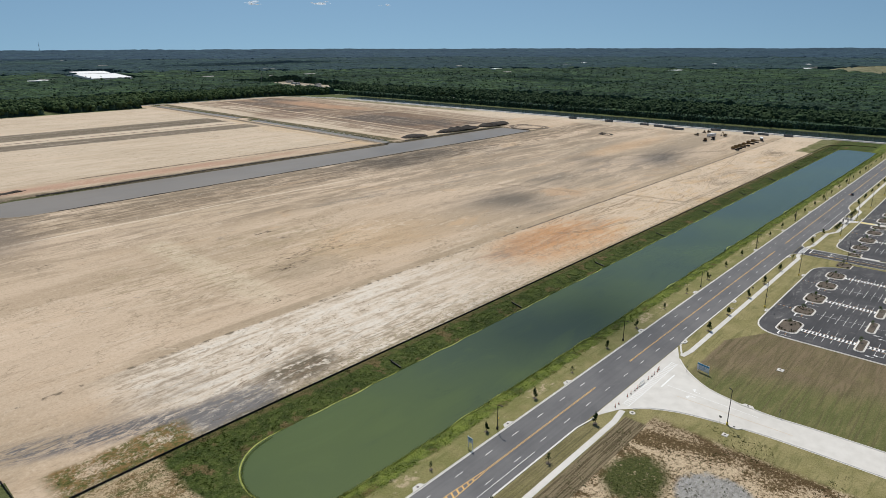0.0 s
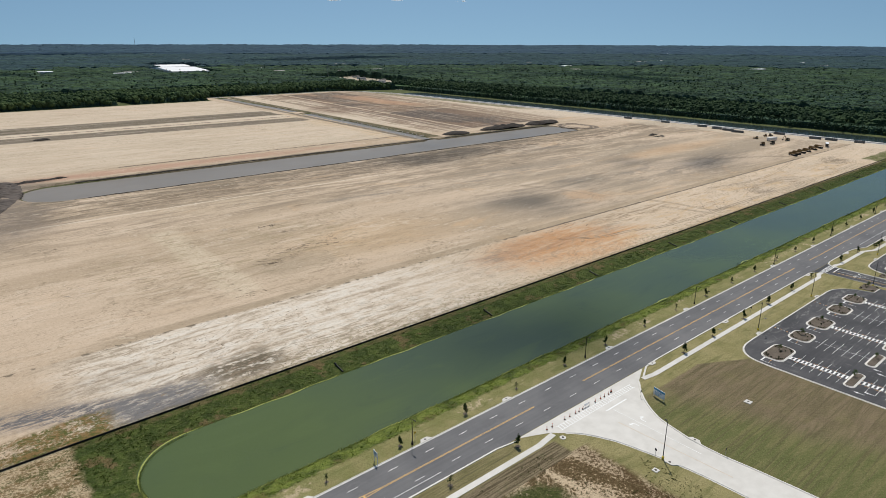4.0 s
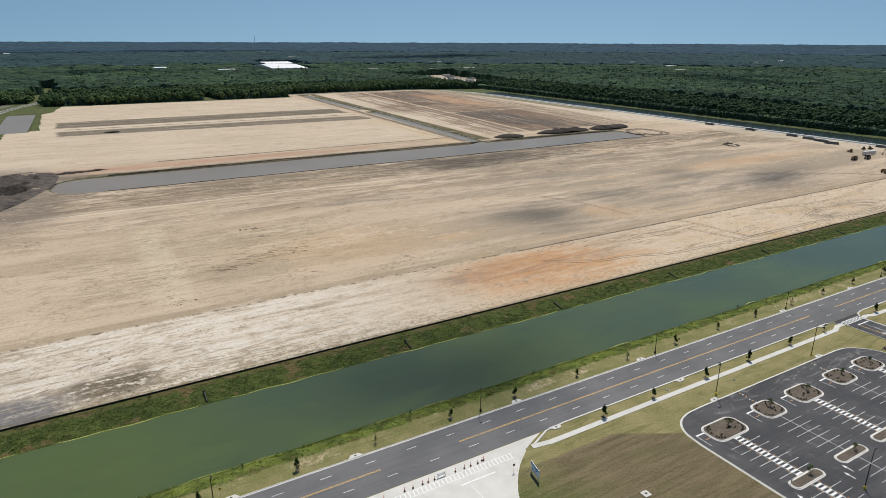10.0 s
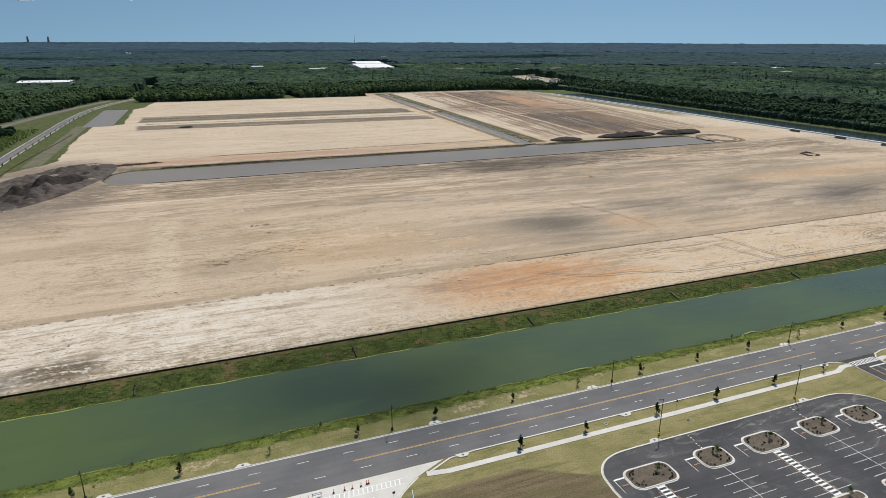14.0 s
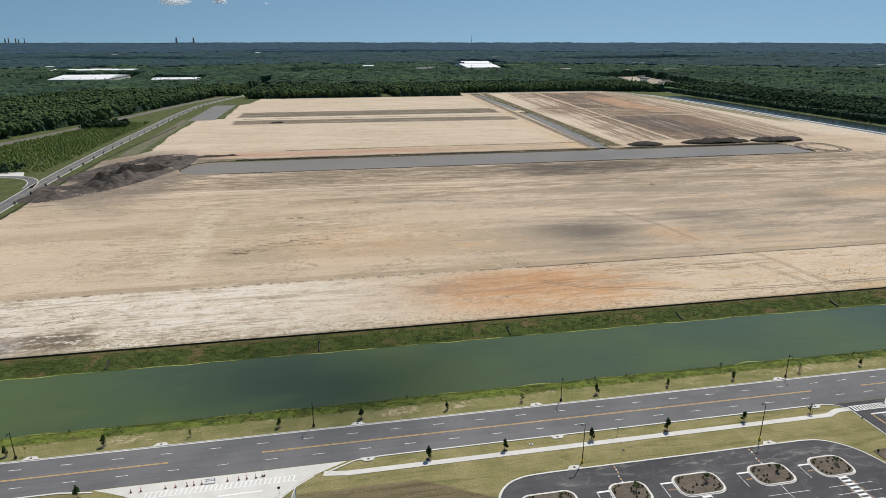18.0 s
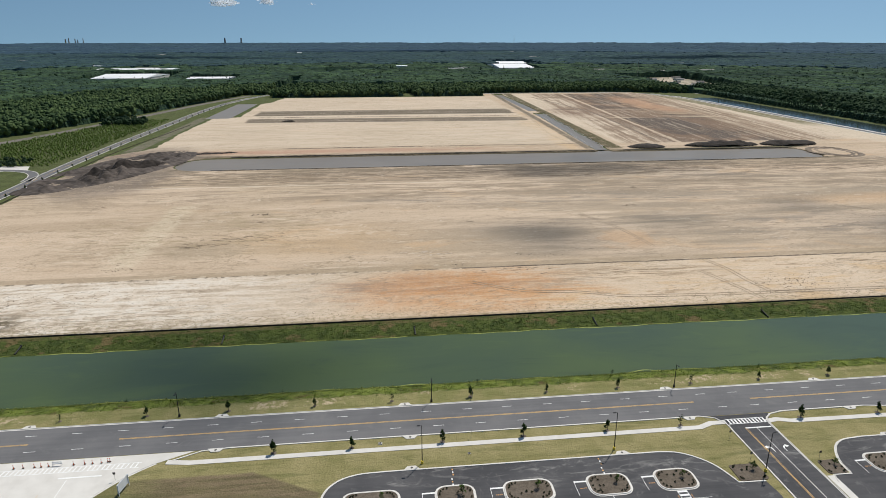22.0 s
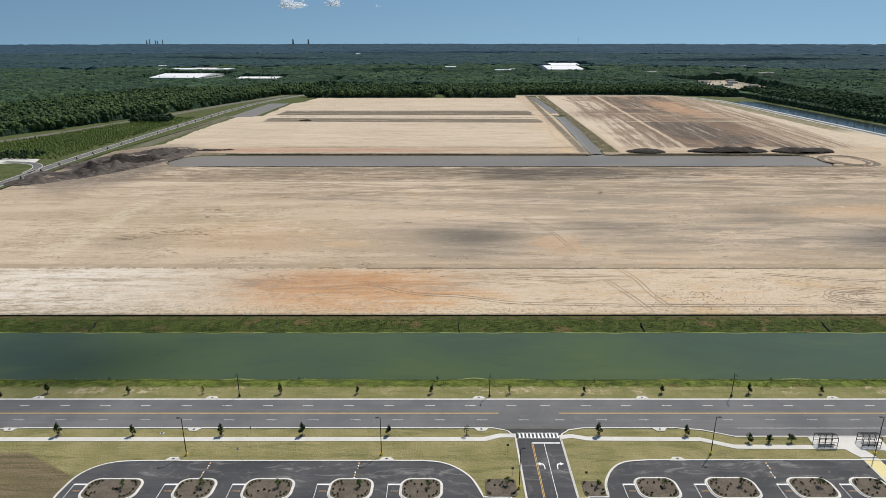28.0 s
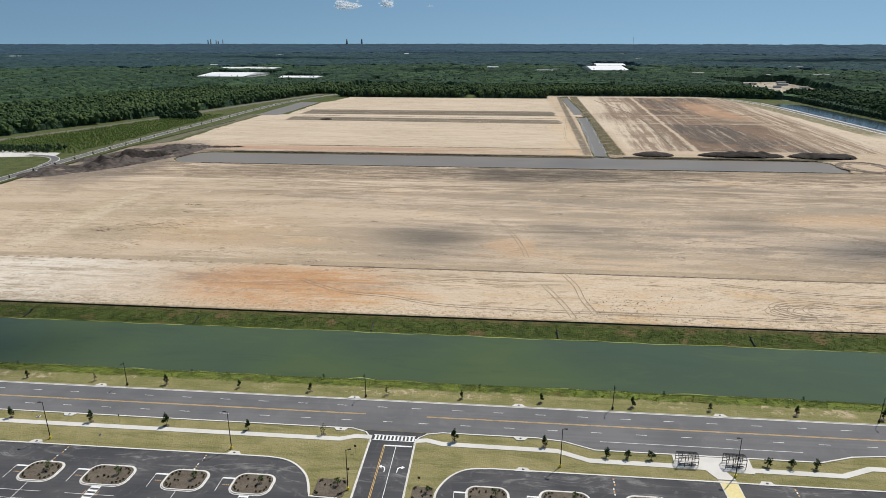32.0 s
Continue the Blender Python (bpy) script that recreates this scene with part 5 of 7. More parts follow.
# ---- lamps ----
def lamp(x, y, h, arm, turn, base, label, group):
    l = thing("street_lamp", label, "lamp", pose(x, y, 0.0, 0, 0, turn), group)
    part("pole", rodded((0, 0, 0), (0, 0, h), 0.13, 0.08, 10), BLACK_METAL, l)
    part("base", rodded((0, 0, -0.1), (0, 0, 0.75), 0.34, 0.32, 12), base, l)
    part("arm", rodded((0, 0, h - 0.15), (arm, 0, h), 0.06, 0.05), BLACK_METAL, l)
    part("lamp_head", boxed(arm - 0.1, arm + 0.75, -0.2, 0.2, h - 0.07, h + 0.09, bevel=0.04), BLACK_METAL, l)
    return l


first_n = lamp(200.4, 93.6, 8.0, 0.9, -90, BLACK_METAL, "slim black roadside lamp post on the grass verge", "road lamps")
for x in (-25, 50, 124.1, 273.9, 350.7, 425.0, 500, 575, 650, 725):
    copy_thing(first_n, pose(x, 93.3, 0, 0, 0, -90))
first_s = lamp(268.8, 64.6, 11.4, 0.5, 180, YELLOW_METAL, "tall black lot lamp on a yellow base", "parking lot lamps")
for x, y, a in ((170.6, 45.6, 60), (320.2, 64.7, 180), (407.2, 65.0, 0), (450.6, 65.0, 180), (355.0, 51.7, 20), (495, 65.0, 0), (545, 65, 0), (263.4, 18, 0), (301, 16, 0)):
    copy_thing(first_s, pose(x, y, 0, 0, 0, a))

# ---- roadside trees ----
for k, x in enumerate((25, 49, 73, 98.3, 121, 145, 167, 191, 214, 239, 262, 286, 310, 333, 357, 380, 404, 431, 453.5, 478, 502, 526, 551, 575, 600, 624, 648, 673, 697, 722, 746, 771)):
    thin = x in (98.3, 167, 262, 357)
    plant_tree(SAPLINGS[k % 2] if thin else OAKS[k % 3], x, 94.9, 0, k * 67, 0.72 + 0.1 * ((k * 7) % 3), "thin sapling on the road verge" if thin else "young dark green tree on the road verge", "trees along the road")
for k, x in enumerate((49, 73, 97, 121, 145.4, 230, 250.5, 275, 297.5, 321.5, 343, 379.4, 403.6, 499, 523, 548, 572, 596, 620, 645, 670, 694, 718, 742)):
    thin = x in (121, 343)
    plant_tree(SAPLINGS[k % 2] if thin else OAKS[(k + 1) % 3], x, 74.0 if x < 160 else 73.2, 0, k * 51, 0.92 + 0.08 * (k % 3), "thin sapling beside the footpath" if thin else "young dark green tree beside the footpath", "trees along the footpath")
for k, x in enumerate((419.6, 425.2, 431.1, 460.3, 466.3, 472.1)):
    plant_tree(ROUNDS[k % 2], x, 70.0, 0, k * 43, 1.0, "small round tree beside the bus shelters", "shelter trees")
for k in range(13):
    x = 80 + k * 51 + rnd.uniform(-6, 6)
    plant_tree(SAPLINGS[k % 2], x, 103.6 + rnd.uniform(-0.5, 0.6), -1.0, k * 91, 0.45 + 0.2 * rnd.random(), "spindly sapling on the canal bank", "bank saplings")

# ---- drain inlets, manholes ----
def inlet(x, y, turn):
    i = thing("drain_inlet", "pale concrete kerb drain inlet", "drain", pose(x, y, 0.0, 0, 0, turn), "drain inlets")
    part("apron", slab([(-2.2, -0.2), (2.2, -0.2), (1.1, 1.3), (-1.1, 1.3)], -0.1, 0.19), CONCRETE, i)
    part("lid", rodded((0, 0.55, 0.19), (0, 0.55, 0.215), 0.33, seg=14), MACHINE_DARK, i)
    return i


first_i = inlet(212.7, 92.0, 0)
for x in (91, 128, 160, 265.8, 347.4, 397.3, 455.6, 510, 570):
    copy_thing(first_i, pose(x, 92.0, 0))
for x in (214.5, 266.4, 347.2, 397.4, 510):
    copy_thing(first_i, pose(x, 76.6, 0, 0, 0, 180))
for x in (266.0, 321.7, 397.7, 457.5):
    copy_thing(first_i, pose(x, 62.4, 0))
copy_thing(first_i, pose(184.2, 44.3, 0, 0, 0, -90))
copy_thing(first_i, pose(171.2, 43.6, 0, 0, 0, 90))


def manhole(x, y, half, round_pad, label):
    h = thing("manhole", label, "manhole", pose(x, y, 0.0))
    bm = rodded((0, 0, -0.1), (0, 0, 0.12), half, seg=20) if round_pad else boxed(-half, half, -half, half, -0.1, 0.18, bevel=0.04)
    part("pad", bm, CONCRETE, h)
    part("lid", rodded((0, 0, 0.12), (0, 0, 0.22), 0.35, seg=14), MACHINE_DARK, h)


manhole(215.4, 43.7, 1.0, False, "square concrete manhole pad in dry grass")
manhole(165.0, 44.2, 0.8, False, "square concrete manhole pad on earth")
manhole(157.8, 68.6, 0.9, True, "round concrete manhole pad in bare earth")
manhole(258.2, 74.2, 0.5, False, "small white utility pad on brown turf")
manhole(281.5, 67.3, 0.35, False, "small utility marker on mown grass")

# ---- signs ----
def board_sign(x, y, turn, w, h, lift, label, bars):
    s = thing("sign_board", label, "sign", pose(x, y, 0.0, 0, 0, turn))
    part("board", boxed(-w / 2, w / 2, -0.06, 0.06, lift, lift + h, bevel=0.02), SIGN_WHITE, s)
    part("header_panel", boxed(-w / 2 + 0.05, w / 2 - 0.05, -0.075, -0.062, lift + h * 0.72, lift + h - 0.05), SIGN_BLUE, s)
    for k in range(bars):
        z = lift + h * (0.58 - 0.14 * k)
        part("text_bar", boxed(-w * 0.36, w * (0.3 - 0.08 * k), -0.075, -0.062, z, z + h * 0.05), SIGN_BLUE, s)
    for a in (-w / 2 + 0.15, w / 2 - 0.15):
        part("post", boxed(a - 0.06, a + 0.06, 0.07, 0.19, -0.2, lift + h), SIGN_WHITE, s)
    return s


board_sign(196.0, 62.4, 258, 4.4, 2.5, 0.7, "white and blue site sign board on posts", 4)
board_sign(111.9, 93.2, 262, 2.0, 1.6, 1.9, "white sign board on two tall posts", 3)
for x, y, turn, yellow in ((126, 94.5, 180, 1), (286.5, 93.8, 90, 0), (283, 74, 90, 0), (353.6, 66, 180, 0), (353.9, 56.5, 180, 0), (372, 55, 0, 0), (192.5, 66.5, 0, 0), (170, 47.5, 90, 0), (184.6, 35.6, 0, 0), (248, 27.5, 0, 0)):
    s = thing("road_sign", "small yellow warning sign on a post" if yellow else "small sign seen from behind on a thin post", "sign", pose(x, y, 0, 0, 0, turn), "road signs")
    part("post", rodded((0, 0, -0.2), (0, 0, 2.5), 0.035), STEEL, s)
    part("plate", boxed(-0.32, 0.32, -0.06, -0.035, 1.8, 2.45, bevel=0.01), SIGN_YELLOW if yellow else MACHINE_DARK, s)


def cone(x, y):
    c = thing("traffic_delineator", "orange and white plastic delineator on a black foot", "traffic cone", pose(x, y, 0.036), "delineators at the drive")
    part("foot", rodded((0, 0, 0), (0, 0, 0.1), 0.28, seg=10), RUBBER, c)
    part("tube", rodded((0, 0, 0.1), (0, 0, 1.15), 0.1, 0.07, 10), CONE_ORANGE, c)
    part("band", rodded((0, 0, 0.7), (0, 0, 0.9), 0.105, 0.1, 10), WHITE_PAINT, c)
    return c


first_c = cone(157.2, 73.9)
for x in (159.5, 165.1, 167.4, 170.1, 171.7, 173.5, 179.6, 182.3, 184.2, 186.4, 187.9, 188.4):
    copy_thing(first_c, pose(x, 73.9 + (0.3 if x > 187 else 0.0), 0.036))
bar = thing("barricade", "white folding traffic barricade on pale concrete", "barricade", pose(175.6, 74.1, 0.036))
for z in (0.5, 0.95):
    part("board", boxed(-1.2, 1.2, -0.04, 0.04, z, z + 0.25), SIGN_WHITE, bar)
for a in (-1, 1):
    for b in (-0.45, 0.45):
        part("leg", rodded((a, b, 0), (a, 0, 1.2), 0.035), STEEL, bar)

# ---- silt fences ----
def silt_fence(name, points, label):
    f = thing(name, label, "fence")
    line = spline(points, 3.0)
    k = 0
    while k < len(line) - 1:
        seg = line[k:k + 6]
        if len(seg) > 1:
            part("fabric_panel", sweep([Vector((p.x, p.y, float(height(p.x, p.y)))) for p in seg], [(-0.03, -0.1), (-0.05, 0.58), (0.05, 0.58), (0.03, -0.1)]), BLACK_FABRIC, f)
        k += 5
    bm = bmesh.new()
    for p in line:
        z = float(height(p.x, p.y))
        box(bm, p.x - 0.04, p.x + 0.04, p.y + 0.05, p.y + 0.13, z - 0.2, z + 1.1)
    ob = part("stake", bm, BARK, f)
    ob["kind"] = "stuff"


silt_fence("silt_fence", [(-40, 151.0), (30, 151.8), (90, 152.4), (350, 152.6), (680, 153.4), (768, 153.6), (790, 149), (801, 135), (804, 112)], "long black silt fence along the canal bank")
silt_fence("silt_fence", [(22, 155), (20, 200), (12, 350), (10.5, 440), (11, 560), (22, 690), (28, 770)], "black silt fence along the site road")
for k in range(10):
    d = thing("slope_drain", "black corrugated pipe down the grassy bank", "pipe", pose(131.5 + 70.4 * k, 147.6, -0.02), "slope drains")
    bm = bmesh.new()
    rod(bm, (0, -1.8, 0.0), (0, -6.6, -0.85), 0.25, seg=10)
    part("pipe", bm, BLACK_PLASTIC, d)
    part("collar", rodded((0, -2.1, 0.03), (0, -1.7, 0.1), 0.4, seg=10), BLACK_PLASTIC, d)


# ---- bank growth ----
def scatter(name, me_list, places, label, category, lift=0.0):
    """One object of many small plants, each a turned copy of a mesh."""
    data = []
    for me in me_list:
        n = len(me.vertices)
        co = np.empty(n * 3)
        me.vertices.foreach_get("co", co)
        data.append((co.reshape(-1, 3), np.array([list(p.vertices) for p in me.polygons])))
    rs = np.random.RandomState(len(places))
    V, F, base = [], [], 0
    for i, (x, y, s) in enumerate(places):
        co, fa = data[i % len(data)]
        a = rs.uniform(0, 6.28)
        c, q = math.cos(a), math.sin(a)
        R = np.array(((c, -q, 0), (q, c, 0), (0, 0, 1)))
        V.append((co * s) @ R.T + np.array((x, y, float(height(x, y)) + lift)))
        F.append(fa + base)
        base += len(co)
    ob = new(name, mesh_data(name, np.concatenate(V).tolist(), np.concatenate(F).tolist(), me_list[0].materials[0]))
    return tagged(ob, label, category, kind="stuff")


def tuft(seed, r, h, n, material):
    rs = np.random.RandomState(seed)
    v, f = [], []
    for _ in range(n):
        a, b = rs.uniform(0, 6.28), rs.uniform(0, r)
        x, y = b * math.cos(a), b * math.sin(a)
        t = rs.uniform(0, 6.28)
        dx, dy = 0.09 * math.cos(t), 0.09 * math.sin(t)
        hh = h * rs.uniform(0.5, 1.1)
        i = len(v)
        v += [(x - dx, y - dy, 0), (x + dx, y + dy, 0), (x * 1.5 + rs.uniform(-.15, .15), y * 1.5 + rs.uniform(-.15, .15), hh)]
        f.append((i, i + 1, i + 2))
    return mesh_data("tuft", v, f, material)


rs = np.random.RandomState(21)
reed_places = []
for x in np.arange(64, 772, 0.8):
    j = 0.7 * math.sin(x * 0.11) + 0.5 * math.sin(x * 0.37)
    reed_places.append((x, 104.9 + 0.35 * j, rs.uniform(0.6, 1.2)))
    reed_places.append((x, 140.3 - 0.25 * j, rs.uniform(0.4, 0.9)))
for a in np.arange(90, 270, 1.6):
    reed_places.append((79 + 16.7 * math.cos(radians(a)), 122 + 16.9 * math.sin(radians(a)), rs.uniform(0.6, 1.1)))
scatter("shore_reeds", [tuft(i, 0.6, 0.6, 14, REED) for i in range(3)], reed_places, "yellow-green reeds along the canal waterline", "reeds", 0.05)
south_places = [(rs.uniform(60, 772), rs.uniform(98.6, 104.8), rs.uniform(0.5, 1.2)) for _ in range(3800)]
scatter("bank_grass_south", [tuft(10 + i, 0.7, 0.2, 14, SOUTH_BANK) for i in range(4)], south_places, "lush yellow-green grass on the road-side bank", "grass")
bank_places = [(rs.uniform(60, 790), rs.uniform(141.0, 151.8), rs.uniform(0.4, 1.1)) for _ in range(6500)]
scatter("bank_grass_north", [tuft(20 + i, 0.7, 0.24, 14, BANK_GRASS) for i in range(4)], bank_places, "lush dark grass on the site-side bank", "grass")
fringe = [Vector((x, 105.0 + 0.45 * math.sin(x * 0.11) + 0.3 * math.sin(x * 0.37) + (1.6 * math.exp(-((x - 269) / 5) ** 2) + 1.2 * math.exp(-((x - 347) / 4) ** 2) + 1.4 * math.exp(-((x - 452) / 6) ** 2)), -1.19)) for x in np.arange(78, 772, 1.5)]
back = [Vector((x, 140.2 - 0.3 * math.sin(x * 0.13) - 0.25 * math.sin(x * 0.41), -1.19)) for x in np.arange(770, 78, -1.5)]
west_end = [Vector((79 + 16.8 * math.cos(radians(a)), 122.6 + 17.5 * math.sin(radians(a)), -1.19)) for a in range(92, 268, 6)]
tagged(part("algae_fringe", sweep(back + west_end + fringe, [(-0.32, -0.05), (-0.12, 0.04), (0.12, 0.04), (0.32, -0.05)]), REED), "yellow-green algae fringe along the canal waterline", "algae", kind="stuff")


# ---- site roads ----
def lane_road(name, points, w, label, dash=True, step=8.0, surface=ROAD):
    line = spline(points, step)
    r = tagged(part(name, sweep(line, [(-w / 2, -0.2), (-w / 2, 0.05), (w / 2, 0.05), (w / 2, -0.2)]), surface), label, "road", kind="structure")
    for s in (-1, 1):
        part("kerb", sweep(line, [(s * w / 2 - 0.3, 0.0), (s * w / 2 - 0.3, 0.12), (s * w / 2 + 0.3, 0.12), (s * w / 2 + 0.3, 0.0)]), KERB, r)
    if dash:
        part("centre_line", sweep(line, [(-0.12, 0.056), (0.12, 0.056)]), YELLOW_PAINT, r)
    return r


lane_road("road_west", [(2, 92), (2, 250), (-1, 380), (-5, 480), (-5, 620), (-1, 800), (2, 920), (14, 1060), (40, 1170), (70, 1260), (90, 1400)], 10.5, "grey asphalt road along the site")
lane_road("road_east", [(843, 60), (843, 1000), (836, 1090), (812, 1165), (770, 1204), (700, 1214), (478, 1212)], 8.5, "pale road with white kerbs round the site", False, 8.0, ROAD)
path_slab("pavement_east_road", [(850.2, 100), (850.2, 1000), (843.4, 1092), (818.4, 1171)], 3.2)
path_slab("pavement_east_site", [(836.6, 160), (836.6, 1000), (829.6, 1088), (806, 1160)], 2.2)
for k in range(26):
    plant_tree(OAKS[k % 3], 849.5 + 1.5, 140 + k * 36, 0, k * 77, 1.0, "young street tree beside the site road", "trees along the east road")
for k in range(24):
    plant_tree(OAKS[k % 3], np.interp(380 + k * 28, [380, 480, 620, 800, 920, 1060], [6.5, 2.5, 2.5, 6.5, 10, 22]), 380 + k * 28, 0, k * 77, 0.9, "young street tree beside the west road", "trees along the west road")
tagged(part("pavement_west_lot", slab([(-190, 462), (-84, 470), (-30, 484), (-36, 500), (-90, 508), (-190, 515)], -0.2, 0.04), CONCRETE), "pale concrete yard beside the road", "yard", kind="structure")
lane_road("road_yard", [(-60, 486), (-36, 481), (-21, 471), (-12, 455), (-8, 436)], 7.0, "short curved drive from the road to a yard", False, 3.0)
tagged(part("rail_track_bed", sweep(spline([(-172, 540), (-116, 680), (-71, 850), (-37, 1000), (-8, 1110), (26, 1210)], 20), [(-7, -0.1), (-6, 0.25), (6, 0.25), (7, -0.1)]), plain("grey_ballast", (0.12, 0.11, 0.095), (0.19, 0.17, 0.15), 0.5, 0.95)), "grey gravel track bed beside the trees", "track", kind="structure")
tagged(part("dirt_crossing", slab([(470, 855), (530, 858), (530, 880), (470, 878)], -0.9, 0.16), SOIL_NORTH), "dirt crossing over the drainage channel", "earth bridge", kind="structure")


# ---- spoil heaps ----
def heap(name, outline_fn, x0, x1, y0, y1, h, seed, label, step=2.0, rough=0.35, earth=SPOIL):
    xs, ys = np.arange(x0, x1 + step, step), np.arange(y0, y1 + step, step)
    X, Y = np.meshgrid(xs, ys, indexing="ij")
    E = np.clip(outline_fn(X, Y), 0, 1)
    E = E * np.clip(0.75 + 1.3 * np.array([[noise.noise(Vector((x * 0.03, y * 0.03, seed))) for y in ys] for x in xs]), 0, 1.2) if rough > 1 else E
    Z = np.zeros_like(X)
    for i in range(X.shape[0]):
        for j in range(X.shape[1]):
            v = Vector((X[i, j] * 0.045 + seed, Y[i, j] * 0.045, 0.3))
            a = noise.fractal(v, 0.9, 2.1, 5)
            b = abs(noise.noise(Vector((X[i, j] * 0.11, Y[i, j] * 0.06 + seed, 1.7))))
            Z[i, j] = max(0.0, E[i, j] * h * ((0.25 + rough * a * 0.8 + 1.5 * b) if rough > 0.5 else (0.62 + rough * a + 0.4 * b))) - (0.5 if E[i, j] < 0.02 else 0.0)
    nx, ny = X.shape
    idx = np.arange(nx * ny).reshape(nx, ny)
    F = np.stack([idx[:-1, :-1], idx[1:, :-1], idx[1:, 1:], idx[:-1, 1:]], -1)[E[:-1, :-1] > 0]
    V = np.stack([X, Y, Z + 0.05], -1).reshape(-1, 3)
    return tagged(new(name, mesh_data(name, V.tolist(), F.reshape(-1, 4).tolist(), earth)), label, "earth heap")


def oval(cx, cy, rx, ry, turn=0.0, p=1.6):
    c, s = math.cos(radians(turn)), math.sin(radians(turn))

    def f(x, y):
        u, v = (x - cx) * c + (y - cy) * s, -(x - cx) * s + (y - cy) * c
        return np.clip(1.25 - ((np.abs(u) / rx) ** 2 + (np.abs(v) / ry) ** 2) * 1.25, 0, None) ** (1 / p)
    return f


heap("earth_mound", oval(44, 478, 98, 36, 68), 2, 98, 378, 578, 4.2, 3, "large grey-brown heap of dug spoil", 1.5, 1.1, GREY_SPOIL)
heap("earth_mound", oval(54, 478, 50, 12, 62), 14, 94, 420, 540, 7.0, 31, "dark crumbling ridge on a spoil heap", 1.2, 0.9)
heap("earth_mound", oval(104, 548, 26, 4, 8), 76, 132, 538, 558, 1.6, 37, "low dark tongue of spoil by the pond", 1.0, 0.6)
heap("earth_mound", oval(617, 541, 40, 12), 575, 660, 526, 556, 5.5, 9, "long dark heap of topsoil by the pond", 1.5)
heap("earth_mound", oval(690, 540, 31, 13), 656, 724, 524, 556, 6.0, 14, "dark heap of topsoil by the pond", 1.5)
heap("earth_mound", oval(536, 540, 20, 12), 514, 558, 526, 556, 3.5, 19, "low dark heap beside the channel", 1.5)
heap("earth_mound", oval(148, 792, 9, 5), 136, 160, 784, 800, 2.2, 23, "small heap of dark earth on graded soil", 1.0)

# ---- woods ----
ICO = bmesh.new()
bmesh.ops.create_icosphere(ICO, subdivisions=1, radius=1.0)
ICO_V = np.array([v.co[:] for v in ICO.verts])
ICO_F = np.array([[v.index for v in f.verts] for f in ICO.faces])
ICO.free()


def big_mesh(name, V, F, material, smooth=False):
    """A mesh of triangles from large arrays."""
    me = bpy.data.meshes.new(name)
    V, F = np.asarray(V, np.float32), np.asarray(F, np.int32)
    me.vertices.add(len(V))
    me.vertices.foreach_set("co", V.reshape(-1))
    me.loops.add(F.size)
    me.loops.foreach_set("vertex_index", F.reshape(-1))
    me.polygons.add(len(F))
    me.polygons.foreach_set("loop_start", np.arange(0, F.size, 3, dtype=np.int32))
    me.polygons.foreach_set("use_smooth", np.full(len(F), smooth))
    me.materials.append(material)
    me.update(calc_edges=True)
    return me


def woods(name, pts, h_lo, h_hi, material, label, seed, lobes=5, pine=False, grow=None):
    """A stand of trees: each a heap of ragged leafy lobes over a dark core."""
    r = np.random.RandomState(seed)
    n = len(pts)
    pts = np.asarray(pts)
    grow = np.ones(n) if grow is None else grow
    W = r.uniform(h_lo, h_hi, n) * grow
    H = W / grow * np.minimum(grow, 1.75)
    if lobes < 3:
        H = H * np.array([1.0 + (0.7 if lobes == 2 else 0.25) * noise.noise(Vector((x * 0.007, y * 0.007, 8.8))) for x, y in pts])
    Z0 = height(pts[:, 0], pts[:, 1])
    V, F = [], []
    for k in range(lobes):
        t = k / max(1, lobes - 1)
        w = (0.17 if pine else 0.27) * W * (1.0 if lobes >= 3 else 1.65 if lobes == 1 else 1.35)
        off = r.normal(size=(n, 2)) * (w * (0.35 if pine else 0.6))[:, None]
        zc = Z0 + H * ((0.30 + 0.62 * t) if pine else (0.36 + 0.42 * t)) + r.uniform(-0.06, 0.06, n) * H
        rad = w * r.uniform(0.6, 1.05, n) * ((1.15 - 0.75 * t) if pine else (1.05 - 0.35 * t))
        v = ICO_V[None] * r.uniform(0.65, 1.3, (n, len(ICO_V), 1))
        v = v * rad[:, None, None] * np.stack([np.ones(n), np.ones(n), 1.05 * H / W], -1)[:, None, :]
        v[:, :, 0] += (pts[:, 0] + off[:, 0])[:, None]
        v[:, :, 1] += (pts[:, 1] + off[:, 1])[:, None]
        v[:, :, 2] += zc[:, None]
        base = sum(len(a) for a in V)
        V.append(v.reshape(-1, 3))
        F.append((ICO_F[None] + (np.arange(n) * len(ICO_V))[:, None, None]).reshape(-1, 3) + base)
    return tagged(new(name, big_mesh(name, np.concatenate(V), np.concatenate(F), material, lobes < 3)), label, "woodland", kind="stuff")


WOOD_EDGE_W = ([300, 560, 653, 832, 1000, 1089, 1215], [-290, -190, -159, -93, -48, -25, 8])


GAP_ROAD = ([1215, 1400, 1523, 1800, 2187, 2400], [60, 84, 78, 62, 30, 10])


def back_road_x(y):
    """The pale road behind the pine belt."""
    return 1011 + (895 - y) * 0.35


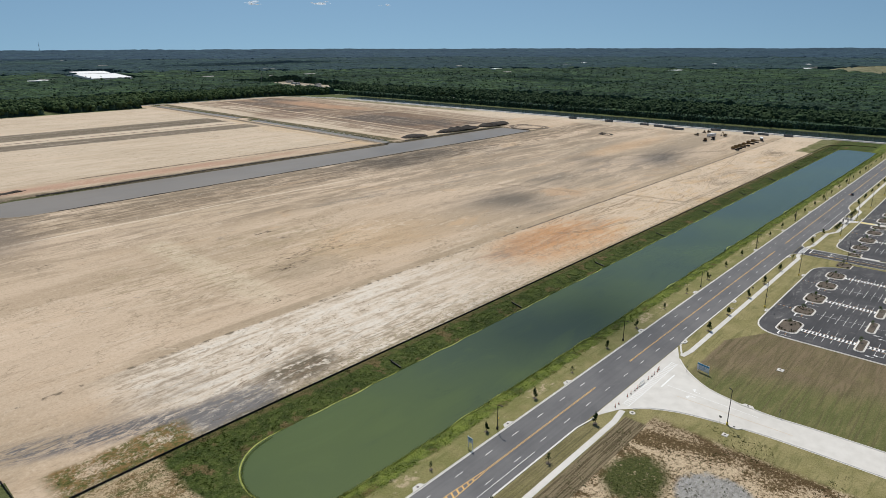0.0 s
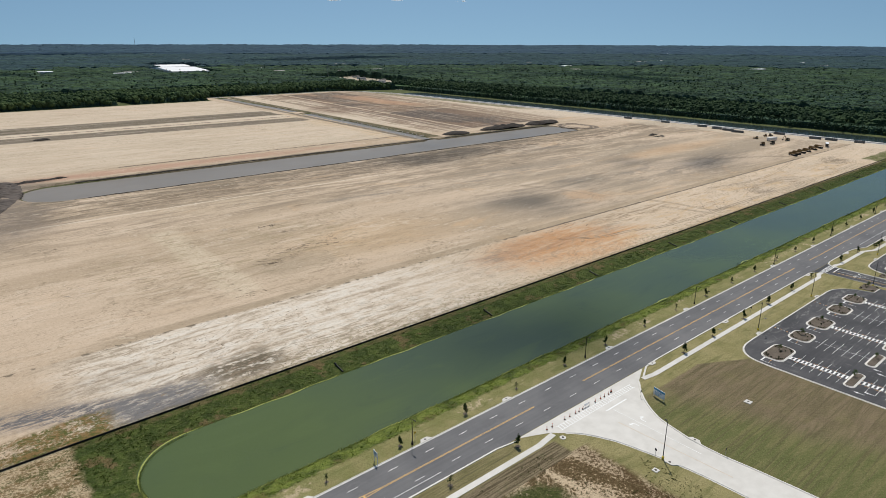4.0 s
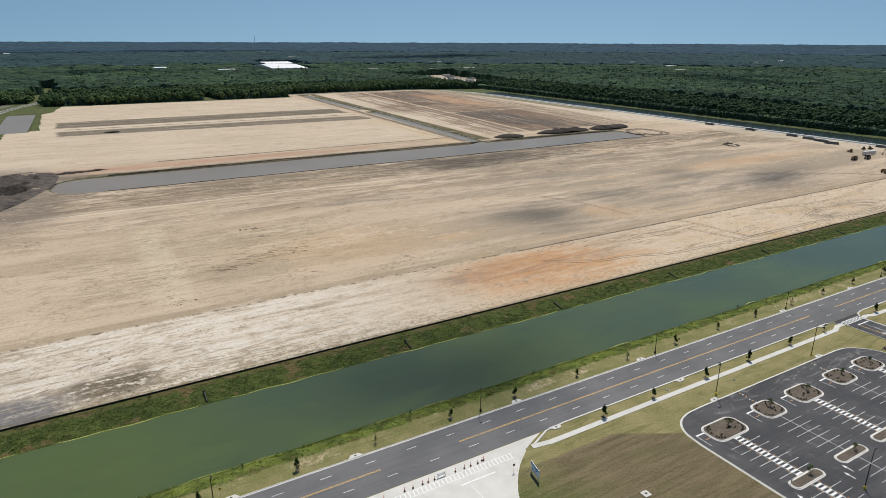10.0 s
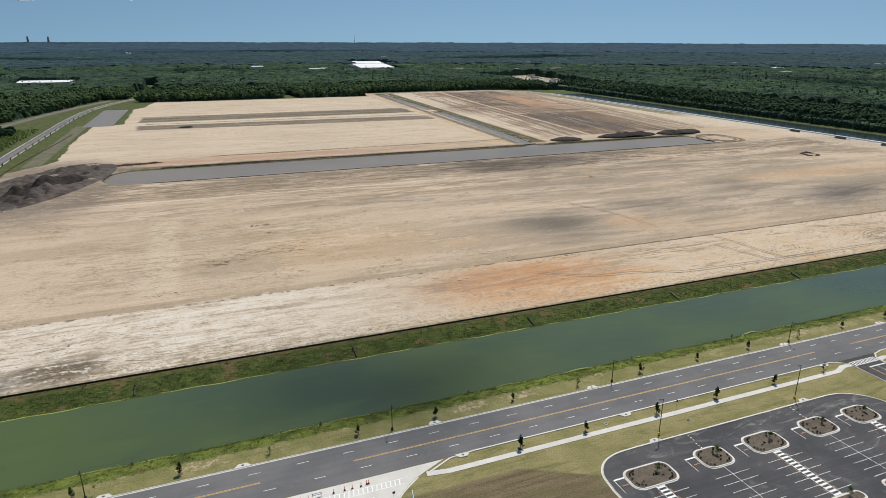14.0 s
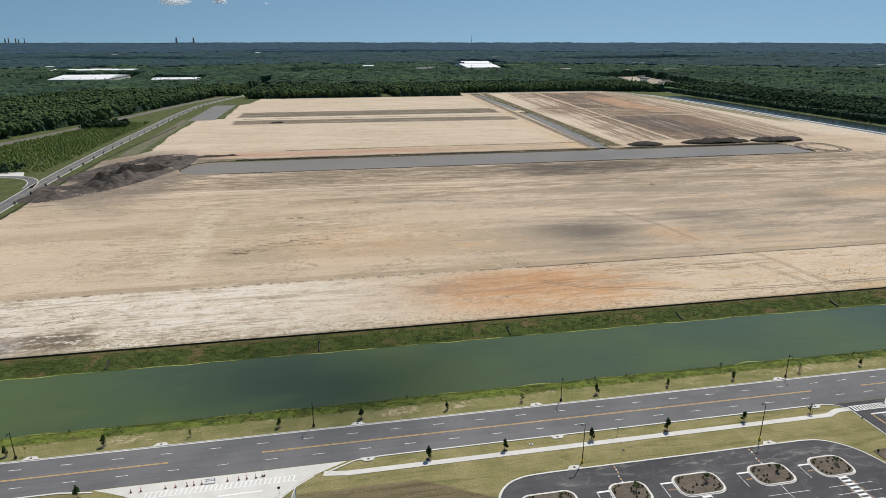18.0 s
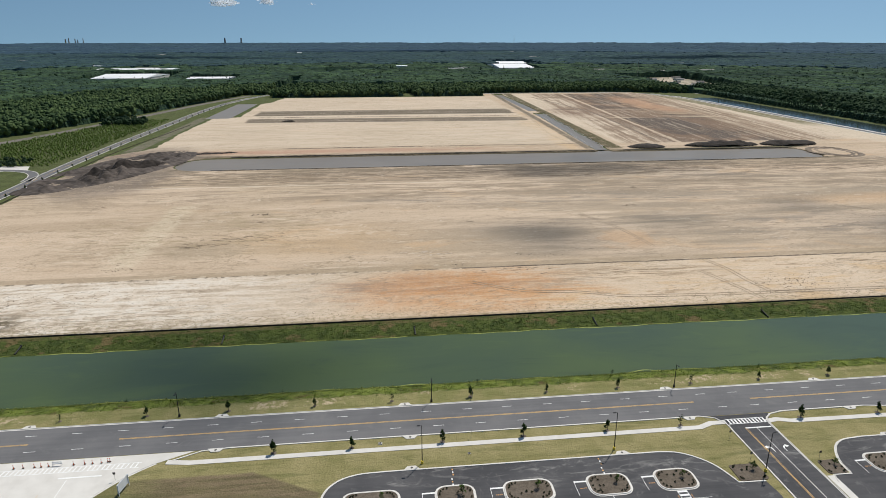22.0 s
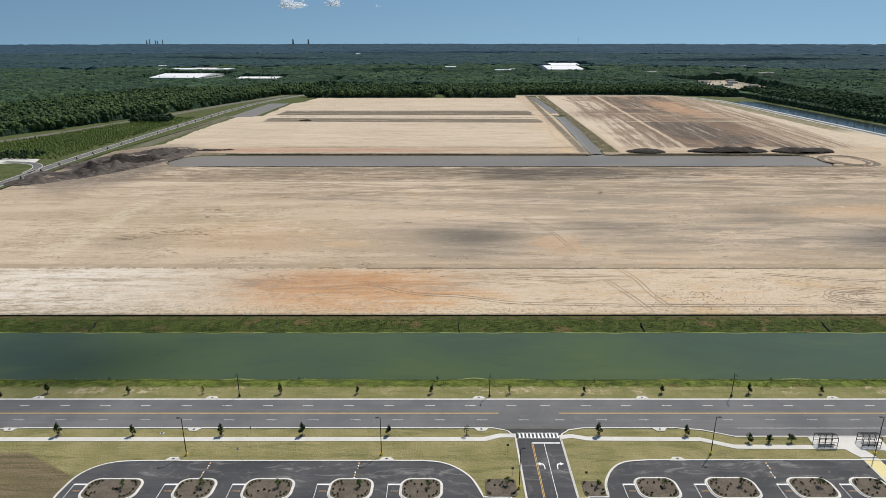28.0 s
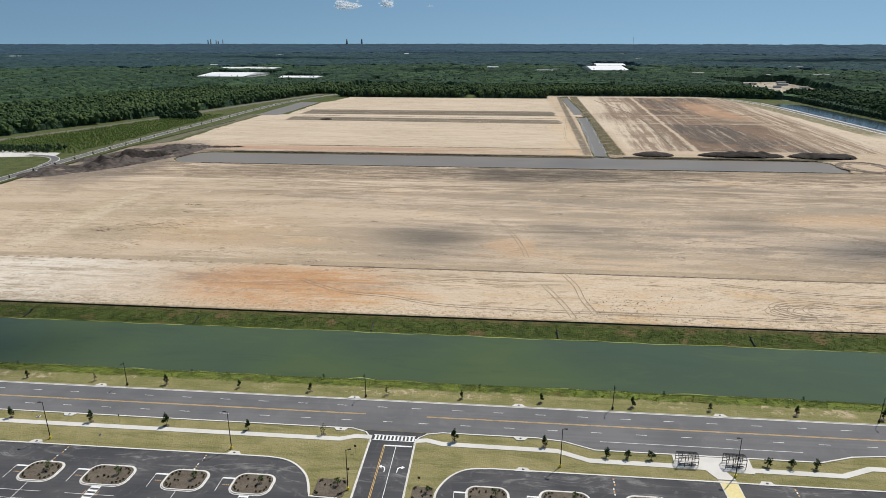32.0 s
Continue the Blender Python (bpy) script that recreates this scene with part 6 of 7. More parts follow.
def in_woods(x, y):
    w = (x < np.interp(y, *WOOD_EDGE_W)) & (y > 300)
    w &= ~((np.abs(x - np.interp(y, *GAP_ROAD)) < 12) & (y > 1215) & (y < 1590))
    n = (y > 1160) & (x > 72) & (x < 478) & ~((x > 322) & (x < 342) & (y < 1230))
    n |= (y > 1228) & (x >= 478) & (x < 760)
    n |= (y > 1228) & (x <= 72) & (x > -400) & ~((x > 55) & (x < 105) & (y < 1420))
    e = (x > 914) & (y > -100) & ~((x > 952) & (x < back_road_x(y) + 8) & (y > 835) & (y < 1200))
    e |= (x > 760) & (y > 1228 - (x - 760) * 0.4) & (y > 1110)
    n &= ~((np.abs(x - np.interp(y, *GAP_ROAD)) < 9) & (y > 1215) & (y < 1590))
    return w | n | e


def jitter_grid(x0, x1, y0, y1, s, seed, keep):
    r = np.random.RandomState(seed)
    X, Y = np.meshgrid(np.arange(x0, x1, s), np.arange(y0, y1, s), indexing="ij")
    X, Y = X + r.uniform(-0.45, 0.45, X.shape) * s, Y + r.uniform(-0.45, 0.45, Y.shape) * s
    m = keep(X, Y)
    return np.stack([X[m], Y[m]], -1)


def clear_of(x, y):
    """Where yards and warehouses leave no trees."""
    c = (x > -440) & (x < -255) & (y > 1510) & (y < 1790)
    c |= (x > -200) & (x < -75) & (y > 1525) & (y < 1660)
    c |= (x > 642 + 6 * np.sin(y * 0.2)) & (x < 792 + 8 * np.sin(y * 0.17)) & (y > 1885 + 10 * np.sin(x * 0.3)) & (y < 2190)
    c |= (x > 712) & (x < 852 + 8 * np.sin(y * 0.17)) & (y > 2150) & (y < 2360)
    c |= (x > 925) & (x < 1100) & (y > 1250) & (y < 1640)
    c |= ((x - 2520) / 170) ** 2 + ((y - 300) / 310) ** 2 < 1
    return c


west = jitter_grid(-560, 10, 440, 1240, 8.5, 1, lambda x, y: in_woods(x, y) & (x < 8) & (x > np.interp(y, *WOOD_EDGE_W) - 260))
woods("woods_west", west, 12, 19, WOOD_GREEN, "dense mixed green woodland beside the track", 2, 8)
north = jitter_grid(-60, 900, 1160, 1360, 9.0, 3, lambda x, y: in_woods(x, y) & (y > 1160))
woods("woods_north", north, 12, 18, WOOD_GREEN, "dense green woodland beyond the site", 4, 8)
belt = jitter_grid(914, 953, 60, 1150, 5.2, 5, in_woods)
woods("woods_pine_belt", belt, 8, 11.5, WOOD_PINE, "planted belt of dark young pines beside the lagoon", 6, 5, True)
east = jitter_grid(950, 1160, 60, 1260, 8.0, 15, lambda x, y: in_woods(x, y) & (x < np.maximum(1000, np.where(y > 835, back_road_x(y) + 8, 960)) + 75))
woods("woods_east", east, 12, 18, WOOD_MIX, "tall mixed pine and broadleaf woods behind the belt", 7, 7)
scrub_pts = jitter_grid(-170, -12, 500, 1000, 3.6, 8, lambda x, y: (x > np.interp(y, [480, 560, 680, 850, 1000], [-140, -146, -102, -56, -28])) & (x < np.interp(y, [480, 620, 800, 1000], [-20, -18, -14, -8])) & (y < 830))
woods("scrub", scrub_pts, 1.6, 3.4, SCRUB, "bright green scrub between track and road", 9, 2)
bush = jitter_grid(-80, -30, 770, 800, 5, 10, lambda x, y: x < 900)
woods("thicket", bush, 7, 12, WOOD_PINE, "dark thicket of bushes beside the road", 11, 4)
bush = jitter_grid(-140, -40, 498, 520, 5, 12, lambda x, y: x < 900)
woods("thicket", bush, 4, 7, WOOD_PINE, "dark bushes at the edge of a yard", 13, 4)


def deep_woods(x, y, d=22.0):
    return in_woods(x, y) & in_woods(x - d, y) & in_woods(x + d, y) & in_woods(x, y - d) & in_woods(x, y + d) & ~clear_of(x, y)


def polar(r0, r1, k, seed):
    """Places spread over the far country, wider apart with distance."""
    r = np.random.RandomState(seed)
    rad = r0 * np.exp(np.arange(0, math.log(r1 / r0), k))
    R, A = np.meshgrid(rad, np.arange(radians(-54), radians(98), k), indexing="ij")
    R = R * (1 + r.uniform(-0.5, 0.5, R.shape) * k)
    A = A + r.uniform(-0.5, 0.5, A.shape) * k
    return 300 + R * np.sin(A), -40 + R * np.cos(A), R


def near_belt(x, y):
    """Where single trees stand over a low understorey."""
    edge = np.interp(y, *WOOD_EDGE_W)
    b = (x < edge) & (x > edge - 250) & (y < 1240)
    b |= (y < 1350) & (x > -60) & (x < 900)
    b |= (x > 910) & (x < np.maximum(1000, np.where(y > 835, back_road_x(y) + 8, 960)) + 65) & (y < 1250)
    return b


def crown_relief(R, A, size, seed):
    """Domes of neighbouring crowns, each with its own height and width: 0 in the gaps, 1 on the tallest."""
    r = np.random.RandomState(seed)
    n = 4096
    ju, jv, wide, tall = r.uniform(-0.42, 0.42, n), r.uniform(-0.42, 0.42, n), r.uniform(0.55, 0.85, n), r.uniform(0.55, 1.0, n)
    u, v = np.log(R) / size, A / size
    cu, cv = np.floor(u), np.floor(v)
    out = np.full(R.shape, 0.22)
    for du in (-1, 0, 1):
        for dv in (-1, 0, 1):
            key = (((cu + du) * 73 + (cv + dv) * 911).astype(np.int64)) % n
            d2 = ((u - (cu + du + 0.5 + ju[key])) ** 2 + (v - (cv + dv + 0.5 + jv[key])) ** 2) / wide[key] ** 2
            out = np.maximum(out, np.where(d2 < 1, tall[key] * (0.42 + 0.58 * np.sqrt(np.clip(1 - d2, 0, 1))), 0))
    return out


def canopy(name, r0, r1, k, size, tall, deep, material, label, seed):
    """The closed canopy of one ring of country, as far as woods stand there."""
    X, Y, R = polar(r0, r1, k, seed)
    m = deep_woods(X, Y, 4.0)
    relief = crown_relief(R, np.arctan2(X - 300, Y + 40), size, seed + 1)
    stand = np.array([noise.fractal(Vector((x * 0.005, y * 0.005, 3.1)), 0.9, 2.1, 3) for x, y in zip(X[::4, ::4].ravel(), Y[::4, ::4].ravel())]).reshape(X[::4, ::4].shape)
    stand = np.repeat(np.repeat(stand, 4, 0), 4, 1)[:X.shape[0], :X.shape[1]]
    top = tall * np.clip(1.0 + (0.42 if r0 < 2000 else 0.2) * stand, 0.5, 1.5) * (1.0 - deep + deep * relief) + np.random.RandomState(seed + 2).uniform(-0.45, 0.45, R.shape) * np.minimum(R, 2000) / 1500
    top = np.where(near_belt(X, Y), np.minimum(top * 0.55, 7.5), top)
    top[0] = 0.0
    Z = height(X, Y) + np.where(m, top, -1.0)
    nx, ny = X.shape
    idx = np.arange(nx * ny).reshape(nx, ny)
    keep = m[:-1, :-1] | m[1:, 1:] | m[1:, :-1] | m[:-1, 1:]
    F = np.stack([idx[:-1, :-1], idx[1:, :-1], idx[1:, 1:], idx[:-1, 1:]], -1)[keep]
    F = np.concatenate([F[:, [0, 2, 1]], F[:, [0, 3, 2]]])
    V = np.stack([X, Y, Z], -1).reshape(-1, 3)
    tagged(new(name, big_mesh(name, V, F, material)), label, "woodland", kind="stuff")


# Crown relief is flattened outwards to soften contrast as distance haze would.
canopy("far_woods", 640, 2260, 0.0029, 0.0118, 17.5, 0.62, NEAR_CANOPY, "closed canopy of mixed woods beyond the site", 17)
canopy("far_mixed_woods", 2200, 3300, 0.0030, 0.0098, 19.0, 0.50, MID_CANOPY, "closed canopy of far pine and broadleaf woods, tinted with haze", 27)
canopy("backdrop_woods", 3220, 4780, 0.0034, 0.0072, 19.0, 0.30, FAR_CANOPY, "endless woods to the horizon, tinted with distance haze", 37)
X, Y, R = polar(900, 2300, 0.02, 31)
m = deep_woods(X, Y, 4.0) & ~near_belt(X, Y) & (np.abs(X - 70) > 60) & (np.random.RandomState(32).uniform(0, 1, X.shape) < 0.8)
woods("tall_pines", np.stack([X[m], Y[m]], -1), 17, 24, WOOD_MIX, "taller single trees standing out of the woods", 34, 3, True)
lane_road("road_behind_pines", [(back_road_x(1215), 1215), (back_road_x(1050), 1050), (back_road_x(930), 930), (back_road_x(825), 825)], 9.0, "pale road behind the pine belt", False, 20.0, CONCRETE)
lane_road("road_through_woods", [(x, y) for y, x in zip(*GAP_ROAD) if 1300 < y < 1900], 9.0, "pale road cut through the woods", False, 20.0, ROAD)
heap("grass_hill", oval(2520, 300, 165, 300, 0, 1.2), 2350, 2690, -6, 606, 30, 41, "broad dry grass hill rising out of the woods", 12.0, 0.06, BARE_HILL).location.z = float(height(2520, 300))


# ---- far buildings ----
def shed(x0, x1, y0, y1, h, label, roof=ROOF_WHITE, group="far sheds"):
    z = float(height((x0 + x1) / 2, (y0 + y1) / 2))
    b = thing("warehouse", label, "building", pose((x0 + x1) / 2, (y0 + y1) / 2, z - 0.3), group)
    w, d = (x1 - x0) / 2, (y1 - y0) / 2
    part("wall", boxed(-w, w, -d, d, 0, h), WALL_PALE, b)
    bm = bmesh.new()
    vs = [bm.verts.new(p) for p in ((-w - 1, -d - 1, h), (w + 1, -d - 1, h), (w + 1, 0, h + d * 0.06), (w + 1, d + 1, h), (-w - 1, d + 1, h), (-w - 1, 0, h + d * 0.06))]
    for q in ((0, 1, 2, 5), (5, 2, 3, 4), (1, 3, 2), (0, 5, 4)):
        bm.faces.new([vs[i] for i in q])
    part("roof", bm, roof, b)
    for k in range(int(w / 14)):
        x = -w + 14 + k * 28
        part("dock_door", boxed(x - 3, x + 3, -d - 0.15, -d - 0.02, 0.5, 5), MACHINE_DARK, b)
    return b


shed(-410, -285, 1570, 1770, 11, "huge white warehouse among trees")
shed(-505, -300, 1850, 1920, 16, "long white warehouse among trees")
shed(-185, -85, 1560, 1640, 12, "white warehouse roof among trees")
shed(712, 812, 2186, 2340, 11, "white industrial shed far beyond the site")
shed(662, 772, 1930, 2184, 11, "long white industrial roof far beyond the site")
for x, y, w, d in ((985, 1300, 12, 9), (1040, 1320, 16, 9), (960, 1440, 14, 12), (1020, 1470, 15, 10), (1070, 1450, 16, 11), (1060, 1540, 22, 12), (990, 1560, 30, 16), (1080, 1600, 20, 12), (-1150, 2900, 260, 60), (180, 3300, 330, 90), (520, 3350, 160, 120), (945, 1362, 13, 10), (970, 1388, 18, 9), (1004, 1350, 14, 11), (1034, 1402, 16, 12), (-60, 2300, 60, 25), (120, 2500, 50, 30), (300, 2450, 70, 30), (1900, 1700, 60, 40), (1500, 2500, 80, 30), (-700, 2500, 60, 30), (-800, 2300, 40, 30)):
    shed(x - w / 2, x + w / 2, y - d / 2, y + d / 2, (4.5 + x % 2) if y < 1700 and w < 50 else 9 + (x % 5), "pale low building among far trees", ROOF_WHITE if w > 100 or x % 2 else ROOF_GREY)


town = random.Random(40)
for k in range(46):
    a, d = radians(town.uniform(-42, 75)), town.uniform(1900, 3400)
    x, y = 300 + d * math.sin(a), -40 + d * math.cos(a)
    if not in_woods(np.array(x), np.array(y)):
        continue
    w, q = town.uniform(12, 34), town.uniform(10, 20)
    shed(x - w, x + w, y - q, y + q, town.uniform(13, 17), "pale building half hidden by trees", town.choice((ROOF_WHITE, ROOF_GREY, ROOF_GREY)), "half-hidden buildings")


def mast(x, y, h, w, label):
    z = float(height(x, y))
    m = thing("mast", label, "tower", pose(x, y, z - 1), "far masts")
    # Paler than steel: distance haze is put into the shaft's colour.
    part("shaft", rodded((0, 0, 0), (0, 0, h), w, w * 0.5, 6), ROOF_GREY, m)


for x, y, h, w in ((1270, 4480, 62, 1.4), (928, 1500, 44, 0.6), (-1700, 4500, 40, 5), (-1720, 4500, 34, 6), (-1660, 4500, 36, 5), (-1640, 4490, 30, 5), (-1610, 4500, 38, 4), (-718, 4560, 44, 9), (-610, 4560, 44, 9)):
    mast(x, y, h + 8, w, "thin grey mast on the horizon" if w < 3 else "grey plant stack on the horizon")


# ---- clouds ----
def cloud(x, y, z, rx, ry, rz, seed, n=26, material=None):
    r = np.random.RandomState(seed)
    p = r.normal(size=(n, 3)) * (0.5 if material else 0.42)
    p[:, 2] = np.abs(p[:, 2])
    size = (r.uniform(0.34, 0.62, n) if material else r.uniform(0.14, 0.40, n)) * (1.15 - np.clip(np.hypot(p[:, 0], p[:, 1]), 0, 0.8))
    bm = bmesh.new()
    for q, s in zip(p, size):
        bmesh.ops.create_icosphere(bm, subdivisions=2, radius=s, matrix=Matrix.Translation(q))
    for v in bm.verts:
        v.co += v.normal * 0.05 * noise.fractal(v.co * 5 + Vector((seed, 0, 0)), 1.0, 2.0, 3)
        v.co = Vector((v.co.x * rx, v.co.y * ry, v.co.z * rz))
    ob = part("cloud", bm, material or CLOUD, None, "", pose(x, y, z), True)
    return tagged(ob, "white cumulus cloud, in view or added unseen to cast shade", "cloud", "", "stuff")


cloud(-690, 4500, 322, 135, 70, 46, 1, 24)
cloud(-400, 4500, 330, 90, 50, 36, 2, 20)
cloud(-120, 4600, 330, 30, 30, 12, 3, 12)
cloud(2410, 3918, 366, 78, 50, 18, 5, 16)
cloud(2768, 3674, 374, 84, 50, 20, 6, 16)
cloud(3108, 3391, 364, 44, 40, 12, 7, 10)
# Unseen clouds added overhead, placed and thinned to shade field, canal and woods.
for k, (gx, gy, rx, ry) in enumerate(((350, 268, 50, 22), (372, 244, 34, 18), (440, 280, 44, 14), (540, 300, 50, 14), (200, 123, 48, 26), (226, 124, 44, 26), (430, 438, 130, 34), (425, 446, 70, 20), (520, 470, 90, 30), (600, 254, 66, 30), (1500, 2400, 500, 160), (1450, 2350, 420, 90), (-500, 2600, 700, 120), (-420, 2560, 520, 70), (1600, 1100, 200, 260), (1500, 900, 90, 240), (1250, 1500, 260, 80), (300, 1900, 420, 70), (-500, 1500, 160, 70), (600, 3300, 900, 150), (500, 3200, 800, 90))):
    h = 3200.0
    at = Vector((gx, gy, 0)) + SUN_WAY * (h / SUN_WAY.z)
    cloud(at.x, at.y, h, rx, ry, 20, 40 + k, 9, SHADE_CLOUD)


# ---- car ----
def car(x, y, turn):
    c = thing("car", "black passenger car driving on the road", "car", pose(x, y, 0.035, 0, 0, turn))
    bm = boxed(-2.3, 2.3, -0.9, 0.9, 0.32, 0.85, bevel=0.12)
    part("body", bm, CAR_PAINT, c)
    bm = bmesh.new()
    low = [bm.verts.new(p) for p in ((-1.9, -0.82, 0.85), (1.1, -0.82, 0.85), (1.1, 0.82, 0.85), (-1.9, 0.82, 0.85))]
    top = [bm.verts.new(p) for p in ((-1.5, -0.66, 1.42), (0.35, -0.66, 1.42), (0.35, 0.66, 1.42), (-1.5, 0.66, 1.42))]
    for i in range(4):
        bm.faces.new((low[i], low[(i + 1) % 4], top[(i + 1) % 4], top[i]))
    part("window_band", bm, GLASS_DARK, c)
    part("roof", boxed(-1.5, 0.35, -0.66, 0.66, 1.41, 1.46, bevel=0.02), CAR_PAINT, c)
    for a in (-1.4, 1.4):
        for b in (-0.85, 0.85):
            w = part("wheel", rodded((a, b - 0.1, 0.33), (a, b + 0.1, 0.33), 0.33, seg=16), RUBBER, c)
            part("rim", rodded((a, b - 0.115, 0.33), (a, b + 0.115, 0.33), 0.2, seg=12), STEEL, w)
    for b in (-0.62, 0.62):
        part("headlight", boxed(2.27, 2.33, b - 0.2, b + 0.2, 0.58, 0.72), SIGN_WHITE, c)
        part("tail_light", boxed(-2.33, -2.27, b - 0.2, b + 0.2, 0.6, 0.74), CONE_ORANGE, c)


car(530, 82.3, 0)


# ---- earthmoving plant ----
def dump_truck(x, y, turn, colour):
    d = thing("dump_truck", "articulated dump truck parked on bare soil", "truck", pose(x, y, 0.06, 0, 0, turn), "parked dump trucks")
    part("cab", boxed(2.6, 4.6, -1.2, 1.2, 1.3, 3.3, bevel=0.15), colour, d)
    part("bonnet", boxed(4.5, 5.6, -1.0, 1.0, 1.2, 2.3, bevel=0.15), colour, d)
    part("windscreen", boxed(4.58, 4.66, -1.0, 1.0, 2.2, 3.1), GLASS_DARK, d)
    part("chassis", boxed(-4.2, 4.6, -0.6, 0.6, 0.8, 1.3), MACHINE_DARK, d)
    bm = bmesh.new()
    v = [bm.verts.new(p) for p in ((-5.0, -1.4, 2.6), (2.2, -1.4, 1.4), (2.4, -1.5, 3.0), (-5.2, -1.5, 3.1), (-5.0, 1.4, 2.6), (2.2, 1.4, 1.4), (2.4, 1.5, 3.0), (-5.2, 1.5, 3.1))]
    for q in ((0, 1, 2, 3), (4, 7, 6, 5), (0, 4, 5, 1), (1, 5, 6, 2)):
        bm.faces.new([v[i] for i in q])
    part("body", bm, colour, d)
    for a in (-3.6, -1.9, 3.6):
        for b in (-1.2, 1.2):
            part("wheel", rodded((a, b - 0.3, 0.8), (a, b + 0.3, 0.8), 0.8, seg=14), RUBBER, d)
    return d


def excavator(x, y, turn):
    e = thing("excavator", "yellow tracked excavator with a raised boom", "excavator", pose(x, y, 0.06, 0, 0, turn), "excavators")
    for b in (-1.3, 1.3):
        part("track", boxed(-2.3, 2.3, b - 0.35, b + 0.35, 0, 1.0, bevel=0.3), MACHINE_DARK, e)
    part("house", boxed(-2.8, 1.6, -1.4, 1.4, 1.2, 2.6, bevel=0.15), CAT_YELLOW, e)
    part("cab", boxed(0.3, 1.9, 0.3, 1.4, 2.0, 3.4, bevel=0.1), GLASS_DARK, e)
    part("boom", rodded((1.4, -0.3, 2.2), (5.4, -0.3, 6.0), 0.4, 0.3), CAT_YELLOW, e)
    part("stick", rodded((5.4, -0.3, 6.0), (8.2, -0.3, 2.6), 0.3, 0.22), CAT_YELLOW, e)
    part("bucket", boxed(7.6, 8.8, -0.9, 0.3, 1.0, 2.4, bevel=0.2), MACHINE_DARK, e)
    return e


def dozer(x, y, turn):
    e = thing("bulldozer", "yellow bulldozer parked on bare soil", "bulldozer", pose(x, y, 0.06, 0, 0, turn), "bulldozers")
    for b in (-1.1, 1.1):
        part("track", boxed(-1.9, 1.9, b - 0.3, b + 0.3, 0, 1.1, bevel=0.3), MACHINE_DARK, e)
    part("body", boxed(-1.6, 1.9, -0.75, 0.75, 0.8, 2.0, bevel=0.12), CAT_YELLOW, e)
    part("cab", boxed(-1.5, 0.1, -0.8, 0.8, 2.0, 3.2, bevel=0.1), MACHINE_DARK, e)
    part("blade", boxed(2.4, 2.75, -1.9, 1.9, 0.1, 1.4, bevel=0.08), CAT_YELLOW, e)
    return e


for k, (x, y) in enumerate(((688, 218), (699, 219), (711, 219), (724, 219), (742, 220), (757, 220))):
    dump_truck(x, y, 60, CAT_YELLOW)
dump_truck(731, 266, 10, CAT_YELLOW)
dump_truck(748, 263, 10, MACHINE_DARK)
excavator(786, 263, 170)
dozer(772, 291, 70)
dozer(800, 293, 30)
dozer(808, 291, 0)


def trailer(x, y, turn, l, material, label):
    t = thing("trailer", label, "trailer", pose(x, y, 0.06, 0, 0, turn), "site trailers")
    part("body", boxed(-l / 2, l / 2, -1.3, 1.3, 0.9, 3.6, bevel=0.08), material, t)
    part("roof_rim", boxed(-l / 2 - 0.1, l / 2 + 0.1, -1.4, 1.4, 3.6, 3.75), SIGN_WHITE, t)
    for a in (-l / 2 + 1.5, -l / 2 + 2.8):
        for b in (-1.1, 1.1):
            part("wheel", rodded((a, b - 0.15, 0.5), (a, b + 0.15, 0.5), 0.5, seg=12), RUBBER, t)


trailer(772, 274, -12, 15, TRUCK_WHITE, "white box trailer parked on bare soil")
trailer(776, 219, 20, 14, MACHINE_DARK, "long dark trailer parked on bare soil")


def pipe_stack(x, y, turn, l, n):
    s = thing("pipe_stack", "stack of grey drainage pipes on bare soil", "pipes", pose(x, y, 0.06, 0, 0, turn), "pipe stacks")
    for row in range(3):
        for k in range(n - row):
            y2 = (k - (n - row - 1) / 2) * 1.02
            part("pipe", rodded((-l / 2, y2, 0.5 + row * 0.88), (l / 2, y2, 0.5 + row * 0.88), 0.5, seg=10), PALE_PIPE, s)


for k, (x, y, a, l) in enumerate(((808, 330, 100, 14), (815, 345, 95, 14), (820, 362, 92, 12), (826, 385, 92, 12), (824, 248, 95, 12), (826, 232, 92, 12), (830, 205, 92, 10), (830, 290, 92, 12), (829, 440, 92, 12), (830, 500, 92, 12))):
    pipe_stack(x, y, a, l, 3)


# ---- tyre tracks and clods on the soil ----
TRACK = plain("pressed_wheel_rut", (0.27, 0.205, 0.135), (0.42, 0.335, 0.245), 0.4, 0.95)


def tyre_track(points, gauge=2.1, w=0.42):
    wander = random.Random(len(points) + int(points[0][0]))
    line = spline([(x + wander.uniform(-0.9, 0.9), y + wander.uniform(-0.9, 0.9)) for x, y in points], 3.0)
    bm = bmesh.new()
    for s in (-1, 1):
        o = sweep([Vector((p.x, p.y, 0.13)) for p in line], [(s * gauge / 2 - w / 2, 0), (s * gauge / 2, 0.03), (s * gauge / 2 + w / 2, 0)])
        me = bpy.data.meshes.new("rut")
        o.to_mesh(me)
        o.free()
        bm.from_mesh(me)
        bpy.data.meshes.remove(me)
    ob = part("tyre_track", bm, TRACK, soil)
    ob["kind"] = "stuff"


tyre_track([(302, 190), (322, 176), (346, 172), (364, 166), (392, 163.5), (430, 163), (484, 163.5)])
tyre_track([(411, 192), (416.5, 171), (421, 158)])
tyre_track([(420, 208), (424.5, 193), (426, 176), (430, 163)])
tyre_track([(386, 298), (397, 271), (402, 245), (405.5, 229)])
tyre_track([(560, 300), (610, 262), (660, 235), (688, 210)])
tyre_track([(236, 346), (300, 372), (330, 384), (420, 388), (560, 380)])
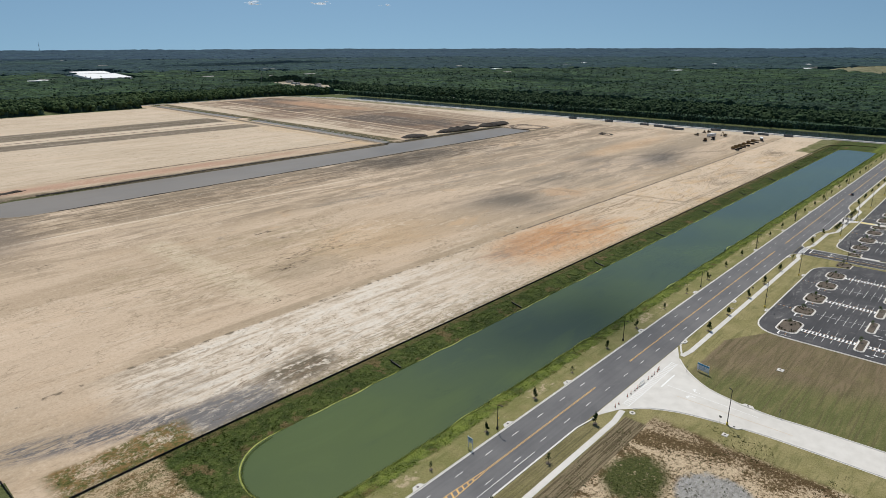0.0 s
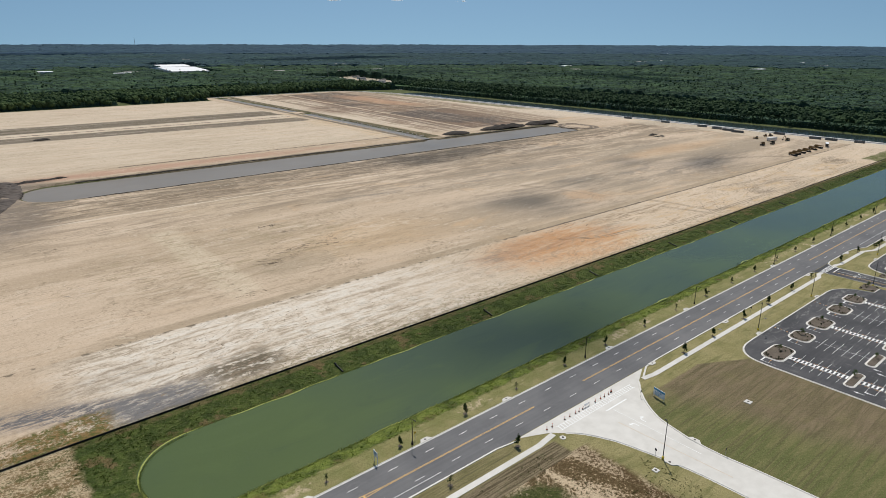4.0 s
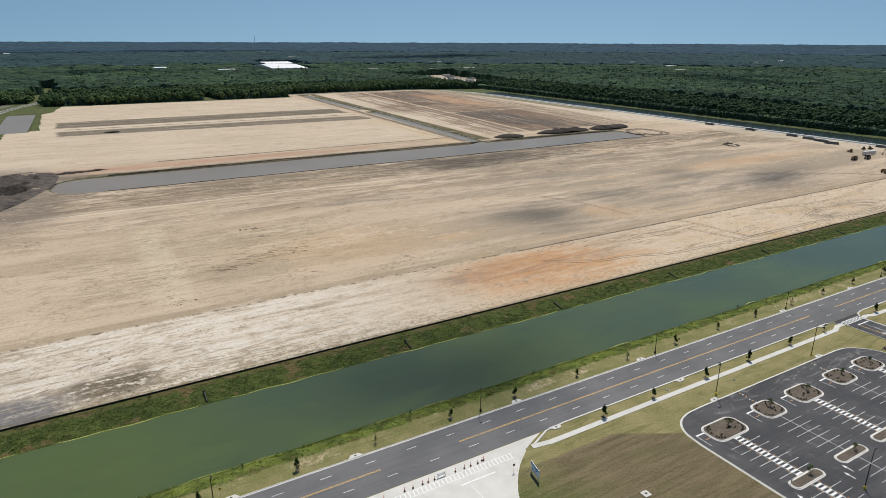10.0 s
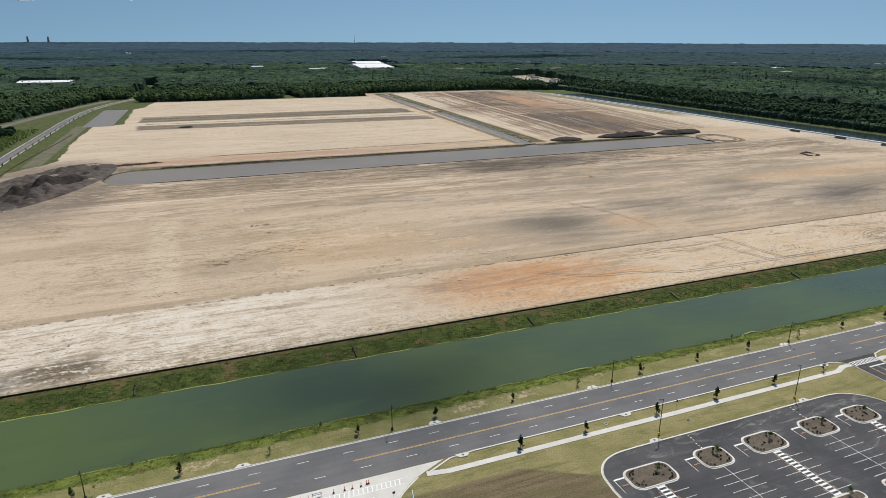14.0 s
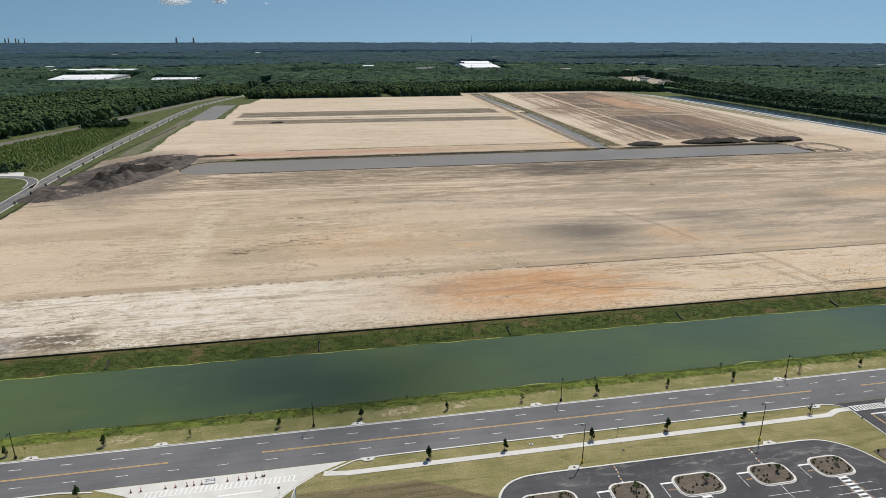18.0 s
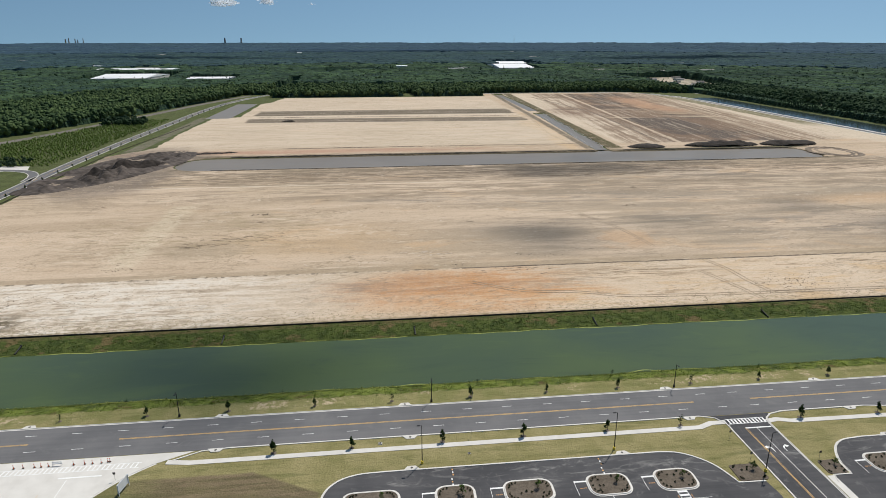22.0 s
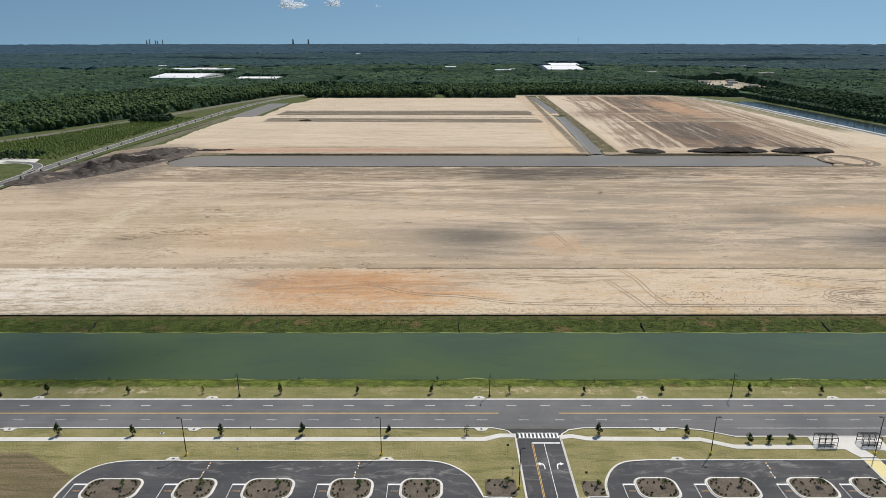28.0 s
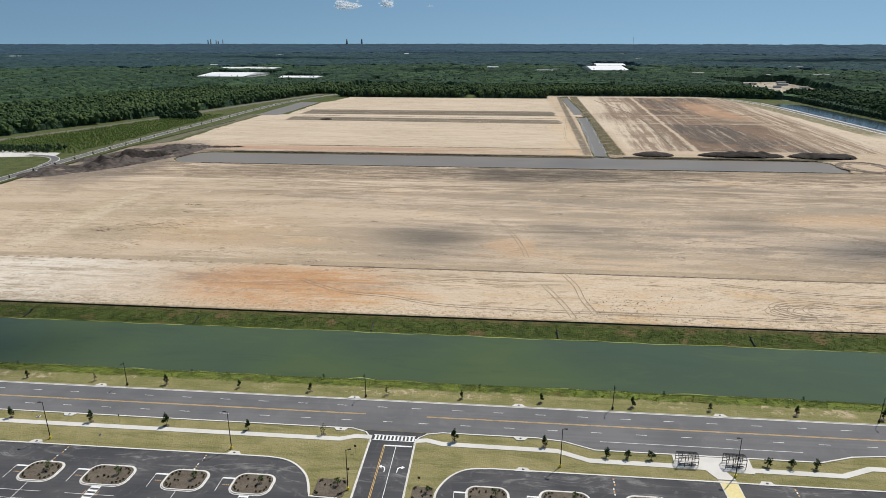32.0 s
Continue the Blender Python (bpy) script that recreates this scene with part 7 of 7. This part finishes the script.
tyre_track([(470, 545), (462, 640), (474, 760), (486, 860), (500, 868), (540, 866)])
tyre_track([(560, 570), (590, 720), (580, 900), (560, 1080)])
tyre_track([(690, 570), (720, 740), (800, 900)])
swirl = random.Random(12)
for cx, cy, count, first, last in ((518, 173, 5, 1.3, 5.0), (552, 170, 4, -2.0, 2.2), (684, 178, 8, -1.3, 1.7), (700, 184, 5, 1.2, 4.4)):
    for k in range(count):
        a = swirl.uniform(7, 22)
        ox, oy, skew = swirl.uniform(-8, 8), swirl.uniform(-3, 3), swirl.uniform(1.2, 2.0)
        t0, t1 = first + swirl.uniform(-0.5, 0.5), last + swirl.uniform(-0.7, 0.4)
        tyre_track([(cx + ox + a * skew * math.cos(t), cy + oy + a * 0.62 * math.sin(t)) for t in np.linspace(t0, t1, 8)], 2.1, 0.34)
tyre_track([(430, 163.4), (520, 161.5), (600, 162), (684, 164)])
tyre_track([(486, 200), (520, 192), (560, 190), (610, 196), (650, 204)])
OCTA_V = np.array(((1, 0, 0), (-1, 0, 0), (0, 1, 0), (0, -1, 0), (0, 0, 0.8), (0, 0, -0.8)))
OCTA_F = np.array(((0, 2, 4), (2, 1, 4), (1, 3, 4), (3, 0, 4)))


def clods(name, places, material, label):
    V, F = [], []
    r = np.random.RandomState(77)
    for i, (x, y, s) in enumerate(places):
        V.append(OCTA_V * r.uniform(0.5, 1.3, (6, 3)) * s + np.array((x, y, 0.08)))
        F.append(OCTA_F + 6 * i)
    tagged(new(name, mesh_data(name, np.concatenate(V).tolist(), np.concatenate(F).tolist(), material)), label, "earth clods", kind="stuff")


r = np.random.RandomState(5)
cl = [(r.uniform(70, 690), 154.6 + abs(r.normal()) * 4.5, r.uniform(0.08, 0.26)) for _ in range(1300)]
cl += [(r.uniform(92, 340), 155 + abs(r.normal()) * 7.0, r.uniform(0.05, 0.20)) for _ in range(800)]
cl += [(128 + r.normal() * 22, 190 + r.normal() * 5, r.uniform(0.10, 0.30)) for _ in range(160)]
cl += [(r.uniform(70, 690), 207.2 + r.normal() * 0.7, r.uniform(0.1, 0.3)) for _ in range(500)]
cl += [(446 + r.normal() * 11, 172 + r.normal() * 6, r.uniform(0.15, 0.35)) for _ in range(160)]
cl += [(188 + r.normal() * 3.5, 317 + r.normal() * 1.5, r.uniform(0.2, 0.6)) for _ in range(26)]
for cx, cy in ((134, 222), (332, 224), (346, 221), (296, 213)):
    cl += [(cx + r.normal() * 4, cy + r.normal() * 0.9, r.uniform(0.1, 0.35)) for _ in range(22)]
rub = [(float(channel_x(y)) + r.choice((-1, 1)) * r.uniform(4.2, 7.2), y, r.uniform(0.25, 0.9)) for y in r.uniform(545, 845, 420)]
clods("channel_rubble", rub, KERB, "pale rubble and riprap along the channel edges")
clods("earth_clods", cl, RIDGE_EARTH, "scattered dark clods of earth on graded soil")


# ---- low earth ridges left by the graders ----
def windrow(points, h, w, seed, earth=RIDGE_EARTH):
    line = spline(points, 1.6)
    r = np.random.RandomState(seed)
    bm = bmesh.new()
    rings = []
    for i, p in enumerate(line):
        q = line[min(i + 1, len(line) - 1)] - line[max(i - 1, 0)]
        s = Vector((-q.y, q.x, 0)).normalized()
        k = max(0.0, 0.5 + 0.9 * noise.noise(Vector((p.x * 0.05, p.y * 0.05, seed))) + r.normal(0, 0.18)) * h
        base = float(height(p.x, p.y)) + 0.06
        ring = []
        for u, v in ((-1.0, -0.1), (-0.35, 0.8), (0.3, 1.0), (1.0, -0.1)):
            ring.append(bm.verts.new(p + s * (u * w * r.uniform(0.7, 1.3)) + Vector((0, 0, base + max(v * k, -0.1)))))
        rings.append(ring)
    for a, b in zip(rings, rings[1:]):
        for j in range(3):
            bm.faces.new((a[j], b[j], b[j + 1], a[j + 1]))
    bmesh.ops.recalc_face_normals(bm, faces=bm.faces)
    tagged(part("earth_ridge", bm, earth), "low uneven ridge of graded brown earth", "earth ridge", "grading ridges")


windrow([(300, 207.4), (480, 207.3), (560, 207.5), (688, 208)], 0.3, 0.6, 3)
windrow([(170, 568), (300, 569), (470, 567)], 0.35, 0.9, 4)
windrow([(128, 525.5), (300, 526), (476, 525)], 0.5, 1.5, 5, SPOIL)
windrow([(505, 525), (600, 524.5), (684, 523.5)], 0.5, 1.5, 6, SPOIL)
windrow([(124, 463), (300, 463.4), (500, 464), (680, 466)], 0.35, 1.2, 7, SPOIL)
windrow([(560, 1120), (585, 860), (566, 585)], 0.4, 1.4, 8)
windrow([(100, 838), (300, 834), (470, 830)], 0.4, 1.5, 9)
windrow([(700, 372), (704, 384), (712, 386), (714, 376), (706, 370), (700, 374)], 1.5, 2.2, 10, SPOIL)
windrow([(706 + 20 * math.cos(t), 492 + 26 * math.sin(t)) for t in np.linspace(0, 6.28, 14)], 0.8, 3.2, 11)
windrow([(706 + 14 * math.cos(t), 492 + 19 * math.sin(t)) for t in np.linspace(0, 6.28, 12)], 0.4, 2.2, 12)


# ---- scrapes of blades and tracks on the pad ----
PALE_SCRAPE = plain("dry_pale_scrape", (0.56, 0.47, 0.37), (0.66, 0.57, 0.47), 0.4, 0.95)
DARK_SCRAPE = plain("damp_dark_scrape", (0.23, 0.18, 0.125), (0.36, 0.28, 0.20), 0.4, 0.95)


def scrapes(seed, clusters, material, spots=(), size=1.0):
    """Short shallow strokes in clusters, each cluster brushed one way."""
    r = np.random.RandomState(seed)
    V, F = [], []
    homes = list(spots)
    while len(homes) < clusters:
        x, y = r.uniform(60, 690), 156 + 290 * r.uniform(0, 1) ** 1.25
        if not 206 < y < 215 and (y > 206 or len(homes) % 3 == 0):
            homes.append((x, y))
    for cx, cy in homes:
        a = r.normal(0.0, 0.22) + (0.0 if r.uniform() < 0.7 else r.uniform(-1.0, 1.0))
        spread = r.uniform(3, 13)
        for _ in range(r.randint(5, 22)):
            x, y = cx + r.normal() * spread, cy + r.normal() * spread * 0.45
            if not (154.5 < y < 206.5 or 215 < y < 455):
                continue
            b = a + r.normal() * 0.12
            d, q = np.array((math.cos(b), math.sin(b))), np.array((-math.sin(b), math.cos(b)))
            l, w = size * (0.3 + 2.2 * r.uniform() ** 2), size * r.uniform(0.07, 0.26)
            bend = r.normal() * 0.25
            i = len(V)
            for t, k in ((-1, 0.15), (-0.45, 1.0), (0.4, 0.8), (1, 0.1)):
                p = np.array((x, y)) + d * l * t + q * bend * t * t
                for e in (-1, 1):
                    V.append((*(p + q * (w * k * e * r.uniform(0.6, 1.3))), 0.125))
            F += [(i, i + 2, i + 3, i + 1), (i + 2, i + 4, i + 5, i + 3), (i + 4, i + 6, i + 7, i + 5)]
    ob = piece("scrape_mark", mesh_data("scrape_mark", V, F, material), soil)
    ob["kind"] = "stuff"


scrapes(61, 80, DARK_SCRAPE, ((188, 262), (176, 268), (165, 256), (190, 300), (150, 232), (310, 300), (330, 296)))
scrapes(62, 70, PALE_SCRAPE)
DEEP_SCRAPE = plain("churned_damp_earth", (0.16, 0.12, 0.082), (0.30, 0.23, 0.16), 0.5, 0.95)
scrapes(64, 0, DEEP_SCRAPE, ((320, 205), (332, 203), (188, 262), (180, 268), (166, 256), (118, 163), (109, 162), (101, 166),
    (640, 166), (652, 170), (664, 163), (676, 172), (300, 441), (330, 436), (262, 446), (210, 441), (384, 428), (428, 420), (470, 432), (540, 428), (250, 392), (610, 398), (560, 372), (505, 352), (450, 366)), 1.5)

# ---- weeds on the bare lot and round the canal end ----
w = np.random.RandomState(91)
weeds = [(x, y, w.uniform(0.35, 0.95)) for x, y in zip(w.uniform(60, 168, 5200), w.uniform(14, 67.5, 5200)) if x < 165 - (67 - y) * -0.1 and noise.noise(Vector((x * 0.06, y * 0.06, 4.0))) > -0.05]
scatter("weeds", [tuft(40 + i, 0.55, 0.3, 9, WEED) for i in range(4)], weeds, "olive weeds scattered over bare earth", "weeds")
end = [(x, y, w.uniform(0.5, 1.2)) for x, y in zip(w.uniform(51, 72, 800), w.uniform(96, 152, 800)) if math.hypot(x - 79, y - 122) > 17.5]
scatter("bank_grass_west", [tuft(50 + i, 0.7, 0.22, 14, BANK_GRASS) for i in range(4)], end, "lush dark grass round the end of the canal", "grass")
corner = [(x, y, w.uniform(0.3, 0.8)) for x, y in zip(w.uniform(26, 66, 900), w.uniform(153.5, 165, 900)) if noise.noise(Vector((x * 0.1, y * 0.1, 6.0))) > -0.1]
scatter("weeds_corner", [tuft(60 + i, 0.6, 0.3, 10, WEED) for i in range(4)], corner, "olive weeds along the silt fence", "weeds")
